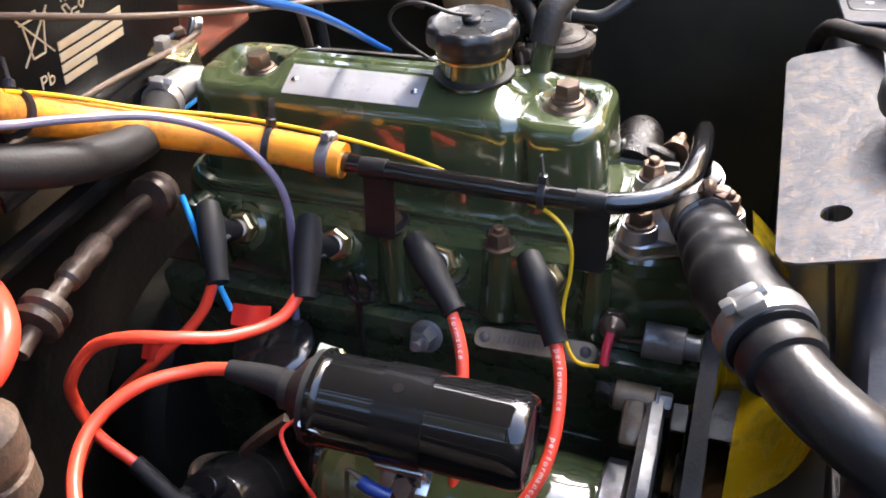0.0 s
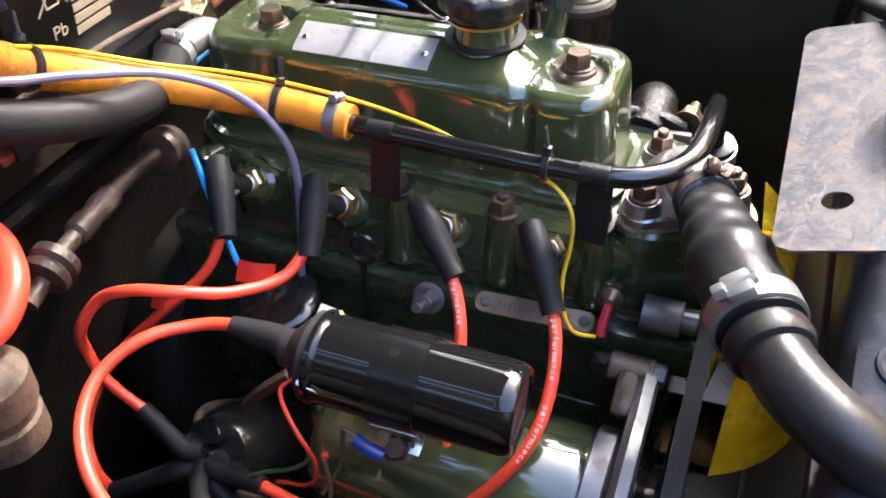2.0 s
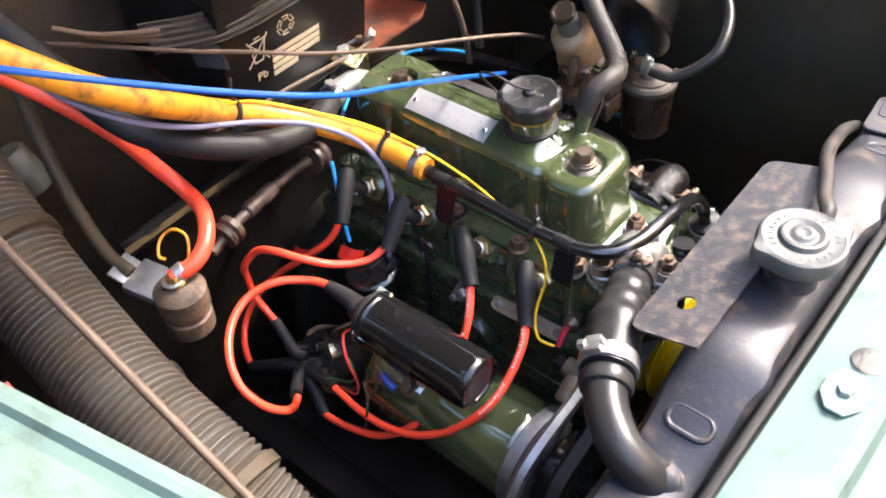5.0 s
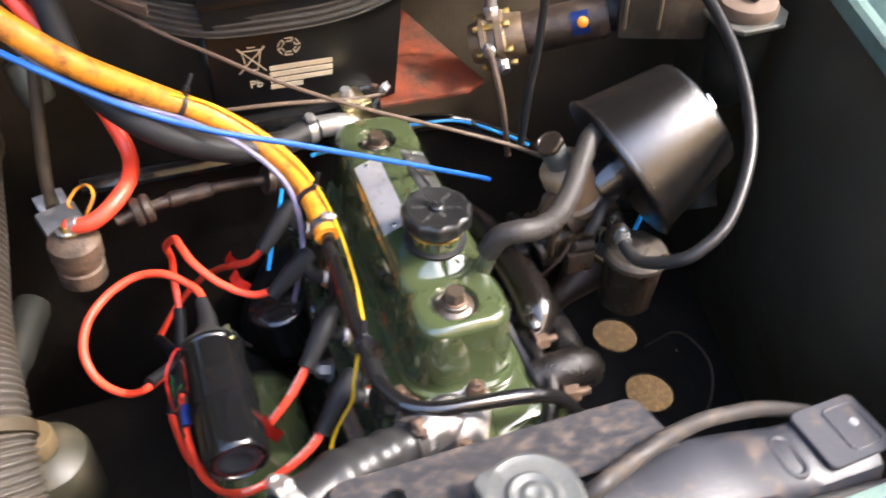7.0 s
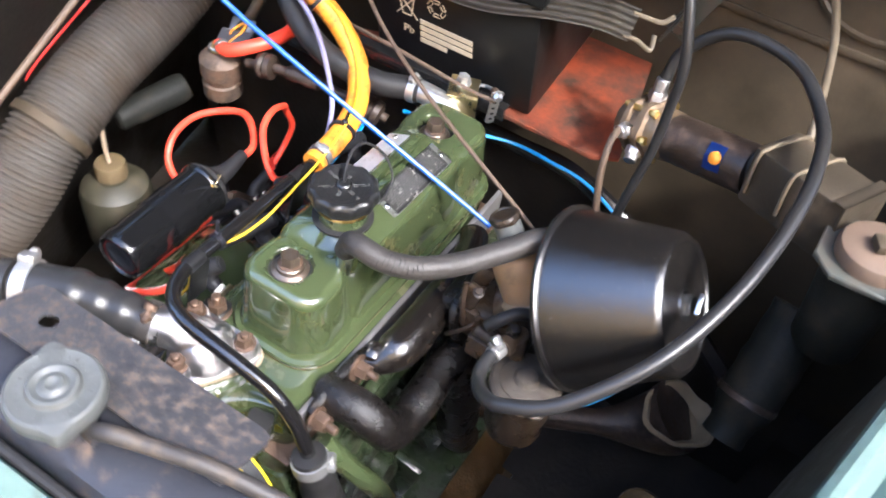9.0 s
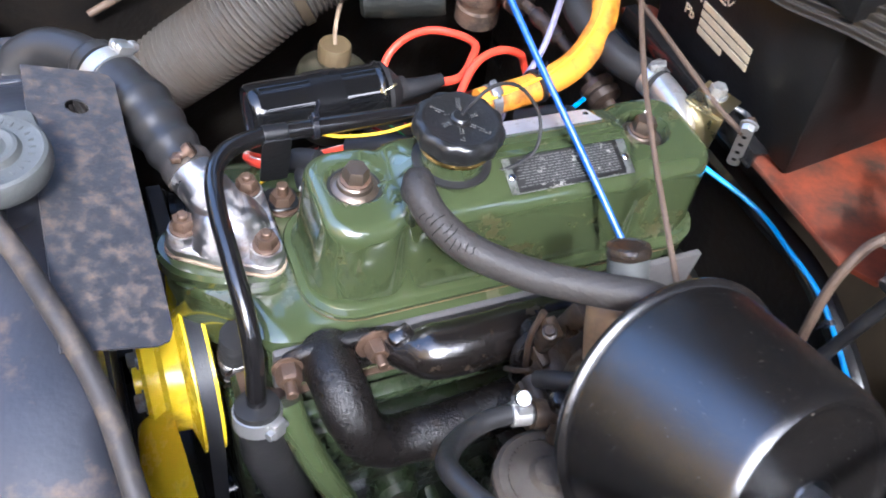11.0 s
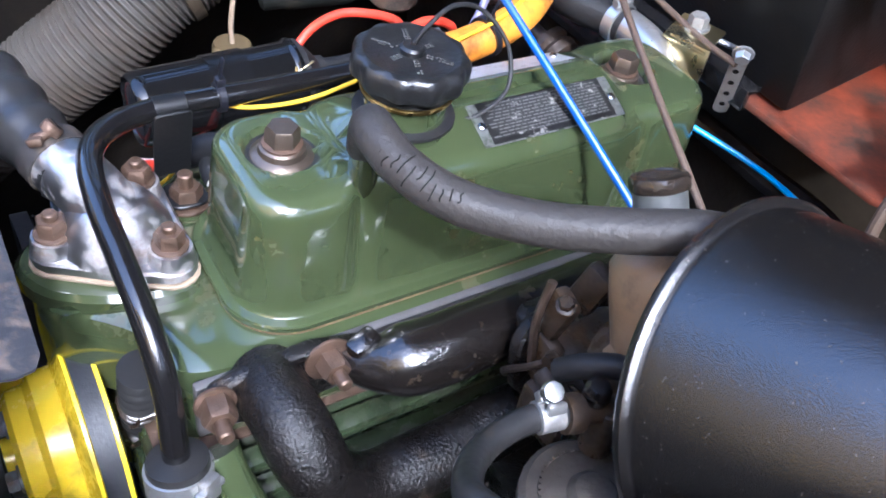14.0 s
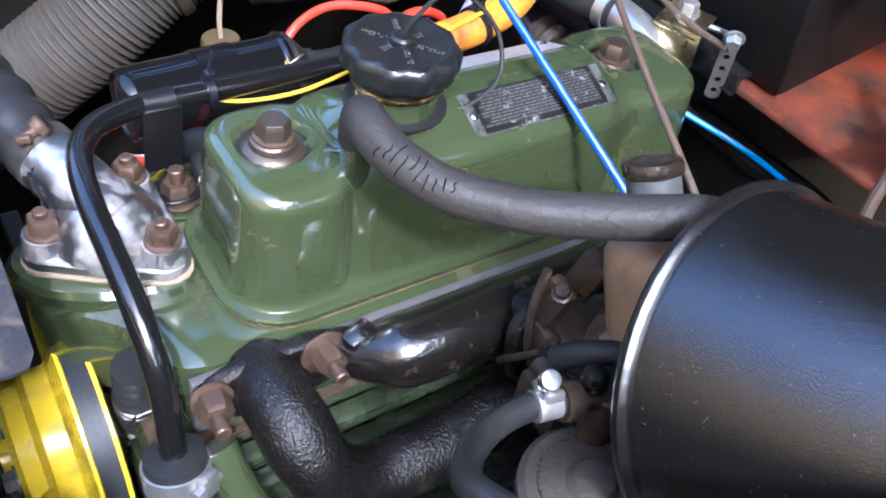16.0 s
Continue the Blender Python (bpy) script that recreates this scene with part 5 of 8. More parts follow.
def ignition_coil():
    co = thing("ignition_coil", (0.08, -0.199, -0.055), "shiny black enamelled ignition coil lying in a clamp band", "ignition coil")
    a, b = V(0.012, -0.200, -0.0255), V(0.143, -0.196, -0.0285)
    ax = (b - a).normalized()
    bm = bmesh.new()
    lathe(bm, [(0.0285, 0.004), (0.0298, 0.005), (0.0298, 0.008), (0.0285, 0.0095), (0.0278, 0.012), (0.0278, 0.118), (0.0274, 0.124), (0.0262, 0.128), (0.0248, 0.1295), (0.0238, 0.1285), (0.0230, 0.1265), (0.0, 0.1265)], a, ax, 48)
    part("can", bm, COIL_BLACK, co)
    bm = bmesh.new()
    lathe(bm, [(0.0188, 0.1258), (0.0188, 0.1272), (0.0182, 0.1276), (0.0120, 0.1276), (0.0115, 0.1273), (0.0, 0.1273)], a, ax, 40)
    label = part("end_label", bm, END_LABEL, co, "dark end label with a red ring")
    bm = bmesh.new()
    lathe(bm, [(0.0192, 0.1260), (0.0192, 0.1276), (0.0206, 0.1276), (0.0206, 0.1260)], a, ax, 40)
    part("label_ring", bm, COIL_RED, label)
    bm = bmesh.new()
    lathe(bm, [(0.0282, 0.0), (0.0282, 0.005), (0.022, -0.006), (0.0125, -0.014), (0.0118, -0.020), (0.0, -0.020)][::-1], a, ax, 36)
    part("tower_cap", bm, RUBBER, co, "black bakelite tower cap")
    bm = bmesh.new()
    lathe(bm, [(0.0279, 0.044), (0.0292, 0.0445), (0.0292, 0.0735), (0.0279, 0.074)], a, ax, 48)
    band = part("clamp_band", bm, BAND, co, "satin black steel clamp band")
    bm = bmesh.new()
    lathe(bm, [(0.0032, 0), (0.0032, 0.0006), (0.0024, 0.0008), (0.0, 0.0004)], a + ax * 0.057 + V(0, -0.0055, 0.0283), (0, -0.2, 1), 16)
    part("band_hole", bm, CRACK, band)
    # foot bracket down to the dynamo
    bm = bmesh.new()
    box(bm, a + ax * 0.058 + V(0, -0.006, -0.036), (0.030, 0.034, 0.003), 0.001, (20, 0, 2))
    box(bm, a + ax * 0.058 + V(0.0, -0.018, -0.030), (0.030, 0.003, 0.022), 0.001, (20, 0, 2))
    foot = part("foot_bracket", bm, STEEL, co, "plated foot bracket")
    bm = bmesh.new()
    tube(bm, [(0.052, -0.232, -0.050), (0.060, -0.234, -0.052), (0.070, -0.234, -0.055)], 0.0042, 12, 4)
    part("crimp_connector", bm, BLUE_CRIMP, co, "blue crimped connector")
    bm = bmesh.new()
    tube(bm, [(0.054, -0.232, -0.050), (0.044, -0.230, -0.046), (0.040, -0.228, -0.058), (0.036, -0.230, -0.085), (0.02, -0.235, -0.12)], 0.0014, 8, 5)
    part("tail_wire", bm, CREAM, co)
    bolt(foot, a + ax * 0.060 + V(0, -0.020, -0.042), (0, -0.5, 0.85), 0.013, 0.008, RUST, washer=0.010)
    for c, mt, back in ((V(0.015, -0.182, -0.006), ZINC_YELLOW, V(0.009, -0.006, -0.004)), (V(0.022, -0.2245, -0.019), ZINC_PALE, V(0.010, 0.007, -0.006))):
        n = V(0.30, -0.42, 0.62).normalized()
        u = V(1, 0, -0.15)
        u = (u - n * u.dot(n)).normalized()
        m = Matrix.Translation(c) @ Matrix((u, n.cross(u), n)).transposed().to_4x4()
        bm = bmesh.new()
        slab(bm, rounded(0.0135, 0.0078, 0.0014, 3), 0.0009, m, 0.0002)
        box(bm, m @ V(0.0068, 0, -0.0012), (0.0016, 0.0088, 0.0035), 0.0004, tuple(math.degrees(e) for e in m.to_euler()))
        blade = part("terminal", bm, mt, co, "bright spade terminal")
        bm = bmesh.new()
        lathe(bm, [(0.0013, 0), (0.0013, 0.00115), (0.0, 0.00115)], m @ V(-0.0012, 0, 0), n, 12)
        part("terminal_hole", bm, CRACK, blade)
        bm = bmesh.new()
        cyl(bm, c + u * 0.006, c + u * 0.006 + back, 0.0045, seg=14)
        part("terminal_post", bm, BRASS, co)


def distributor():
    d = thing("distributor", (-0.083, -0.245, -0.20), "black bakelite distributor with rubber-booted leads", "distributor")
    c, ax = V(-0.078, -0.200, -0.166), V(-0.10, -0.77, 0.62).normalized()
    bm = bmesh.new()
    lathe(bm, [(0.034, -0.012), (0.0355, -0.008), (0.0355, 0.004), (0.033, 0.020), (0.029, 0.028), (0.020, 0.031), (0.012, 0.031), (0.011, 0.044), (0.0, 0.045)], c, ax, 36)
    side = ax.orthogonal().normalized()
    cap = part("cap", bm, BLACK_GLOSS, d)
    for k in range(4):
        q = Matrix.Rotation(k * math.tau / 4 + 0.5, 3, ax) @ side
        bm = bmesh.new()
        cyl(bm, c + ax * 0.020 + q * 0.021, c + ax * 0.042 + q * 0.022, 0.0085, 0.0075, 16)
        part("tower", bm, BLACK_GLOSS, cap)
    bm = bmesh.new()
    lathe(bm, [(0.018, -0.10), (0.022, -0.06), (0.033, -0.035), (0.0345, -0.012)], c, ax, 30)
    lathe(bm, [(0.028, 0), (0.030, 0.006), (0.024, 0.018), (0.010, 0.022), (0, 0.022)], V(-0.014, -0.156, -0.144), (0.9, -0.2, 0.25), 30)
    part("body", bm, BLACK_GLOSS, d, "dark metal distributor body with vacuum capsule")
    bm = bmesh.new()
    p0, p1 = V(-0.016, -0.196, -0.060), V(-0.052, -0.204, -0.096)
    tube(bm, [p0, p0 * 0.5 + p1 * 0.5 + V(0, -0.003, 0.003), p1], 0.0045, 4, 5)
    part("clip_strap", bm, ROD_BROWN, d, "rusty brown spring strap")
    for sgn in (-1, 1):
        bm = bmesh.new()
        q = side.cross(ax) * sgn
        tube(bm, [c - ax * 0.030 + q * 0.035, c + q * 0.039, c + ax * 0.018 + q * 0.035, c + ax * 0.026 + q * 0.028], 0.0032, 8, 5)
        part("spring_clip", bm, BROWN_POT, d, "rusty spring clip")


def dynamo():
    g = thing("dynamo", (0.10, -0.17, -0.20), "green painted dynamo slung beside the block", "dynamo")
    a, b = V(0.0, -0.176, -0.135), V(0.196, -0.176, -0.135)
    bm = bmesh.new()
    lathe(bm, [(0.020, -0.006), (0.046, 0.0), (0.050, 0.006), (0.0505, 0.012), (0.0505, 0.17), (0.049, 0.176)], a, b - a, 48)
    part("casing", bm, GREEN, g)
    bm = bmesh.new()
    lathe(bm, [(0.049, 0.176), (0.053, 0.178), (0.053, 0.190), (0.040, 0.196), (0.018, 0.200), (0.010, 0.204), (0.0, 0.204)], a, b - a, 48)
    part("end_plate", bm, STEEL_DULL, g, "grey end plate")
    bm = bmesh.new()
    lathe(bm, [(0.012, 0.206), (0.038, 0.206), (0.039, 0.208), (0.033, 0.213), (0.039, 0.219), (0.038, 0.221), (0.012, 0.222), (0.0, 0.222)], a, b - a, 40)
    part("pulley", bm, BLACK_GLOSS, g)
    bm = bmesh.new()
    for k in range(7):
        t = k * math.tau / 7
        box(bm, (0.2035, -0.176 + 0.032 * math.cos(t), -0.135 + 0.032 * math.sin(t)), (0.003, 0.030, 0.012), 0.0008, (math.degrees(t), 0, 0))
    part("cooling_fan", bm, STEEL_DULL, g)
    # pivot lug, spacer and slotted strap
    bm = bmesh.new()
    cyl(bm, (0.174, -0.110, -0.070), (0.200, -0.110, -0.070), 0.0098, seg=24)
    box(bm, (0.188, -0.122, -0.082), (0.014, 0.030, 0.030), 0.004, (35, 0, 0))
    part("mounting_lug", bm, ALU_DULL, g, "grey cast mounting lug")
    bolt(g, (0.174, -0.110, -0.070), (-1, 0, 0), 0.013, 0.010, CAST, washer=0.009)
    bolt(g, (0.200, -0.110, -0.070), (1, 0, 0), 0.014, 0.008, STEEL_DULL, washer=0.010)
    bm = bmesh.new()
    cyl(bm, (0.186, -0.080, -0.046), (0.212, -0.080, -0.046), 0.0120, seg=28)
    cyl(bm, (0.211, -0.080, -0.046), (0.222, -0.080, -0.046), 0.0085, seg=20)
    part("spacer", bm, STEEL_DULL, g, "dull grey steel spacer")
    bm = bmesh.new()
    tube(bm, [(0.200, -0.112, -0.068), (0.2005, -0.140, -0.075), (0.2005, -0.180, -0.080), (0.2005, -0.215, -0.092), (0.2005, -0.245, -0.125)], 0.007, 6, 6)
    part("slotted_strap", bm, STEEL_DULL, g, "grey steel adjusting strap")


def fan_and_belt():
    wp = thing("water_pump", (0.21, 0.0, -0.15), "dark cast water pump behind the fan pulley", "water pump")
    bm = bmesh.new()
    lathe(bm, [(0.050, -0.012), (0.048, 0.0), (0.036, 0.010), (0.022, 0.020), (0.018, 0.034), (0.0, 0.036)], (0.196, 0.002, -0.105), (1, 0, 0), 32)
    box(bm, (0.205, 0.05, -0.10), (0.02, 0.05, 0.04), 0.008, (20, 0, 0))
    part("pump_body", bm, GREEN_DIRTY, wp)
    fan = thing("radiator_fan", (0.255, 0.0, -0.18), "yellow painted steel fan with hub and pulley", "fan")
    c = V(0.224, 0.002, -0.100)
    bm = bmesh.new()
    lathe(bm, [(0.020, -0.004), (0.060, -0.004), (0.064, -0.003), (0.064, -0.001), (0.054, 0.003), (0.054, 0.007), (0.064, 0.011), (0.064, 0.013), (0.054, 0.015), (0.044, 0.018), (0.043, 0.030), (0.038, 0.034), (0.037, 0.043), (0.033, 0.046), (0.012, 0.046), (0.012, 0.052), (0.0, 0.053)], c, (1, 0, 0), 48)
    part("pulley", bm, YELLOW_PAINT, fan, "yellow painted pulley and hub")
    for k in range(2):
        bm = bmesh.new()
        rot = Matrix.Translation(c + V(0.044, 0, 0)) @ Matrix.Rotation(radians(82 + 180 * k), 4, "X")
        def blade(u, v):
            r = 0.030 + 0.120 * u
            w = 0.044 + 0.030 * u ** 0.7
            t = (v - 0.5) * w
            return rot @ V(t * math.sin(radians(34)) + 0.006 * (1 - (2 * v - 1) ** 2), t * math.cos(radians(34)), r - 0.006 * (2 * v - 1) ** 2 * (u > 0.95))
        grid(bm, steps(0, 1, 10), steps(0, 1, 8), blade, 0.0018)
        part("blade", bm, YELLOW_PAINT, fan)
    for k in range(4):
        t = radians(20 + 90 * k)
        bolt(fan, c + V(0.046, 0.022 * math.cos(t), 0.022 * math.sin(t)), (1, 0, 0), 0.011, 0.006, STEEL_DULL, washer=0.008)
    belt = thing("fan_belt", (0.229, -0.05, -0.40), "black rubber fan belt round three pulleys", "belt")
    bm = bmesh.new()
    wheels = [(0.002, -0.100, 0.061), (-0.176, -0.135, 0.040), (-0.005, -0.345, 0.066)]
    hull = []
    for y, z, r in wheels:
        for k in range(72):
            t = k * math.tau / 72
            hull.append((y + r * math.cos(t), z + r * math.sin(t)))
    hull = sorted(set(hull))
    def half(pts):
        out = []
        for p in pts:
            while len(out) > 1 and (out[-1][0] - out[-2][0]) * (p[1] - out[-2][1]) - (out[-1][1] - out[-2][1]) * (p[0] - out[-2][0]) <= 0:
                out.pop()
            out.append(p)
        return out
    loop = half(hull)[:-1] + half(hull[::-1])[:-1]
    prev = None
    rings = []
    n = len(loop)
    for i, (y, z) in enumerate(loop):
        y0, z0 = loop[i - 1]
        y1, z1 = loop[(i + 1) % n]
        t = V(0, y1 - y0, z1 - z0).normalized()
        nrm = V(0, t.z, -t.y)
        p = V(0.2285, y, z)
        rings.append([bm.verts.new(p + nrm * a + V(b, 0, 0)) for a, b in ((0.002, -0.0058), (0.002, 0.0058), (-0.006, 0.0042), (-0.006, -0.0042))])
    for i in range(n):
        for k in range(4):
            bm.faces.new((rings[i][k], rings[i][(k + 1) % 4], rings[(i + 1) % n][(k + 1) % 4], rings[(i + 1) % n][k]))
    part("belt_loop", bm, BELT, belt)
    cp = thing("crank_pulley", (0.229, -0.005, -0.345), "black crankshaft pulley below the water pump", "pulley")
    bm = bmesh.new()
    lathe(bm, [(0.0, -0.020), (0.02, -0.020), (0.02, -0.012), (0.066, -0.010), (0.068, -0.008), (0.058, 0.0), (0.068, 0.008), (0.066, 0.010), (0.02, 0.012), (0.0, 0.014)], (0.2285, -0.005, -0.345), (1, 0, 0), 40)
    part("pulley_wheel", bm, BLACK_GLOSS, cp)


rocker_cover()
oil_cap()
engine_block()
cylinder_head()
thermostat_housing()
top_hose()
bypass_hose()
spark_plugs()
ignition_coil()
distributor()
dynamo()
fan_and_belt()
ignition_leads()


# ---- manifolds, carburettor and air cleaner ----
def manifolds():
    mf = thing("exhaust_manifold", (0.10, 0.11, -0.08), "soot-black cast iron exhaust manifold with rough skin", "manifold")
    bm = bmesh.new()
    tube(bm, [(0.151, 0.068, -0.010), (0.153, 0.086, -0.005), (0.152, 0.104, -0.006), (0.148, 0.119, -0.018), (0.139, 0.126, -0.036), (0.120, 0.128, -0.049), (0.090, 0.128, -0.052), (0.055, 0.127, -0.050), (0.020, 0.126, -0.047), (-0.02, 0.124, -0.050)], 0.0170, 24, 7, lambda u, s: 1.10 - 0.06 * smoothstep(0, 0.22, u) + 0.03 * smoothstep(0.3, 0.6, u), wobble=0.08)
    tube(bm, [(0.02, 0.118, -0.060), (0.005, 0.128, -0.09), (-0.01, 0.132, -0.16), (-0.03, 0.128, -0.26), (-0.08, 0.12, -0.36)], 0.024, 22, 6, wobble=0.04)
    part("front_branch", bm, CAST, mf)
    bm = bmesh.new()
    m = pose(0.146, 0.0695, -0.010, -90, 0, 0)
    slab(bm, [(0.040, -0.002), (0.036, -0.011), (0.020, -0.018), (-0.018, -0.020), (-0.046, -0.012), (-0.048, 0.012), (-0.022, 0.020), (0.018, 0.022), (0.038, 0.010)], 0.009, m, 0.002)
    part("flange", bm, CAST, mf)
    bolt(mf, (0.181, 0.0795, -0.0015), (0.12, 1, 0.1), 0.0150, 0.012, RUST, washer=0.0105, stud=0.010, name="manifold_nut")
    bolt(mf, (0.1215, 0.0785, 0.0005), (0, 1, 0.1), 0.0140, 0.011, RUST, washer=0.0130, stud=0.009, wmat=RUST, name="manifold_nut")
    im = thing("inlet_manifold", (0.04, 0.13, 0.0), "glossy black painted inlet manifold with a swollen body", "manifold")
    bm = bmesh.new()
    tube(bm, [(0.110, 0.080, -0.006), (0.103, 0.089, -0.003), (0.088, 0.096, 0.001), (0.068, 0.099, 0.003), (0.046, 0.099, 0.004), (0.022, 0.098, 0.004), (-0.004, 0.096, 0.003), (-0.034, 0.092, 0.0), (-0.064, 0.086, -0.004), (-0.088, 0.076, -0.008)], 0.0185, 26, 7, lambda u, s: 0.55 + 0.50 * smoothstep(0, 0.16, u) - 0.12 * smoothstep(0.30, 0.62, u) - 0.1 * smoothstep(0.7, 1, u), wobble=0.05)
    box(bm, (0.103, 0.0830, 0.004), (0.018, 0.012, 0.022), 0.004, (0, 15, 15))
    part("inlet_pipe", bm, CAST_BLACK, im)
    bm = bmesh.new()
    slab(bm, rounded(0.072, 0.052, 0.018, 6), 0.008, pose(0.006, 0.118, 0.008, -78, 0, 8), 0.0015)
    box(bm, (0.006, 0.110, 0.004), (0.046, 0.022, 0.040), 0.008)
    part("carburettor_flange", bm, CAST, im, "dark sooty flange with heat stain")


def carburettor():
    cb = thing("carburettor", (0.02, 0.165, 0.03), "dull alloy side-draught carburettor with a black damper cap", "carburettor")
    seat, up = V(-0.003, 0.136, 0.1235), V(0.0, -0.51, 0.86).normalized()
    bm = bmesh.new()
    lathe(bm, [(0.024, -0.088), (0.0300, -0.084), (0.0300, -0.076), (0.0262, -0.073), (0.0252, -0.046), (0.0240, -0.034), (0.0200, -0.029), (0.0132, -0.026), (0.0, -0.0255)], seat, up, 40)
    dome = part("suction_chamber", bm, CHAMBER, cb, "tan-stained alloy suction chamber")
    bm = bmesh.new()
    lathe(bm, [(0.0128, -0.028), (0.0124, -0.024), (0.0120, 0.0), (0.0, 0.0005)], seat, up, 32)
    part("damper_tube", bm, CAP_ALU, dome, "bright alloy damper tube")
    bm = bmesh.new()
    lathe(bm, [(0.0112, 0.0), (0.0128, 0.0008), (0.0134, 0.002), (0.0134, 0.0056), (0.0125, 0.0072), (0.0095, 0.0078), (0.0090, 0.0072), (0.0, 0.0072)], seat - up * 0.0015, up, 30, lambda t, r, h: 0.03 * math.cos(6 * t) if r > 0.0126 else 0)
    part("damper_cap", bm, CAP_BROWN, cb, "oily brown-black hexagonal damper cap")
    bm = bmesh.new()
    box(bm, (0.004, 0.158, 0.012), (0.052, 0.070, 0.042), 0.010, seg=3)
    lathe(bm, [(0.026, 0), (0.026, 0.05), (0.024, 0.052)], (0.002, 0.160, 0.030), (-0.05, 0.86, 0.5), 28)
    box(bm, (0.044, 0.160, 0.012), (0.014, 0.030, 0.026), 0.004)
    cyl(bm, (0.045, 0.172, 0.030), (0.045, 0.150, 0.034), 0.006)
    body = part("body", bm, CARB_BROWN, cb)
    # ribbed flank towards the manifold, with its screws and link
    for k, (x, z) in enumerate(((0.030, 0.052), (0.030, 0.020), (0.012, 0.062))):
        bm = bmesh.new()
        box(bm, (x, 0.134, z), (0.009, 0.016, 0.030), 0.003, (-14, 0, 6 * k))
        part("lug", bm, CARB_BROWN, body)
    for p, ax in (((0.036, 0.142, 0.068), (0.4, 0.2, 1)), ((0.040, 0.150, 0.040), (1, 0.1, 0.2)), ((0.038, 0.166, 0.032), (1, 0.2, 0.1))):
        bolt(body, p, ax, 0.0068, 0.004, CARB_DARK, washer=0.0050)
    bm = bmesh.new()
    tube(bm, [(0.041, 0.150, 0.040), (0.046, 0.140, 0.026), (0.044, 0.126, 0.006), (0.034, 0.118, -0.012)], 0.0019, 8, 5)
    tube(bm, [(0.034, 0.128, 0.070), (0.038, 0.130, 0.046), (0.036, 0.134, 0.018)], 0.0024, 8, 5)
    part("throttle_link", bm, ROD_BROWN, cb, "oily brown throttle link")
    fb = thing("float_chamber", (0.072, 0.205, -0.02), "stained alloy float chamber with a ribbed round lid", "float chamber")
    bm = bmesh.new()
    lathe(bm, [(0.018, -0.055), (0.027, -0.050), (0.029, 0.0), (0.030, 0.004), (0.030, 0.008)], (0.062, 0.212, 0.010), (0, 0, 1), 36)
    part("bowl", bm, CARB_DARK, fb)
    bm = bmesh.new()
    lathe(bm, [(0.030, 0), (0.0318, 0.001), (0.0318, 0.006), (0.029, 0.009), (0.012, 0.012), (0.009, 0.016), (0.0, 0.017)], (0.062, 0.212, 0.0185), (0, 0, 1), 36)
    box(bm, (0.082, 0.232, 0.022), (0.014, 0.014, 0.008), 0.003, (0, 0, 45))
    box(bm, (0.042, 0.192, 0.022), (0.014, 0.014, 0.008), 0.003, (0, 0, 45))
    lid = part("lid", bm, LID_GREY, fb, "stained grey ribbed lid")
    bm = bmesh.new()
    rnd = random.Random(2)
    for k in range(26):
        t = radians(-150 + 7.5 * k)
        box(bm, (0.062 + 0.0235 * math.cos(t), 0.212 + 0.0235 * math.sin(t), 0.0292), (0.0022, 0.0012, 0.0010), 0, (0, 0, math.degrees(t) + 90 + rnd.uniform(-8, 8)))
    part("cast_bars", bm, LID_GREY, lid)
    bolt(lid, (0.085, 0.231, 0.026), (0, 0, 1), 0.010, 0.006, CARB_DARK, washer=0.007)
    bolt(lid, (0.039, 0.191, 0.026), (0, 0, 1), 0.010, 0.006, BLACK_GLOSS, washer=0.007)
    bm = bmesh.new()
    cyl(bm, (0.040, 0.192, 0.056), (0.078, 0.182, 0.060), 0.0062, 0.0052, 16)
    cyl(bm, (0.046, 0.192, 0.030), (0.046, 0.192, 0.060), 0.0075, 0.0068, 16)
    lathe(bm, [(0.0085, 0), (0.0090, 0.003), (0.0085, 0.008)], (0.060, 0.187, 0.058), (0.98, -0.25, 0.1), 18)
    part("inlet_union", bm, CARB_BROWN, fb)
    bm = bmesh.new()
    tube(bm, [(0.028, 0.190, 0.066), (0.036, 0.180, 0.068), (0.046, 0.170, 0.062), (0.050, 0.162, 0.052)], 0.0058, 14, 6)
    part("vent_pipe", bm, RUBBER, fb)
    bm = bmesh.new()
    lathe(bm, [(0.0060, 0), (0.0064, 0.003), (0.0052, 0.006), (0.0058, 0.008), (0.0040, 0.011), (0.0, 0.0115)], (0.052, 0.186, 0.063), (0.2, 0.1, 1), 18)
    part("tickler", bm, CAST_BLACK, fb, "oily black float tickler")


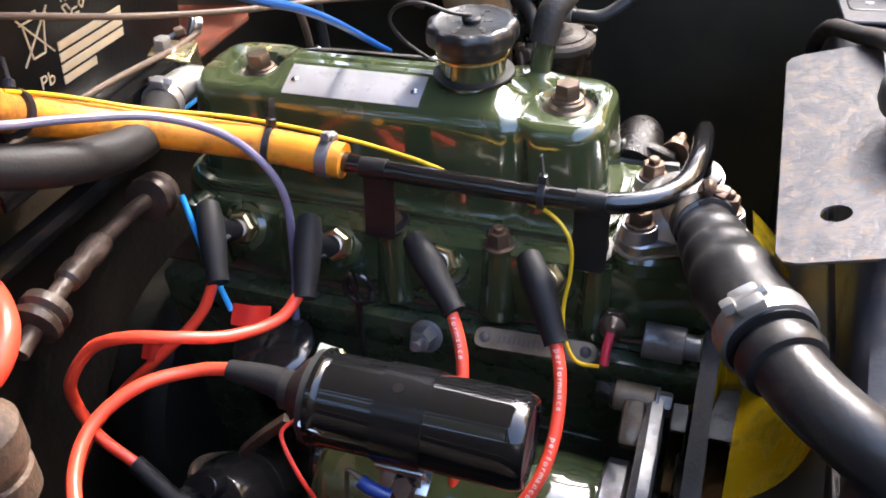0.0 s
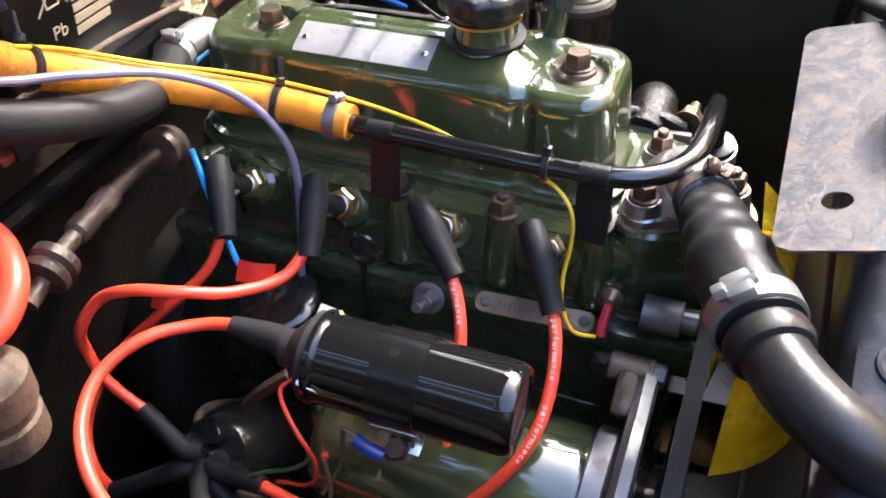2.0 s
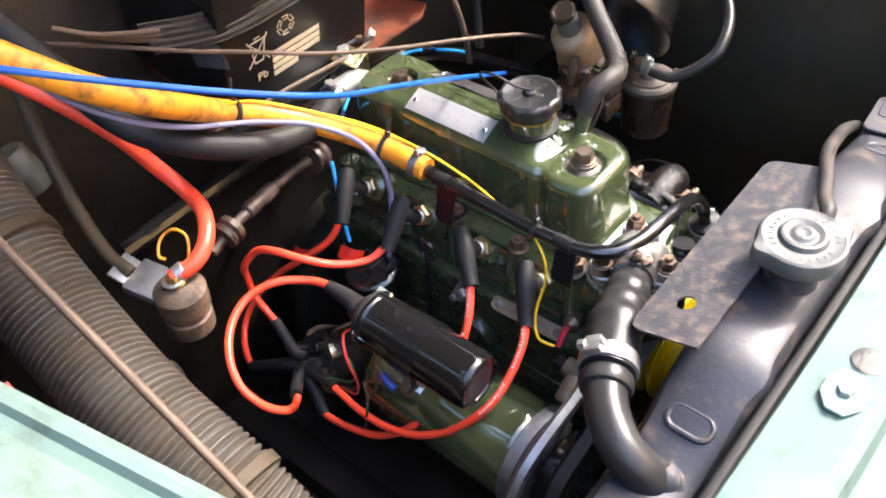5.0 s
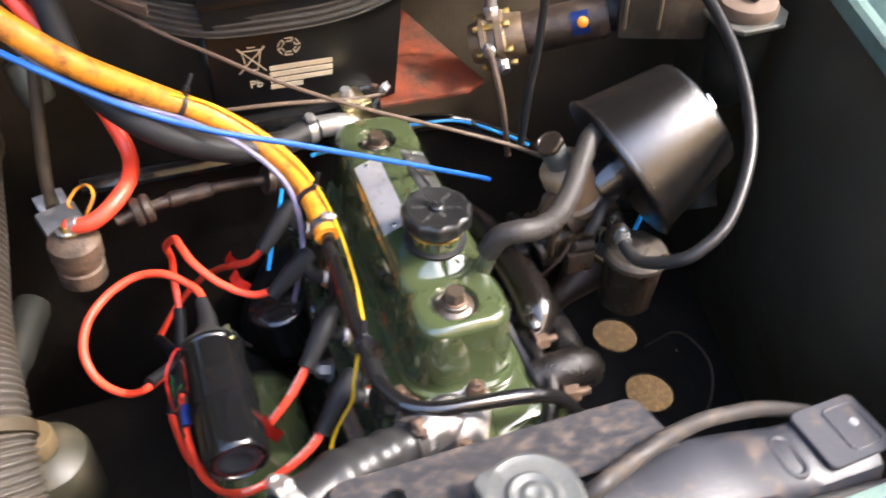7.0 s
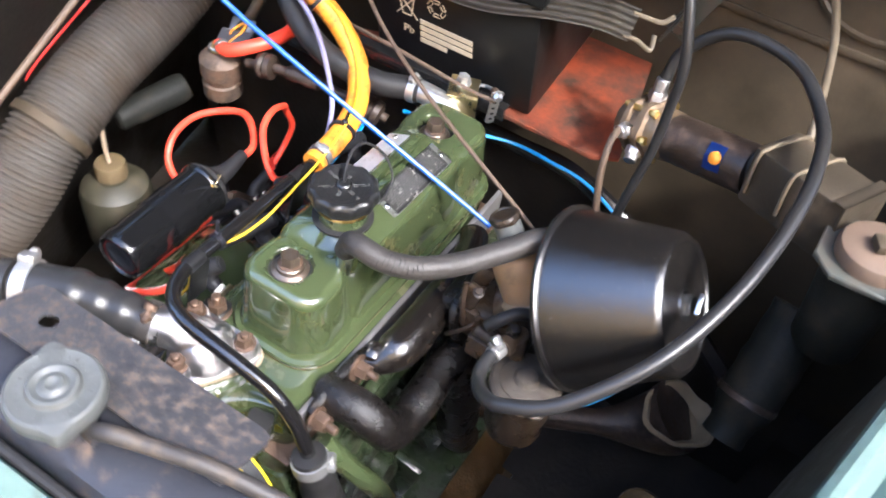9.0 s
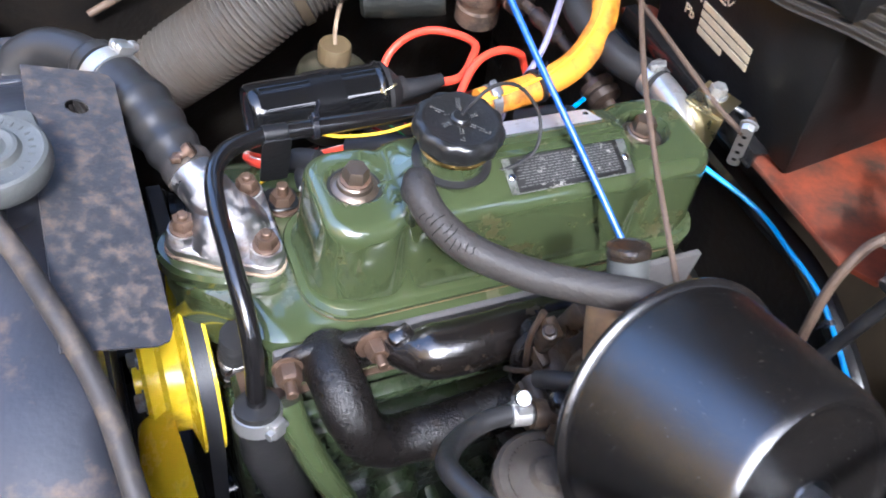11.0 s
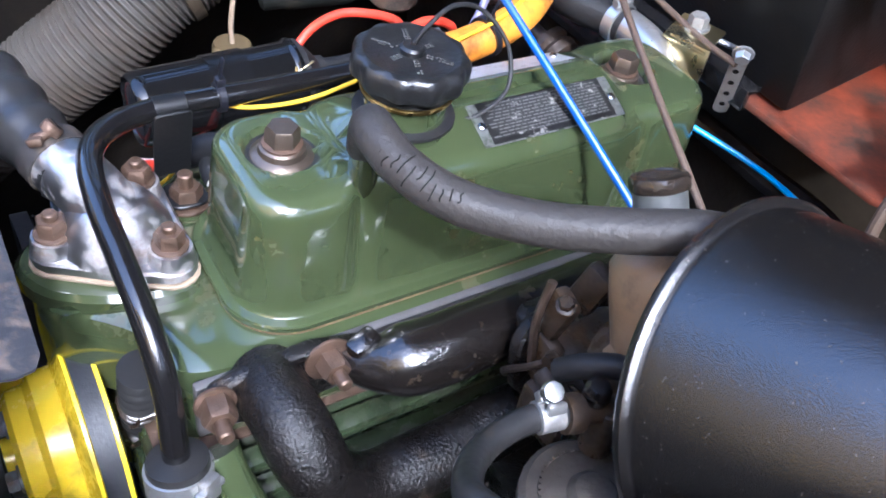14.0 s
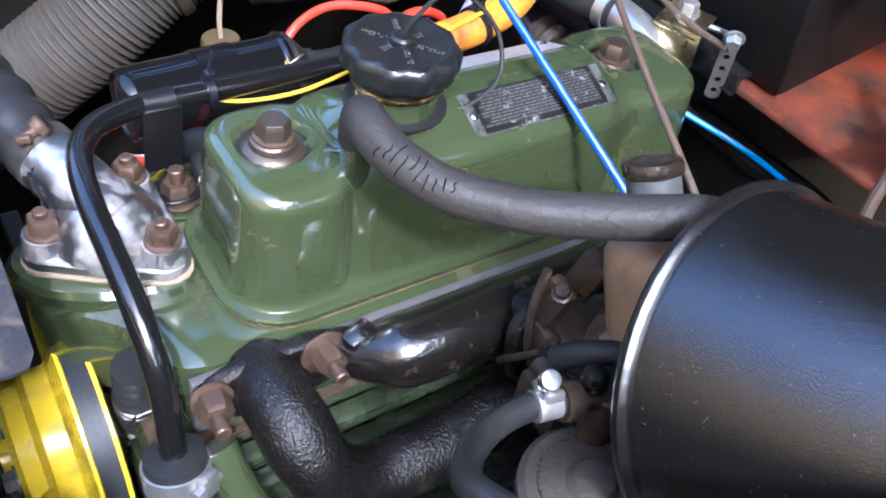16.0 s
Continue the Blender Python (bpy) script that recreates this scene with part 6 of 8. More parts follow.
def air_cleaner():
    ac = thing("air_cleaner", (0.0, 0.235, 0.06), "black enamelled pancake drum air cleaner with rolled rim", "air cleaner")
    c0, ax = V(-0.0033, 0.2160, 0.0777), V(-0.061, 1.0, 0.594).normalized()
    bm = bmesh.new()
    lathe(bm, [(0.0, -0.004), (0.060, -0.003), (0.0765, -0.002), (0.0795, -0.001), (0.0805, 0.0008), (0.0805, 0.0030), (0.0788, 0.0048), (0.0770, 0.0052)], c0, ax, 72)
    part("back_plate", bm, BLACK_DRUM, ac)
    bm = bmesh.new()
    lathe(bm, [(0.0766, 0.004), (0.0758, 0.012), (0.0590, 0.090), (0.0575, 0.0935), (0.0545, 0.0958), (0.0515, 0.0955), (0.0495, 0.0935), (0.0470, 0.0925), (0.022, 0.0930), (0.017, 0.0942), (0.0, 0.0945)], c0, ax, 72)
    part("drum", bm, BLACK_DRUM, ac)
    bm = bmesh.new()
    hexhead(bm, c0 + ax * 0.0945, ax, 0.0165, 0.007, 12)
    lathe(bm, [(0.013, 0), (0.013, 0.0015), (0.010, 0.0018)], c0 + ax * 0.0940, ax, 24)
    q = c0 + ax * 0.103
    box(bm, q + V(0.004, 0.002, 0.006), (0.018, 0.004, 0.009), 0.001, (10, 30, 10))
    part("wing_nut", bm, STEEL, ac, "bright plated centre nut")
    bm = bmesh.new()
    cyl(bm, c0 - ax * 0.030, c0, 0.028, seg=28)
    tube(bm, [(0.004, 0.172, 0.130), (-0.002, 0.186, 0.130), (-0.004, 0.205, 0.120)], 0.0085, 14, 5)
    part("inlet_neck", bm, BLACK_GLOSS, ac)
    # the drum hangs on a bracket from the carburettor
    bm = bmesh.new()
    box(bm, (0.006, 0.195, 0.050), (0.030, 0.030, 0.030), 0.005)
    part("mounting_bracket", bm, BLACK_GLOSS, ac)


def breather_hose():
    bh = thing("breather_hose", (0.06, 0.12, 0.11), "cracked grey-brown perished rubber breather hose", "hose")
    bm = bmesh.new()
    tube(bm, [(0.0885, 0.038, 0.098), (0.0925, 0.046, 0.116), (0.098, 0.060, 0.1235), (0.096, 0.078, 0.120), (0.086, 0.098, 0.116), (0.072, 0.114, 0.1145), (0.052, 0.133, 0.1165), (0.026, 0.154, 0.1225), (0.006, 0.172, 0.130), (-0.002, 0.186, 0.132)], 0.0098, 22, 10)
    part("hose", bm, OLD_HOSE, bh)
    bm = bmesh.new()
    rnd = random.Random(8)
    path = smooth_path([(0.098, 0.060, 0.123), (0.096, 0.078, 0.120), (0.086, 0.098, 0.116), (0.072, 0.114, 0.1145)], 12)
    for k in range(3, 30, 2):
        p = path[k]
        t = (path[k + 1] - path[k - 1]).normalized()
        n = (V(0.7, 0.2, 0.7) + V(rnd.uniform(-.4, .4), rnd.uniform(-.4, .4), rnd.uniform(-.2, .2)))
        n = (n - t * n.dot(t)).normalized()
        s = t.cross(n)
        w = rnd.uniform(0.5, 1.2)
        tube(bm, [p + (n * math.cos(a) + s * math.sin(a)) * 0.0098 + t * rnd.uniform(-.0007, .0007) for a in (-0.5 * w, -0.2 * w, 0.25 * w, 0.5 * w)], 0.00034, 5, 3)
    tagged(part("cracks", bm, CRACK, bh), kind="stuff")


def fuel_hose():
    fh = thing("fuel_hose", (0.0, 0.33, 0.17), "satin black rubber fuel hose in a wide loop", "hose")
    bm = bmesh.new()
    tube(bm, [(0.064, 0.186, 0.059), (0.084, 0.181, 0.059), (0.106, 0.184, 0.060), (0.128, 0.199, 0.075), (0.136, 0.218, 0.090), (0.122, 0.255, 0.108), (0.074, 0.298, 0.141), (0.011, 0.324, 0.169), (-0.055, 0.336, 0.193), (-0.122, 0.336, 0.211), (-0.187, 0.323, 0.214), (-0.237, 0.283, 0.225), (-0.259, 0.222, 0.219), (-0.262, 0.182, 0.180), (-0.252, 0.175, 0.138)], 0.0060, 14, 9)
    part("hose", bm, RUBBER_GLOSS, fh)
    # flat plated clip with its slotted screw standing on top
    c, ax = V(0.0745, 0.1830, 0.0595), V(1, -0.2, 0).normalized()
    bm = bmesh.new()
    lathe(bm, [(0.0062, -0.0056), (0.0072, -0.0054), (0.0072, 0.0054), (0.0062, 0.0056)], c, ax, 32)
    clip = part("clip_band", bm, ZINC_PALE, fh, "pale plated hose clip")
    for y, z, size, tilt in ((-0.004, 0.0092, (0.0095, 0.0050, 0.0062), -25), (0.003, 0.0085, (0.0090, 0.0030, 0.0050), 20)):
        bm = bmesh.new()
        box(bm, c + V(0, y, z), size, 0.0010, (tilt, 0, -11))
        part("clip_ear", bm, ZINC_PALE, clip)
    n = V(0.15, 0.45, 0.88).normalized()
    bm = bmesh.new()
    cyl(bm, c + V(0, -0.006, 0.006), c + V(0, -0.006, 0.006) + n * 0.010, 0.0018, seg=10)
    lathe(bm, [(0.0, 0.0), (0.0046, 0.0), (0.0049, 0.0008), (0.0049, 0.0036), (0.0042, 0.0046), (0.0, 0.0048)], c + V(0, -0.003, 0.0118), n, 24)
    part("clip_screw", bm, STEEL, clip, "bright slotted screw")


manifolds()
carburettor()
air_cleaner()
breather_hose()
fuel_hose()


# ---- front: radiator and its plate ----
def tank_z(y):
    """Height of the header tank's top along its length."""
    d = abs(y + 0.005)
    return 0.079 - (0.046 if y < 0 else 0.024) * smoothstep(0.105, 0.215, d)


def radiator():
    rd = thing("radiator", (0.32, -0.005, -0.42), "worn black painted radiator with a stepped header tank", "radiator")
    bm = bmesh.new()
    prof = [(0.287, -0.060), (0.287, -0.020), (0.288, -0.010), (0.293, -0.003), (0.302, 0.0), (0.338, 0.0), (0.346, -0.004), (0.349, -0.011), (0.3505, -0.018), (0.3505, -0.060)]
    ys = steps(-0.255, 0.255, 60)
    def f(y, k):
        x, dz = prof[k]
        dent = 0.003 * noise.noise(V(x * 30, y * 18, 3))
        wave = 0.006 * math.exp(-((y - 0.075) / 0.012) ** 2) + 0.005 * math.exp(-((y + 0.125) / 0.012) ** 2)
        return V(x + (wave if k > 5 else 0) + dent * 0.4, y, tank_z(y) + dz + (dent if 3 <= k <= 6 else 0))
    rows = [[bm.verts.new(f(y, k)) for k in range(len(prof))] for y in ys]
    for a, b in zip(rows, rows[1:]):
        for k in range(len(prof) - 1):
            bm.faces.new((a[k], a[k + 1], b[k + 1], b[k]))
    bm.faces.new(rows[0])
    bm.faces.new(rows[-1][::-1])
    part("header_tank", bm, TANK, rd)
    for y in (-0.172, -0.212, 0.186):
        bm = bmesh.new()
        m = pose(0.320, y, tank_z(y) - 0.0010, 22 if y < 0 else -12, 0, 0)
        rim = [m @ V(p[0], p[1], 0) for p in rounded(0.034, 0.018, 0.0088, 6)]
        tube(bm, rim + rim[:2], 0.0026, 8, 2)
        part("pressed_slot", bm, TANK, rd)
    bm = bmesh.new()
    lathe(bm, [(0.021, 0), (0.019, 0.004), (0.0185, 0.018), (0.024, 0.022), (0.024, 0.026), (0.0, 0.026)], (0.322, -0.027, 0.078), (0, 0, 1), 36)
    cyl(bm, (0.324, -0.012, 0.094), (0.326, 0.010, 0.096), 0.0052)
    part("filler_neck", bm, TANK, rd)
    # seam strip, side frames and core
    bm = bmesh.new()
    box(bm, (0.319, -0.2585, -0.20), (0.062, 0.004, 0.46), 0.001)
    box(bm, (0.319, 0.2585, -0.20), (0.062, 0.004, 0.46), 0.001)
    box(bm, (0.319, 0.0, 0.012), (0.070, 0.50, 0.006), 0.001)
    part("frame", bm, TANK, rd)
    bm = bmesh.new()
    box(bm, (0.319, 0, -0.20), (0.044, 0.50, 0.43), 0)
    part("core", bm, CORE, rd)
    bm = bmesh.new()
    for k in range(125):
        y = -0.248 + 0.004 * k
        box(bm, (0.2955, y, -0.205), (0.004, 0.0012, 0.42), 0)
        box(bm, (0.3425, y, -0.205), (0.004, 0.0012, 0.42), 0)
    fins = part("fin_pack", bm, CORE, rd)
    tagged(fins, "close-set grey core fins", kind="stuff")
    bm = bmesh.new()
    tube(bm, [(0.318, -0.209, 0.028), (0.326, -0.209, 0.024), (0.333, -0.209, 0.010)], 0.0155, 22, 5)
    part("inlet_stub", bm, TANK, rd)
    # embossed pad at the near-side end
    bm = bmesh.new()
    m = pose(0.3135, 0.2405, 0.0545, -3, 0, 4)
    slab(bm, rounded(0.052, 0.064, 0.007, 5), 0.0035, m, 0.0016)
    pad = part("end_pad", bm, TANK, rd)
    bm = bmesh.new()
    rim = [m @ V(p[0], p[1] + 0.010, 0.0033) for p in rounded(0.037, 0.030, 0.005, 5)]
    tube(bm, rim + rim[:2], 0.0013, 8, 2)
    part("embossed_rim", bm, TANK, pad)
    bm = bmesh.new()
    lathe(bm, [(0.0036, 0), (0.0036, 0.0007), (0.0026, 0.0009), (0.0, 0.0004)], m @ V(-0.002, 0.014, 0.0034), (0, 0.05, 1), 20)
    part("pad_hole", bm, STEEL_DULL, pad)
    pl = thing("radiator_cowl_plate", (0.272, -0.026, 0.078), "scuffed grey steel plate with rust freckles and one hole", "plate")
    m = Matrix.Translation((0.2475, -0.026, 0.0745)) @ Matrix.Rotation(radians(-16), 4, "Y")
    bm = bmesh.new()
    # outline in metres from the plate's rear edge, with a round hole
    w0, w1, hx, hy, hr = 0.115, -0.115, 0.0275, -0.0755, 0.0075
    out = [(0.0, 0.111), (0.003, 0.118), (0.010, 0.121), (0.058, 0.121), (0.058, -0.115), (0.010, -0.115), (0.003, -0.112), (0.0, -0.105)]
    n = 32
    ring = [(hx + hr * math.cos(k * math.tau / n), hy + hr * math.sin(k * math.tau / n)) for k in range(n)]
    sq = 0.016
    sqr = []
    for k in range(n):
        c, s = math.cos(k * math.tau / n), math.sin(k * math.tau / n)
        d = sq / max(abs(c), abs(s))
        sqr.append((hx + d * c, hy + d * s))
    for z, flip in ((0.0, -1), (0.0016, 1)):
        vi = [bm.verts.new(m @ V(*p, z)) for p in ring]
        vs = [bm.verts.new(m @ V(*p, z)) for p in sqr]
        for k in range(n):
            bm.faces.new((vi[k], vs[k], vs[(k + 1) % n], vi[(k + 1) % n])[::flip])
        for poly in ([(0.0, hy + sq), (0.0, 0.111), (0.003, 0.118), (0.010, 0.121), (0.058, 0.121), (0.058, hy + sq)], [(0.0, hy - sq), (0.0, hy + sq), (hx - sq, hy + sq), (hx - sq, hy - sq)], [(hx + sq, hy - sq), (hx + sq, hy + sq), (0.058, hy + sq), (0.058, hy - sq)], [(0.058, hy - sq), (0.058, -0.115), (0.010, -0.115), (0.003, -0.112), (0.0, -0.105), (0.0, hy - sq)]):
            bm.faces.new([bm.verts.new(m @ V(*p, z)) for p in poly][::flip])
        if flip < 0:
            low, low_i = [bm.verts.new(m @ V(*p, z)) for p in out], vi
        else:
            high = [bm.verts.new(m @ V(*p, z)) for p in out]
            for a, b, cc, dd in zip(low, low[1:] + low[:1], high[1:] + high[:1], high):
                bm.faces.new((a, b, cc, dd))
            for k in range(n):
                bm.faces.new((low_i[k], low_i[(k + 1) % n], vi[(k + 1) % n], vi[k]))
    bmesh.ops.remove_doubles(bm, verts=bm.verts, dist=1e-5)
    part("sheet", bm, PLATE, pl)
    rc = thing("pressure_cap", (0.3225, -0.027, 0.104), "weathered grey alloy radiator pressure cap with two ears", "radiator cap")
    bm = bmesh.new()
    def ear(t, r, h):
        return 0.20 * max(0, math.cos(2 * (t - 0.9))) ** 10 if r > 0.028 and h < 0.018 else 0
    lathe(bm, [(0.0, 0.0), (0.026, 0.0), (0.0315, 0.002), (0.0330, 0.006), (0.0330, 0.014), (0.0315, 0.017), (0.0295, 0.018), (0.0285, 0.0175), (0.0185, 0.0175), (0.0175, 0.019), (0.0165, 0.021), (0.0145, 0.0215), (0.0125, 0.0205), (0.0105, 0.0195), (0.0085, 0.0200), (0.0070, 0.0215), (0.0050, 0.0218), (0.0030, 0.0205), (0.0, 0.0202)], (0.3225, -0.027, 0.105), (0, 0, 1), 96, ear)
    part("cap", bm, CAP_ALU, rc)
    bm = bmesh.new()
    rnd = random.Random(4)
    for k in range(24):
        t = radians(20 + 14.2 * k)
        box(bm, (0.3225 + 0.0235 * math.cos(t), -0.027 + 0.0235 * math.sin(t), 0.1227), (0.0035, 0.0012, 0.0006), 0, (0, 0, math.degrees(t)))
    part("raised_bars", bm, CAP_ALU, rc)
    ov = thing("overflow_pipe", (0.29, 0.12, 0.08), "bent dark steel overflow pipe across the header tank", "pipe")
    bm = bmesh.new()
    tube(bm, [(0.325, 0.004, 0.1005), (0.3235, 0.020, 0.112), (0.314, 0.041, 0.106), (0.302, 0.076, 0.101), (0.293, 0.102, 0.092), (0.286, 0.130, 0.083), (0.282, 0.162, 0.072), (0.279, 0.191, 0.060), (0.278, 0.225, 0.042), (0.277, 0.262, 0.015), (0.276, 0.285, -0.04), (0.276, 0.285, -0.2)], 0.0062, 14, 8)
    part("pipe", bm, PIPE_DARK, ov)


radiator()


# ---- pipes, hoses and cables over the engine ----
def run(name, label, category, pts, r, material, part_name, seg=10, sub=8, group=""):
    ob = thing(name, V(*pts[len(pts) // 2]), label, category, group)
    bm = bmesh.new()
    tube(bm, pts, r, seg, sub)
    part(part_name, bm, material, ob)
    return ob


def cable_tie(at, axis, r, tail, label="black nylon cable tie round the bundle"):
    tie = thing("cable_tie", V(*at), label, "cable tie", "black cable ties")
    ax = V(*axis).normalized()
    bm = bmesh.new()
    lathe(bm, [(r, -0.0022), (r + 0.0013, -0.0020), (r + 0.0013, 0.0020), (r, 0.0022)], at, ax, 28)
    d = V(*tail)
    d = (d - ax * d.dot(ax)).normalized()
    p = V(*at) + d * (r + 0.002)
    q = frame_of(d)
    bh = bmesh.new()
    box(bh, (0, 0, 0.0015), (0.0055, 0.0055, 0.0055), 0.001)
    box(bh, (0.0005, 0, 0.009), (0.0012, 0.0042, 0.016), 0.0004, (0, 8, 0))
    bmesh.ops.transform(bh, matrix=Matrix.Translation(p) @ q, verts=bh.verts)
    part("loop", bm, TIE, tie)
    part("head", bh, TIE, tie)


def pipework():
    hp = run("heater_pipe", "glossy black steel heater pipe bent across the engine", "pipe",
             [(-0.018, -0.0765, 0.0575), (0.028, -0.0785, 0.0565), (0.076, -0.0795, 0.0553), (0.120, -0.0800, 0.0550), (0.157, -0.0790, 0.0550), (0.184, -0.068, 0.0560), (0.198, -0.047, 0.0565), (0.2025, -0.014, 0.0555), (0.2025, 0.020, 0.0490), (0.2015, 0.052, 0.0360), (0.2015, 0.074, 0.0130), (0.2035, 0.088, -0.018), (0.2040, 0.093, -0.040)], 0.0066, BLACK_PIPE, "pipe", 20, 10)
    for x, y0 in ((0.008, -0.064), (0.1475, -0.0585)):
        bm = bmesh.new()
        lathe(bm, [(0.0060, -0.009), (0.0071, -0.0088), (0.0071, 0.0088), (0.0060, 0.009)], (x, -0.0784 - 0.0012 * (x > 0.1), 0.0568 - 0.0018 * (x > 0.1)), (1, 0, 0), 20)
        slab(bm, rounded(0.022, 0.052, 0.003, 3), 0.0022, pose(x, -0.0765, 0.030, 78, 0, 0))
        slab(bm, rounded(0.024, 0.026, 0.008, 4), 0.0022, pose(x, y0 - 0.002, 0.0045, 4, 0, 0))
        part("support_bracket", bm, TAPE, hp, "black taped strap bracket")
    lh = thing("lower_heater_hose", (0.215, 0.12, -0.15), "shiny black rubber hose clipped to the heater pipe", "hose")
    bm = bmesh.new()
    tube(bm, [(0.2036, 0.090, -0.024), (0.2030, 0.0945, -0.045), (0.197, 0.098, -0.085), (0.188, 0.099, -0.125), (0.174, 0.102, -0.190), (0.156, 0.105, -0.260), (0.13, 0.10, -0.36)], 0.0150, 24, 8, lambda u, s: 1 + 0.16 * smoothstep(0.02, 0.05, s))
    lathe(bm, [(0.0068, -0.002), (0.0148, 0.0), (0.0152, 0.004), (0.0150, 0.010)], (0.2036, 0.0895, -0.021), (0.02, 0.22, -0.95), 28)
    part("hose", bm, RUBBER_GLOSS, lh)
    clamp(lh, (0.2039, 0.0918, -0.0315), (0.05, 0.25, -0.95), 0.0154, 0.012, ZINC_PALE, (-0.5, 0.85, 0.0))
    yh = thing("yellow_heater_hose", (-0.12, -0.15, 0.10), "grubby bright yellow rubber hose joining the heater pipe", "hose")
    bm = bmesh.new()
    tube(bm, [(-0.180, -0.395, 0.335), (-0.165, -0.350, 0.290), (-0.149, -0.305, 0.240), (-0.142, -0.262, 0.200), (-0.148, -0.222, 0.166), (-0.157, -0.187, 0.136), (-0.157, -0.152, 0.112), (-0.140, -0.117, 0.090), (-0.106, -0.091, 0.073), (-0.062, -0.079, 0.064), (-0.014, -0.0768, 0.0580)], 0.0118, 22, 9)
    part("hose", bm, YELLOW_HOSE, yh)
    clamp(yh, (-0.026, -0.0772, 0.0592), (0.95, 0.05, -0.12), 0.0119, 0.0085, STEEL_DULL, (0.3, 0.4, 1))
    cable_tie((-0.157, -0.180, 0.131), (-0.05, 0.75, -0.55), 0.0128, (-0.3, 0.3, 1))
    cable_tie((-0.066, -0.080, 0.0645), (0.95, 0.2, -0.2), 0.0128, (0.2, 0.3, 1))
    cable_tie((0.118, -0.080, 0.0550), (1, 0, 0), 0.0076, (0.1, 0.1, 1))
    hh = run("black_heater_hose", "dull black rubber heater hose to the alloy elbow", "hose",
             [(-0.42, -0.325, 0.33), (-0.33, -0.300, 0.265), (-0.262, -0.280, 0.205), (-0.205, -0.264, 0.155), (-0.165, -0.235, 0.130), (-0.140, -0.190, 0.105), (-0.132, -0.140, 0.087), (-0.143, -0.092, 0.077), (-0.158, -0.066, 0.074), (-0.163, -0.050, 0.074)], 0.0130, RUBBER, "hose", 20)
    clamp(hh, (-0.1615, -0.057, 0.074), (-0.15, 1, 0), 0.0132, 0.009, ZINC_PALE, (0.1, -0.1, 1))
    el = thing("heater_valve", (-0.165, -0.02, 0.03), "bright alloy heater outlet on the rear of the head", "valve")
    bm = bmesh.new()
    tube(bm, [(-0.163, -0.062, 0.074), (-0.1635, -0.040, 0.0745), (-0.163, -0.020, 0.072), (-0.160, -0.004, 0.060), (-0.157, 0.004, 0.040), (-0.156, 0.006, 0.0)], 0.0118, 24, 7)
    lathe(bm, [(0.020, 0), (0.020, 0.008), (0.014, 0.012)], (-0.156, 0.006, -0.003), (0, 0, 1), 28)
    part("elbow", bm, ZINC_PALE, el)
    bm = bmesh.new()
    box(bm, (-0.182, -0.008, 0.089), (0.030, 0.032, 0.0025), 0.0008, (0, 12, 20))
    box(bm, (-0.172, -0.001, 0.074), (0.003, 0.030, 0.030), 0.0008, (0, 0, 20))
    part("bracket", bm, ZINC_YELLOW, el, "yellow passivated bracket")
    bolt(el, (-0.187, -0.012, 0.0905), (0.1, 0, 1), 0.012, 0.008, ZINC_PALE, washer=0.009)
    top, low = V(-0.187, 0.029, 0.100), V(-0.212, 0.015, 0.036)
    u = (low - top).normalized()
    n = V(0.75, 0.62, 0.05)
    n = (n - u * n.dot(u)).normalized()
    strap_m = Matrix.Translation((top + low) / 2) @ Matrix((n.cross(u), u, n)).transposed().to_4x4()
    length = (low - top).length
    bm = bmesh.new()
    slab(bm, rounded(0.0105, length, 0.005, 5), 0.0018, strap_m)
    lever = part("lever_strap", bm, ZINC_PALE, el, "perforated plated lever strap")
    for k in range(4):
        bm = bmesh.new()
        lathe(bm, [(0.0021, -0.0003), (0.0021, 0.0021), (0.0, 0.0021)], strap_m @ V(0, -0.012 + 0.012 * k, 0), n, 12)
        part("strap_hole", bm, CRACK, lever)
    bolt(el, top + n * 0.0018 + u * 0.004, n, 0.009, 0.005, ZINC_PALE, washer=0.007)
    bolt(el, (-0.199, 0.020, 0.089), (0.7, 0.7, 0.1), 0.008, 0.007, RUST)
    bm = bmesh.new()
    tube(bm, [(-0.199, 0.020, 0.089), (-0.206, 0.006, 0.084), (-0.196, -0.006, 0.086)], 0.0022, 8, 4)
    part("link_rod", bm, STEEL_DULL, el)
    run("copper_pipe", "thin brown capillary pipe crossing to the bulkhead", "pipe",
        [(-0.200, -0.215, 0.094), (-0.188, -0.185, 0.098), (-0.178, -0.095, 0.101), (-0.181, -0.005, 0.090), (-0.184, 0.030, 0.088)], 0.0023, BROWN_CABLE, "pipe")
    run("choke_cable", "glossy bright blue choke cable over the rocker cover", "cable",
        [(-0.190, -0.450, 0.335), (-0.125, -0.400, 0.324), (-0.073, -0.355, 0.306), (-0.046, -0.307, 0.280), (-0.020, -0.259, 0.255), (-0.003, -0.210, 0.229), (-0.006, -0.158, 0.198), (-0.013, -0.100, 0.169), (-0.024, -0.041, 0.136), (-0.038, 0.018, 0.101), (-0.052, 0.078, 0.065), (-0.057, 0.103, 0.050)], 0.0025, BLUE, "cable")
    run("throttle_cable", "thin brown braided throttle cable beside the blue one", "cable",
        [(-0.330, -0.330, 0.225), (-0.262, -0.250, 0.205), (-0.200, -0.180, 0.182), (-0.176, -0.147, 0.172), (-0.138, -0.086, 0.150), (-0.106, -0.019, 0.130), (-0.078, 0.054, 0.111), (-0.058, 0.125, 0.087), (-0.052, 0.170, 0.062)], 0.0021, BROWN_CABLE, "cable")
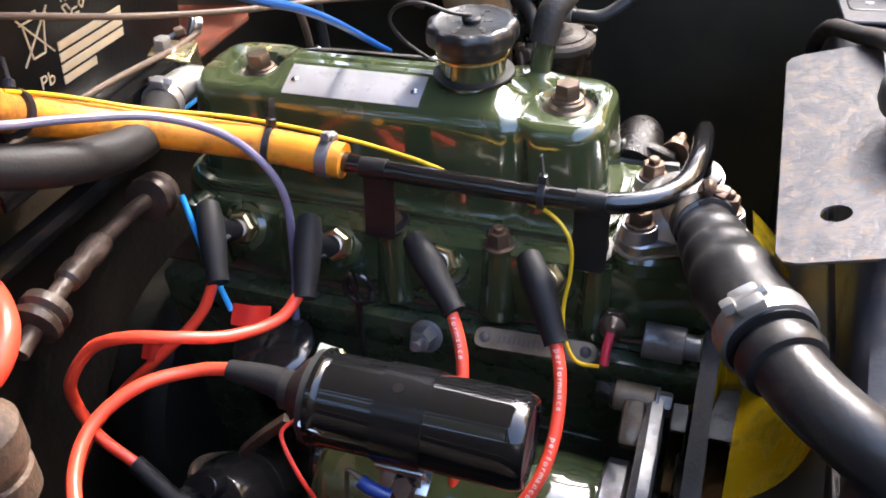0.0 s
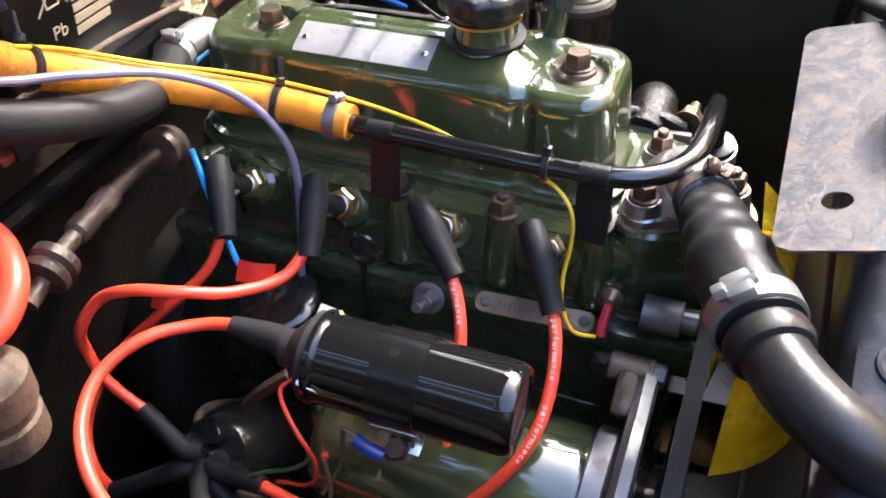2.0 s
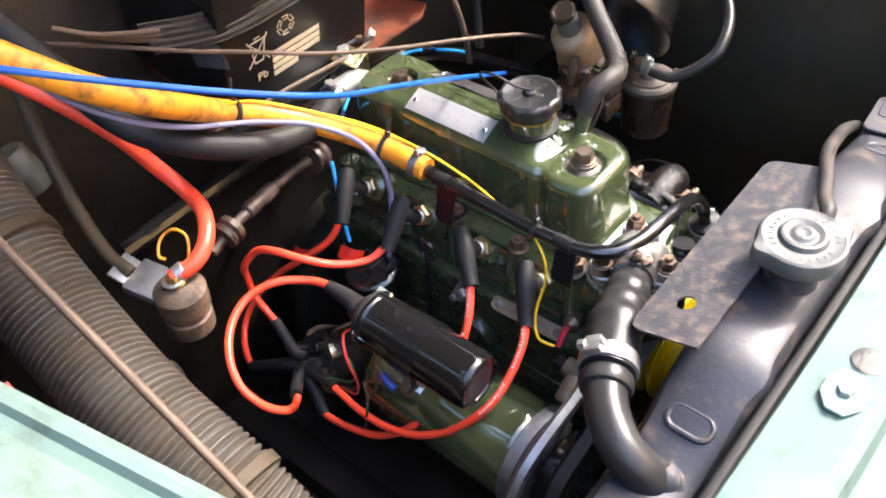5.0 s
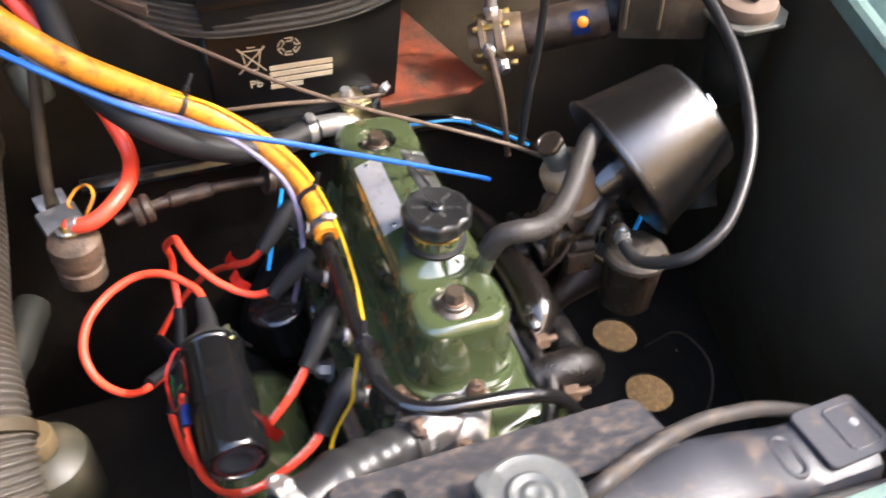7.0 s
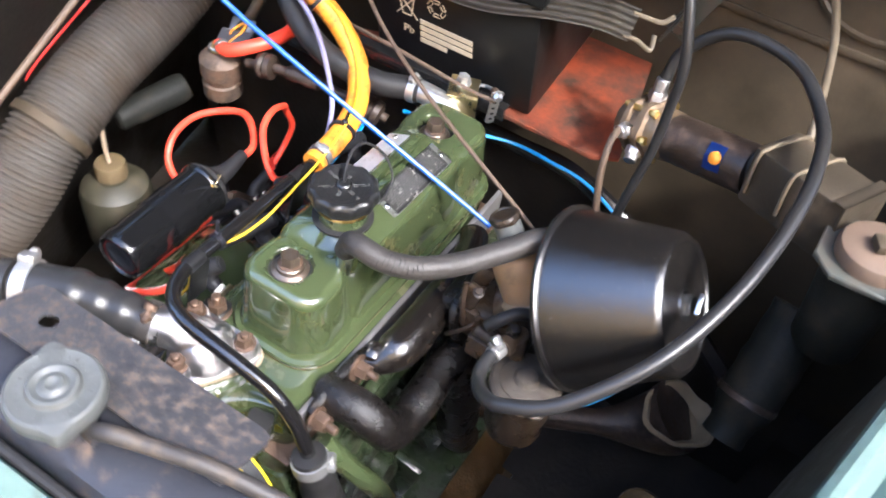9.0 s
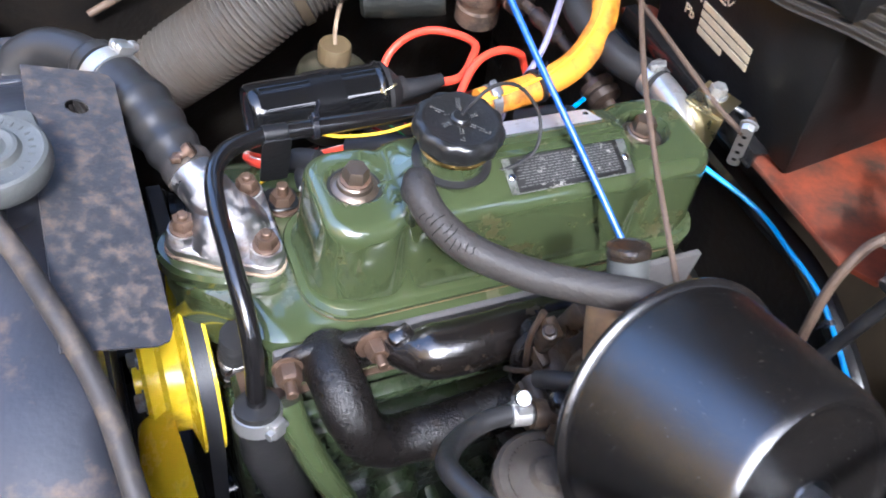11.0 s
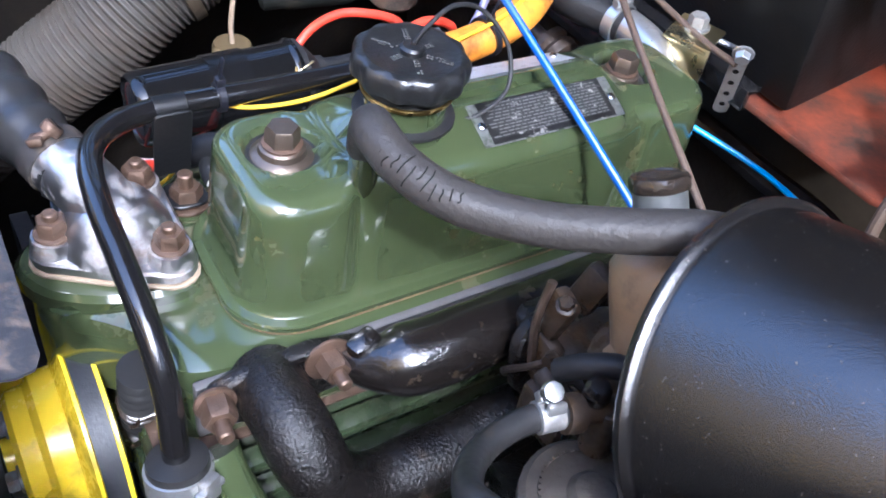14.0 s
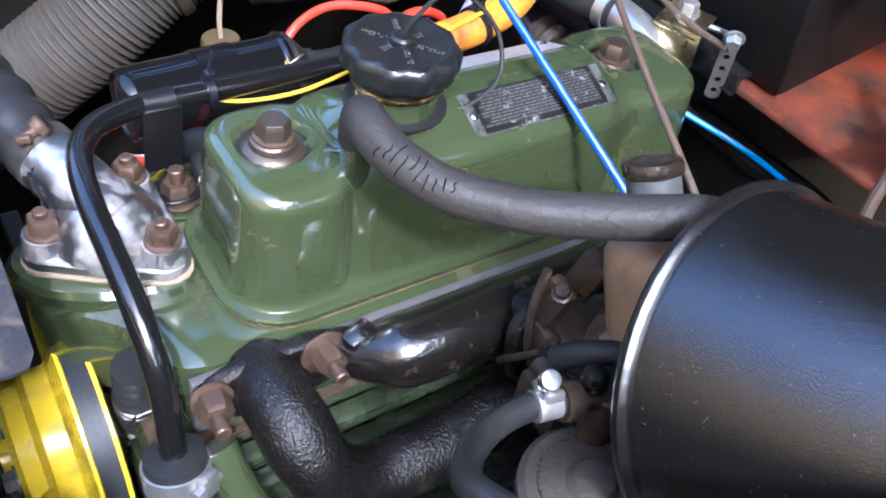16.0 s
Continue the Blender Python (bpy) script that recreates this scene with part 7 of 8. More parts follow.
    run("washer_tube", "light blue plastic washer tube clipped along the panel lip", "tube",
        [(-0.150, -0.060, 0.050), (-0.195, -0.020, 0.020), (-0.238, 0.038, 0.001), (-0.234, 0.090, 0.004), (-0.233, 0.140, -0.002), (-0.231, 0.205, -0.036), (-0.229, 0.235, -0.055)], 0.0022, BLUE_LIGHT, "tube")
    cable_tie((-0.2325, 0.155, -0.009), (0.05, 0.85, -0.5), 0.0026, (1, 0, 0.3), "black clip holding the washer tube to the lip")
    run("washer_tube_tail", "light blue plastic washer tube hanging in a bow", "tube",
        [(0.050, 0.205, -0.020), (0.032, 0.216, -0.040), (0.011, 0.235, -0.060), (-0.012, 0.255, -0.066), (-0.027, 0.273, -0.050), (-0.035, 0.288, -0.017), (-0.038, 0.296, 0.012)], 0.0027, BLUE_LIGHT, "tube")
    run("grey_wire", "grey-violet sheathed wire looped over the yellow hose", "wire",
        [(-0.195, -0.380, 0.330), (-0.175, -0.337, 0.272), (-0.164, -0.310, 0.222), (-0.148, -0.274, 0.184), (-0.142, -0.235, 0.156), (-0.144, -0.203, 0.137), (-0.130, -0.168, 0.124), (-0.102, -0.130, 0.108), (-0.076, -0.101, 0.079), (-0.054, -0.094, 0.041), (-0.052, -0.100, -0.010), (-0.055, -0.11, -0.06)], 0.0027, VIOLET, "wire")
    run("yellow_wire", "thin yellow wire tied along the heater pipe", "wire",
        [(-0.150, -0.186, 0.148), (-0.153, -0.150, 0.127), (-0.130, -0.110, 0.100), (-0.085, -0.080, 0.083), (-0.025, -0.068, 0.071), (0.031, -0.0665, 0.060), (0.067, -0.069, 0.050), (0.100, -0.075, 0.047), (0.125, -0.087, 0.047), (0.138, -0.094, 0.036), (0.140, -0.097, 0.014), (0.138, -0.105, -0.008), (0.141, -0.114, -0.024), (0.150, -0.120, -0.037), (0.163, -0.114, -0.044)], 0.0013, YELLOW_WIRE, "wire", 8)
    run("blue_wire", "light blue wire dropping behind the rear plug", "wire",
        [(-0.134, -0.098, 0.026), (-0.130, -0.101, 0.016), (-0.124, -0.106, 0.004), (-0.106, -0.120, -0.026), (-0.094, -0.128, -0.046)], 0.0022, BLUE_LIGHT, "wire", 8)
    run("red_wire", "thin red wire from the coil terminal", "wire",
        [(0.012, -0.223, -0.020), (0.006, -0.232, -0.026), (0.020, -0.244, -0.040), (0.030, -0.246, -0.066), (0.020, -0.245, -0.095), (-0.01, -0.24, -0.115)], 0.0013, RED_TAPE, "wire", 8)
    bl = run("battery_lead", "thick red battery cable down to the solenoid", "cable",
        [(-0.300, -0.330, 0.225), (-0.258, -0.290, 0.172), (-0.227, -0.263, 0.128), (-0.208, -0.246, 0.086), (-0.186, -0.238, 0.062), (-0.155, -0.243, 0.056), (-0.128, -0.262, 0.050), (-0.121, -0.284, 0.040), (-0.130, -0.306, 0.033)], 0.0080, RED, "cable", 16)
    bm = bmesh.new()
    slab(bm, rounded(0.020, 0.024, 0.009, 6), 0.0026, pose(-0.129, -0.306, 0.0300, 0, 0, 20), 0.0006)
    cyl(bm, (-0.1285, -0.302, 0.0335), (-0.1255, -0.293, 0.0375), 0.0090, 0.0088, 20)
    part("crimped_lug", bm, ZINC_PALE, bl, "plated crimped ring lug")
    ld = run("steering_link", "rusty brown jointed rod with rubber gaiters", "linkage",
        [(-0.128, -0.262, 0.030), (-0.134, -0.225, 0.036), (-0.140, -0.185, 0.038), (-0.147, -0.140, 0.034), (-0.154, -0.104, 0.026), (-0.158, -0.085, 0.02)], 0.0055, ROD_BROWN, "rod", 12)
    for a, b, r in (((-0.152, -0.114, 0.028), (-0.156, -0.092, 0.022), 0.0165), ((-0.136, -0.212, 0.0375), (-0.143, -0.165, 0.0365), 0.0085), ((-0.131, -0.246, 0.0335), (-0.134, -0.226, 0.0360), 0.015)):
        bm = bmesh.new()
        a, b = V(*a), V(*b)
        L = (b - a).length
        lathe(bm, [(r * 0.5, 0), (r * 0.95, L * 0.08), (r, L * 0.3), (r * 0.8, L * 0.45), (r, L * 0.6), (r * 0.95, L * 0.9), (r * 0.5, L)], a, b - a, 20)
        part("gaiter", bm, ROD_BROWN, ld)


pipework()


# ---- bulkhead side ----
def battery():
    bt = thing("battery", (-0.30, -0.045, 0.056), "dusty black car battery with white printed symbols", "battery")
    lean = Matrix.Translation((-0.224, -0.045, 0.057)) @ Matrix.Rotation(radians(12), 4, "Y")
    bm = bmesh.new()
    box(bm, (-0.085, 0, 0.075), (0.170, 0.200, 0.150), 0.004)
    bmesh.ops.transform(bm, matrix=lean, verts=bm.verts)
    part("case", bm, BATTERY, bt)
    bm = bmesh.new()
    box(bm, (-0.085, 0, 0.160), (0.176, 0.206, 0.022), 0.005)
    bmesh.ops.transform(bm, matrix=lean, verts=bm.verts)
    lid = part("lid", bm, BATTERY, bt)
    face = lean @ pose(0.0006, 0, 0, 90, 0, 90)
    # printed bars, the crossed-out bin, the recycling ring and the element's letters
    for k in range(4):
        w = 0.066 if k < 3 else 0.034
        bm = bmesh.new()
        box(bm, face @ V(-0.007 - (0.066 - w) / 2, 0.068 - 0.0085 * k, 0), (0.0008, w, 0.0060), 0, (0, 12, 0))
        part("printed_bar", bm, PRINT, bt)
    writing("Pb", 0.014, face @ pose(-0.055, 0.050, 0.0004), bt, PRINT)
    bm = bmesh.new()
    cx, cy = -0.057, 0.083
    def stroke(x0, y0, x1, y1, w=0.0011):
        mid = V((x0 + x1) / 2, (y0 + y1) / 2, 0)
        ang = math.degrees(math.atan2(y1 - y0, x1 - x0))
        q = bmesh.new()
        box(q, (0, 0, 0), (math.hypot(x1 - x0, y1 - y0), w, 0.0008), 0)
        bmesh.ops.transform(q, matrix=face @ Matrix.Translation(mid) @ pose(0, 0, 0, 0, 0, ang), verts=q.verts)
        me = bpy.data.meshes.new("tmp")
        q.to_mesh(me)
        q.free()
        bm.from_mesh(me)
    for s in ((-0.007, 0.008, -0.004, -0.010), (0.007, 0.008, 0.004, -0.010), (-0.004, -0.010, 0.004, -0.010), (-0.009, 0.009, 0.009, 0.009), (-0.010, 0.012, 0.010, -0.012), (-0.010, -0.012, 0.010, 0.012), (-0.003, 0.012, 0.003, 0.012)):
        stroke(cx + 1.35 * s[0], cy + 1.35 * s[1], cx + 1.35 * s[2], cy + 1.35 * s[3])
    part("bin_symbol", bm, PRINT, bt)
    bm = bmesh.new()
    cx, cy = -0.019, 0.094
    for k in range(6):
        a, b = radians(60 * k + 8), radians(60 * k + 50)
        for r in (0.0115, 0.0072):
            stroke(cx + r * math.cos(a), cy + r * math.sin(a), cx + r * math.cos(b), cy + r * math.sin(b))
        stroke(cx + 0.0072 * math.cos(a), cy + 0.0072 * math.sin(a), cx + 0.0115 * math.cos(a), cy + 0.0115 * math.sin(a))
    part("recycling_symbol", bm, PRINT, bt)
    bm = bmesh.new()
    slab(bm, rounded(0.064, 0.026, 0.002, 2), 0.0006, pose(-0.228, -0.1452, 0.148, 90, 0, 0) @ pose(0, 0, 0, 0, 0, 17))
    part("label", bm, STICKER, bt, "faded blue-grey sticker")
    # hold-down strap and its wires
    st = thing("battery_strap", (-0.21, -0.05, 0.19), "dusty brown rubber strap and cables across the battery", "strap")
    bm = bmesh.new()
    line = smooth_path([(-0.226, -0.200, 0.196), (-0.202, -0.140, 0.188), (-0.193, -0.060, 0.190), (-0.192, 0.0, 0.196), (-0.200, 0.061, 0.210), (-0.214, 0.105, 0.212), (-0.226, 0.136, 0.206)], 8)
    def band(u, v):
        p = line[int(round(u))]
        return p + V(-0.018 * v, 0.0, 0.026 * v) + V(0.7, 0, 0.5) * 0.0022 * math.sin(v * 5 * math.tau)
    grid(bm, range(len(line)), steps(-0.5, 0.5, 30), band, 0.004)
    part("ribbed_band", bm, STRAP, st)
    for k in range(2):
        bm = bmesh.new()
        o = V(-0.018, 0, 0.026) * (0.35 - 0.7 * k)
        tube(bm, [V(-0.224, 0.130, 0.206) + o, V(-0.230, 0.143, 0.203) + o, V(-0.238, 0.156, 0.200 - 0.006 * k) + o, V(-0.246, 0.164 - 0.01 * k, 0.206) + o], 0.0024, 8, 5)
        part("wire_hook", bm, CREAM, st, "bent wire hook")
    for k in range(3):
        bm = bmesh.new()
        tube(bm, [(-0.222 + 0.004 * k, -0.19, 0.192 + 0.006 * k), (-0.236, -0.215 - 0.01 * k, 0.200 + 0.008 * k), (-0.252, -0.24 - 0.012 * k, 0.212 + 0.010 * k)], 0.0024, 8, 4)
        part("stray_wire", bm, BROWN_CABLE, st)


def fuel_pump():
    fp = thing("fuel_pump", (-0.255, 0.20, 0.075), "tarnished gold-brown electric fuel pump beside the battery shelf", "fuel pump")
    base, ax = V(-0.246, 0.166, 0.094), V(0.377, 0.877, 0.295).normalized()
    q = frame_of(ax)
    bm = bmesh.new()
    lathe(bm, [(0.010, -0.014), (0.022, -0.012), (0.025, 0.0), (0.0305, 0.002), (0.0305, 0.008), (0.026, 0.010), (0.026, 0.018), (0.0310, 0.020), (0.0310, 0.028), (0.027, 0.031), (0.026, 0.048), (0.024, 0.052)], base, ax, 36, lambda t, r, h: 0.05 * math.cos(6 * t) if r > 0.030 else 0)
    part("cast_body", bm, PUMP_GOLD, fp)
    bm = bmesh.new()
    lathe(bm, [(0.0245, 0.050), (0.0245, 0.142), (0.023, 0.146), (0.0, 0.147)], base, ax, 32)
    part("coil_housing", bm, ROD_BROWN, fp, "grimy dark coil housing")
    for k in range(6):
        bm = bmesh.new()
        t = k * math.tau / 6
        p = base + q @ V(0.0285 * math.cos(t), 0.0285 * math.sin(t), 0)
        cyl(bm, p - ax * 0.004, p + ax * 0.036, 0.0033, seg=10)
        hexhead(bm, p + ax * 0.033, ax, 0.008, 0.005)
        part("screw", bm, BRASS, fp)
    for a, b, r in ((V(-0.246, 0.176, 0.118), V(-0.252, 0.175, 0.150), 0.0072), (V(-0.226, 0.166, 0.098), V(-0.204, 0.159, 0.104), 0.0066), (V(-0.222, 0.178, 0.088), V(-0.202, 0.180, 0.078), 0.0066)):
        bm = bmesh.new()
        cyl(bm, a, b, r, seg=16)
        hexhead(bm, a + (b - a) * 0.3, b - a, r * 2.3, 0.009)
        part("pipe_union", bm, ALU, fp, "bright alloy pipe union")
    n = V(0.62, -0.70, 0.30)
    n = (n - ax * n.dot(ax)).normalized()
    side = ax.cross(n)
    bm = bmesh.new()
    grid(bm, steps(0.106, 0.125, 3), steps(-0.52, 0.52, 10), lambda u, v: base + ax * u + (n * math.cos(v) + side * math.sin(v)) * 0.0256, 0.0008)
    part("blue_tape", bm, BLUE_CRIMP, fp, "blue insulating tape")
    bm = bmesh.new()
    lathe(bm, [(0.0062, 0), (0.0062, 0.003), (0.004, 0.0045), (0.0, 0.005)], base + ax * 0.118 + n * 0.0250, n, 18)
    part("yellow_cap", bm, YELLOW_HOSE, fp, "yellow terminal cap")
    run("fuel_pipe", "brown metal fuel pipe curving from the pump", "pipe", [(-0.207, 0.158, 0.106), (-0.190, 0.158, 0.098), (-0.176, 0.162, 0.070), (-0.172, 0.170, 0.030), (-0.175, 0.180, -0.02)], 0.0038, BROWN_CABLE, "pipe")
    run("supply_hose", "black rubber pipe rising from behind the air cleaner", "hose", [(-0.165, 0.190, 0.0), (-0.171, 0.196, 0.064), (-0.174, 0.202, 0.121), (-0.174, 0.203, 0.174), (-0.171, 0.202, 0.220), (-0.181, 0.188, 0.262), (-0.205, 0.165, 0.31), (-0.26, 0.13, 0.42)], 0.0048, RUBBER_GLOSS, "hose", 12)
    run("brown_lead", "dirty cream insulated wire against the bulkhead", "wire", [(-0.300, 0.330, 0.09), (-0.335, 0.318, 0.14), (-0.355, 0.300, 0.20), (-0.362, 0.275, 0.25), (-0.365, 0.248, 0.29), (-0.38, 0.22, 0.36)], 0.0042, CREAM, "wire")
    run("cream_wire", "cream cloth-covered wire drooping beside the battery", "wire", [(-0.300, 0.110, 0.285), (-0.330, 0.135, 0.255), (-0.355, 0.158, 0.232), (-0.360, 0.178, 0.226), (-0.365, 0.200, 0.245), (-0.37, 0.215, 0.30)], 0.0036, CREAM, "wire")
    run("wiring_loop", "dull black cable looped against the bulkhead", "cable", [(-0.372, 0.105, 0.36), (-0.362, 0.120, 0.300), (-0.360, 0.150, 0.262), (-0.362, 0.190, 0.258), (-0.366, 0.215, 0.290), (-0.38, 0.21, 0.36)], 0.0055, RUBBER, "cable")
    br = thing("bulkhead_bracket", (-0.36, 0.17, 0.20), "pale grey-green steel strut behind the pump", "bracket")
    bm = bmesh.new()
    d = V(0, 0.046, 0.113)
    mid = V(-0.366, 0.176, 0.204)
    box(bm, mid, (0.006, 0.024, 0.150), 0.0015, (-22, 0, 0))
    box(bm, mid + V(0.012, -0.009, -0.003), (0.022, 0.003, 0.150), 0.001, (-22, 0, 0))
    part("strut", bm, FLANGE_GREEN, br)
    bolt(br, mid + V(0.004, -0.024, -0.058), (1, 0, 0), 0.011, 0.006, BOLT_BROWN, washer=0.008)


def horn_housing():
    bx = thing("wiper_drive_box", (-0.16, 0.34, 0.10), "dusty black oblong box between the pump and the pot", "control box")
    turn = 63.0
    m = pose(-0.1635, 0.342, 0.158, 0, -5, turn)
    bm = bmesh.new()
    box(bm, (0, 0, 0), (0.094, 0.056, 0.058), 0.004)
    bmesh.ops.transform(bm, matrix=m, verts=bm.verts)
    part("case", bm, DUSTY, bx)
    bm = bmesh.new()
    box(bm, (0.0475, 0, 0.012), (0.003, 0.060, 0.040), 0.001)
    box(bm, (0.043, 0, 0.0305), (0.012, 0.060, 0.003), 0.001)
    bmesh.ops.transform(bm, matrix=m, verts=bm.verts)
    part("end_flange", bm, DUSTY, bx, "dusty folded end flange")
    for u in (-0.040, -0.004):
        bm = bmesh.new()
        tube(bm, [m @ V(u, -0.030, -0.015), m @ V(u + 0.001, -0.031, 0.022), m @ V(u + 0.003, -0.022, 0.0315), m @ V(u + 0.006, 0.022, 0.0315), m @ V(u + 0.007, 0.031, 0.020)], 0.0019, 8, 5)
        part("tie_wire", bm, CREAM, bx, "cream wire wrapped round the box")
    bm = bmesh.new()
    tube(bm, [m @ V(-0.047, 0.010, -0.012), m @ V(-0.060, 0.010, -0.012)], 0.024, 20, 3)
    part("collar", bm, RUBBER, bx)
    hn = thing("damper_reservoir", (-0.10, 0.41, 0.10), "grey-green flanged pot with a tan domed cap", "reservoir")
    c, ax = V(-0.103, 0.406, 0.166), V(0.03, -0.06, 1)
    bm = bmesh.new()
    lathe(bm, [(0.026, -0.10), (0.029, -0.096), (0.031, -0.05), (0.034, -0.012), (0.036, -0.001)], c, ax, 32)
    part("pot", bm, HORN, hn, "dark grimy pot")
    bm = bmesh.new()
    slab(bm, [(x * 0.040, y * 0.040) for x, y in ((1, 0.45), (0.55, 0.95), (-0.62, 0.95), (-1.05, 0.5), (-1.05, -0.5), (-0.62, -0.95), (0.55, -0.95), (1, -0.45))], 0.006, Matrix.Translation(c) @ frame_of(ax) @ pose(0, 0, 0, 0, 0, 62), 0.0012)
    part("flange", bm, FLANGE_GREEN, hn, "chipped grey-green octagonal flange")
    bm = bmesh.new()
    lathe(bm, [(0.0315, 0.005), (0.032, 0.014), (0.030, 0.0185), (0.025, 0.0205), (0.0, 0.0215)], c, ax, 40)
    cap = part("cap", bm, TAN, hn, "tan painted cap")
    bm = bmesh.new()
    box(bm, c + V(0.006, -0.004, 0.0255), (0.017, 0.010, 0.008), 0.002, (0, 0, 25))
    part("lug", bm, BULKHEAD, cap)
    bm = bmesh.new()
    tube(bm, [c + V(0.008, 0.0, 0.027), c + V(0.000, 0.016, 0.036), c + V(-0.018, 0.024, 0.036), c + V(-0.030, 0.016, 0.028), c + V(-0.034, 0.008, 0.018)], 0.0020, 8, 5)
    part("wire", bm, BROWN_CABLE, hn)
    lamp = thing("inner_wing_housing", (-0.10, 0.388, -0.005), "dirty black ribbed housing low beside the wing", "housing")
    bm = bmesh.new()
    tube(bm, [(-0.145, 0.392, 0.050), (-0.100, 0.388, -0.005), (-0.055, 0.383, -0.058)], 0.030, 24, 6, lambda u, s: 0.95 - 0.25 * smoothstep(0.80, 0.84, u) + 0.03 * math.cos(u * 30))
    part("shell", bm, HORN, lamp)
    bm = bmesh.new()
    lathe(bm, [(0.027, -0.004), (0.030, -0.003), (0.030, 0.003), (0.027, 0.004)], (-0.084, 0.386, -0.024), (0.64, -0.07, -0.75), 28)
    part("band", bm, ROD_BROWN, lamp)
    bm = bmesh.new()
    tube(bm, [(-0.03, 0.06, -0.250), (-0.062, 0.125, -0.250), (-0.108, 0.218, -0.252), (-0.138, 0.272, -0.254), (-0.160, 0.308, -0.250), (-0.174, 0.335, -0.238), (-0.180, 0.348, -0.222)], 0.0155, 28, 7, lambda u, s: 1 + 1.9 * smoothstep(0.66, 1.0, u))
    tie = thing("steering_tube", (-0.14, 0.275, -0.255), "rusty brown cross tube with a torn beige flared end", "tube")
    part("tube", bm, ROD_BROWN, tie)
    bm = bmesh.new()
    lathe(bm, [(0.036, -0.012), (0.045, -0.004), (0.050, 0.0), (0.051, 0.002), (0.046, 0.003), (0.039, -0.003), (0.030, -0.016)], (0, 0, 0), (0, 0, 1), 40, lambda t, r, h: 0.05 * math.sin(3 * t) + 0.03 * math.sin(7 * t))
    m = Matrix.Translation(V(-0.180, 0.349, -0.218)) @ frame_of((-0.15, 0.35, 0.92)) @ Matrix.Rotation(radians(35), 4, "Z") @ Matrix.Diagonal((0.85, 1.25, 1, 1))
    bmesh.ops.transform(bm, matrix=m, verts=bm.verts)
    part("torn_lip", bm, TORN_LIP, tie, "pale beige torn lip of the tube end")


def off_side_fittings():
    du = thing("air_duct", (-0.05, -0.40, -0.04), "ribbed grey-brown flexible heater duct along the wing", "duct")
    bm = bmesh.new()
    pts = [(-0.330, -0.372, 0.175), (-0.299, -0.386, 0.140), (-0.214, -0.398, 0.088), (-0.137, -0.404, 0.042), (-0.041, -0.408, 0.004), (0.046, -0.402, -0.034), (0.115, -0.402, -0.088), (0.192, -0.418, -0.152), (0.27, -0.43, -0.22)]
    tube(bm, pts, 0.0440, 32, 120, lambda u, s: 1.03 - 0.105 * abs(math.cos(s * math.pi / 0.0066)) ** 3)
    part("ribbed_hose", bm, DUCT, du)
    for k, c in enumerate(((-0.214, -0.398, 0.088), (0.046, -0.402, -0.034))):
        bm = bmesh.new()
        lathe(bm, [(0.0470, -0.006), (0.0485, -0.0055), (0.0485, 0.0055), (0.0470, 0.006)], c, (0.85, 0.0, -0.42), 40)
        part("band", bm, BULKHEAD, du, "dirty retaining band")
    run("bonnet_stay", "thin rusty steel bonnet stay resting along the heater duct", "stay rod", [(-0.270, -0.413, 0.228), (-0.083, -0.409, 0.127), (0.071, -0.406, 0.043), (0.250, -0.403, -0.053)], 0.0040, BROWN_CABLE, "rod", 12)
    run("red_feed_wire", "thin red wire along the off-side wing", "wire", [(-0.12, -0.468, 0.060), (-0.049, -0.470, 0.024), (0.0, -0.470, -0.001), (0.039, -0.470, -0.029), (0.095, -0.462, -0.062), (0.145, -0.450, -0.088), (0.184, -0.462, -0.118), (0.218, -0.464, -0.134), (0.27, -0.47, -0.17)], 0.0018, RED_TAPE, "wire", 8)
    run("floor_wire", "thin brown wire arching over the chassis plate", "wire", [(-0.075, 0.385, -0.340), (-0.045, 0.400, -0.282), (-0.002, 0.400, -0.256), (0.037, 0.400, -0.260), (0.059, 0.398, -0.303), (0.062, 0.390, -0.362)], 0.0017, BROWN_CABLE, "wire", 8)
    run("green_wire", "thin green wire under the coil", "wire", [(0.017, -0.240, -0.045), (0.024, -0.243, -0.065), (0.010, -0.243, -0.085), (-0.02, -0.240, -0.110), (-0.06, -0.236, -0.150)], 0.0013, GREEN_WIRE, "wire", 8)
    run("white_wire", "thin cream wire hanging below the coil", "wire", [(0.032, -0.240, -0.070), (0.034, -0.243, -0.095), (0.026, -0.244, -0.130), (0.012, -0.240, -0.170)], 0.0013, CREAM, "wire", 8)
    so = thing("starter_solenoid", (-0.13, -0.308, -0.04), "rusty brown solenoid pot with terminals", "solenoid")
    bm = bmesh.new()
    lathe(bm, [(0.0, -0.044), (0.019, -0.043), (0.0235, -0.038), (0.0235, -0.020), (0.0215, -0.018), (0.0215, -0.010), (0.0250, -0.008), (0.0250, 0.012), (0.020, 0.018), (0.012, 0.022), (0.0, 0.024)], (-0.130, -0.306, 0.004), (0.05, 0.05, 1), 32)
    part("pot", bm, BROWN_POT, so)
    bm = bmesh.new()
    box(bm, (-0.152, -0.312, 0.012), (0.060, 0.040, 0.010), 0.003, (0, 15, 20))
    box(bm, (-0.185, -0.322, 0.020), (0.030, 0.030, 0.004), 0.001, (0, 30, 20))
    part("bracket", bm, STEEL_DULL, so, "grey mounting bracket")
    bolt(so, (-0.128, -0.306, 0.028), (0, 0, 1), 0.014, 0.008, BRASS, washer=0.010)
    bm = bmesh.new()
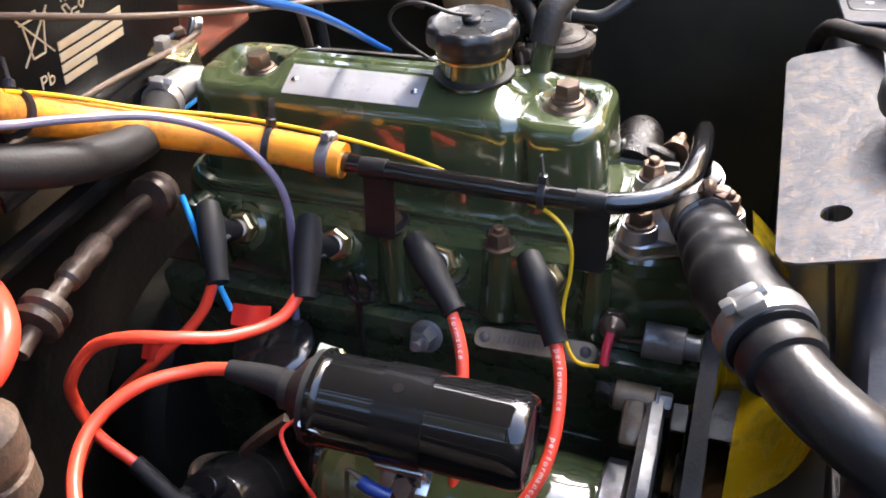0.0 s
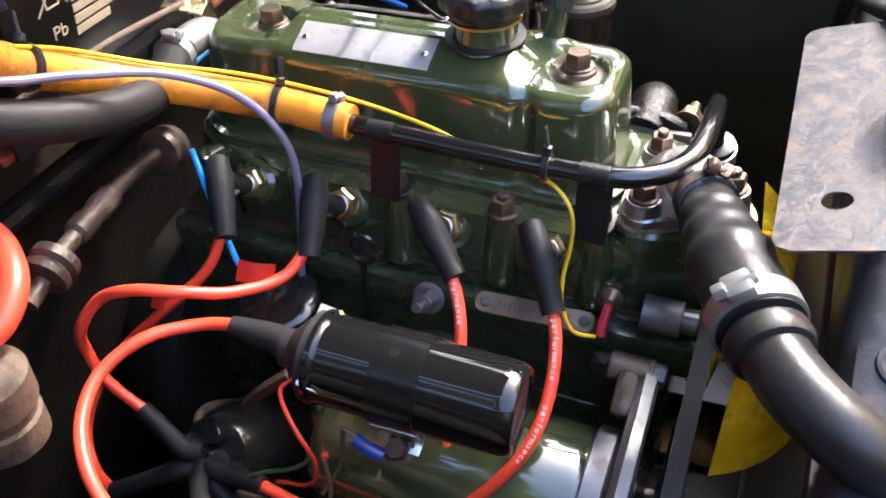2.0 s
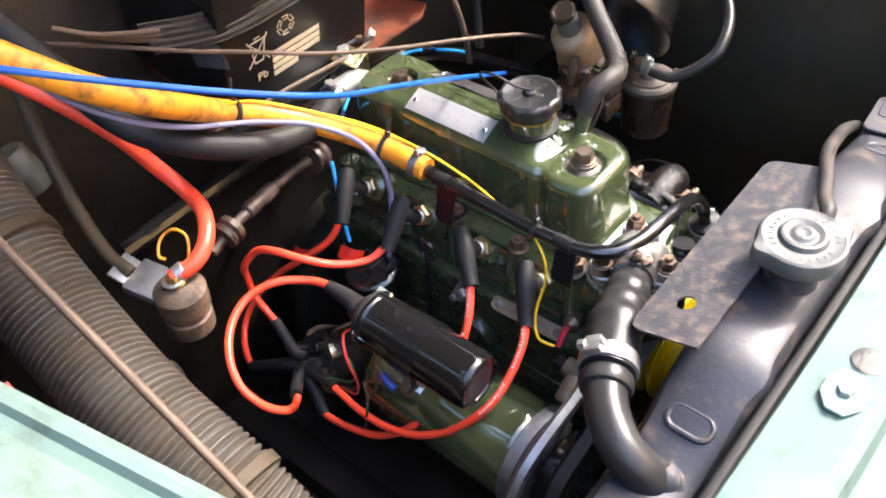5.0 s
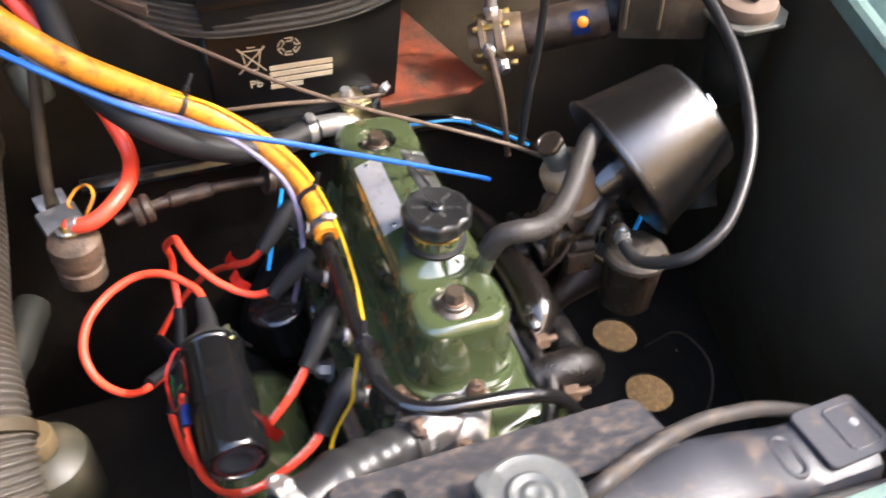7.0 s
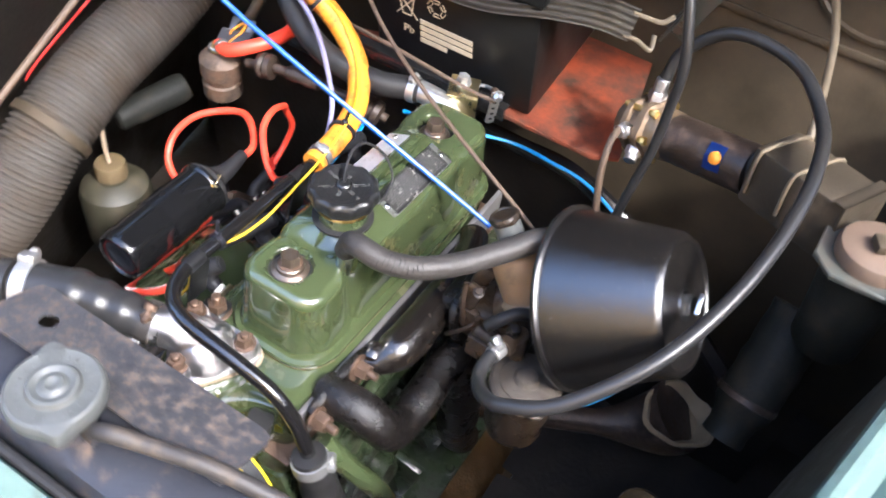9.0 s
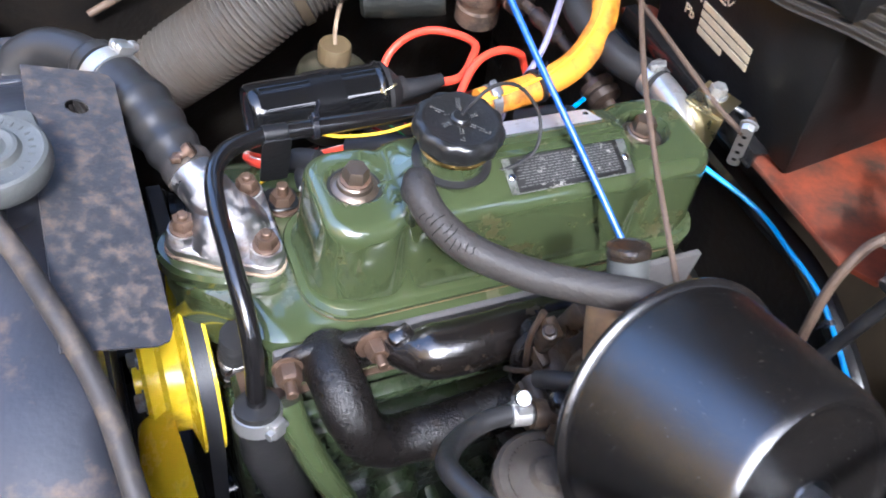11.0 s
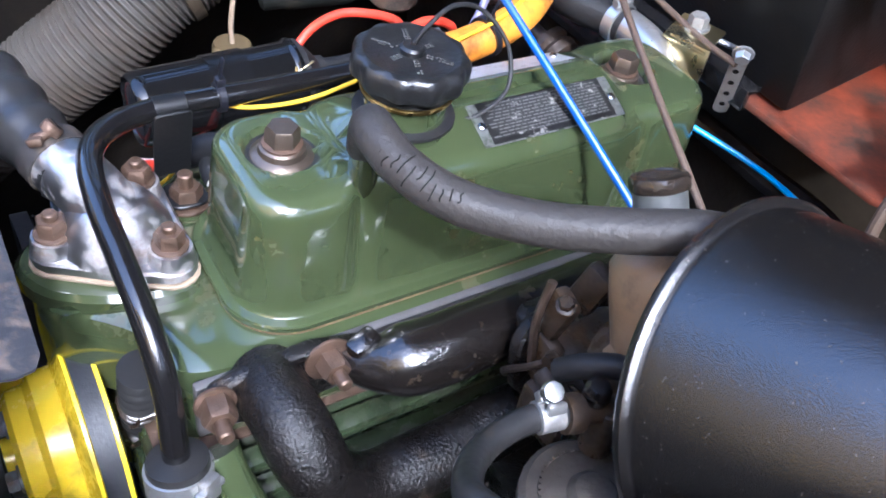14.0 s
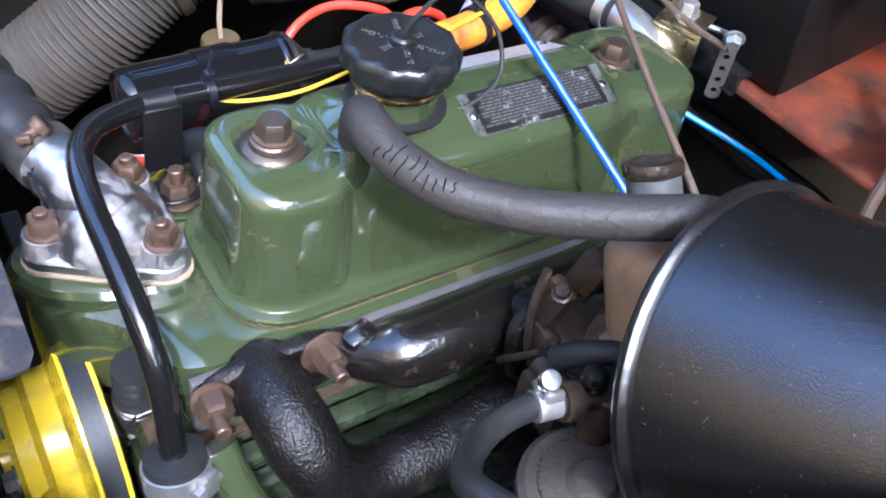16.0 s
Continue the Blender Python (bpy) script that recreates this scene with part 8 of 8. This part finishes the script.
    tube(bm, [(-0.128, -0.292, 0.034), (-0.126, -0.284, 0.050), (-0.136, -0.276, 0.060), (-0.150, -0.280, 0.063), (-0.157, -0.292, 0.055), (-0.150, -0.302, 0.046), (-0.143, -0.300, 0.044)], 0.0014, 8, 6)
    part("orange_wire", bm, YELLOW_HOSE, so, "looped orange wire")
    run("dirty_cable", "thick dusty brown cable on the off-side panel", "cable", [(-0.310, -0.290, 0.215), (-0.290, -0.305, 0.150), (-0.255, -0.318, 0.085), (-0.215, -0.325, 0.035), (-0.180, -0.322, 0.020)], 0.0070, BULKHEAD, "cable", 12)
    wb = thing("washer_bottle", (0.0, -0.385, -0.20), "yellowed plastic bottle with a screw cap", "bottle")
    c = (0.000, -0.378, -0.105)
    bm = bmesh.new()
    lathe(bm, [(0.0, -0.12), (0.040, -0.118), (0.044, -0.112), (0.044, -0.045), (0.041, -0.034), (0.030, -0.026), (0.018, -0.022), (0.017, -0.014)], c, (0, 0, 1), 36)
    part("body", bm, BOTTLE, wb)
    bm = bmesh.new()
    lathe(bm, [(0.0165, -0.018), (0.0190, -0.017), (0.0190, 0.000), (0.0175, 0.003), (0.0, 0.003)], c, (0, 0, 1), 36, lambda t, r, h: 0.02 * math.cos(18 * t) if r > 0.018 else 0)
    part("screw_cap", bm, BOTTLE_CAP, wb)
    bm = bmesh.new()
    tube(bm, [(0.000, -0.378, -0.103), (0.000, -0.380, -0.080), (-0.006, -0.384, -0.050), (-0.02, -0.39, -0.02)], 0.0026, 8, 6)
    part("pickup_tube", bm, GASKET, wb)
    rel = thing("flasher_can", (-0.33, -0.34, 0.09), "small grey-green metal relay can", "relay")
    bm = bmesh.new()
    lathe(bm, [(0.0, 0.0), (0.017, 0.001), (0.0185, 0.004), (0.0185, 0.044), (0.016, 0.048), (0.0, 0.048)], (-0.318, -0.322, 0.060), (-0.25, -0.2, 1), 28)
    part("can", bm, GREY_GREEN, rel)
    hn = thing("horn", (-0.10, -0.345, 0.0), "dark green-grey cylindrical horn body behind the solenoid", "horn")
    bm = bmesh.new()
    lathe(bm, [(0.012, 0), (0.016, 0.004), (0.016, 0.022), (0.018, 0.026), (0.0185, 0.085), (0.016, 0.094), (0.0, 0.096)], (-0.031, -0.390, -0.061), (-0.92, 0.32, 0.17), 28)
    part("horn_body", bm, HORN, hn)


battery()
fuel_pump()
horn_housing()
off_side_fittings()
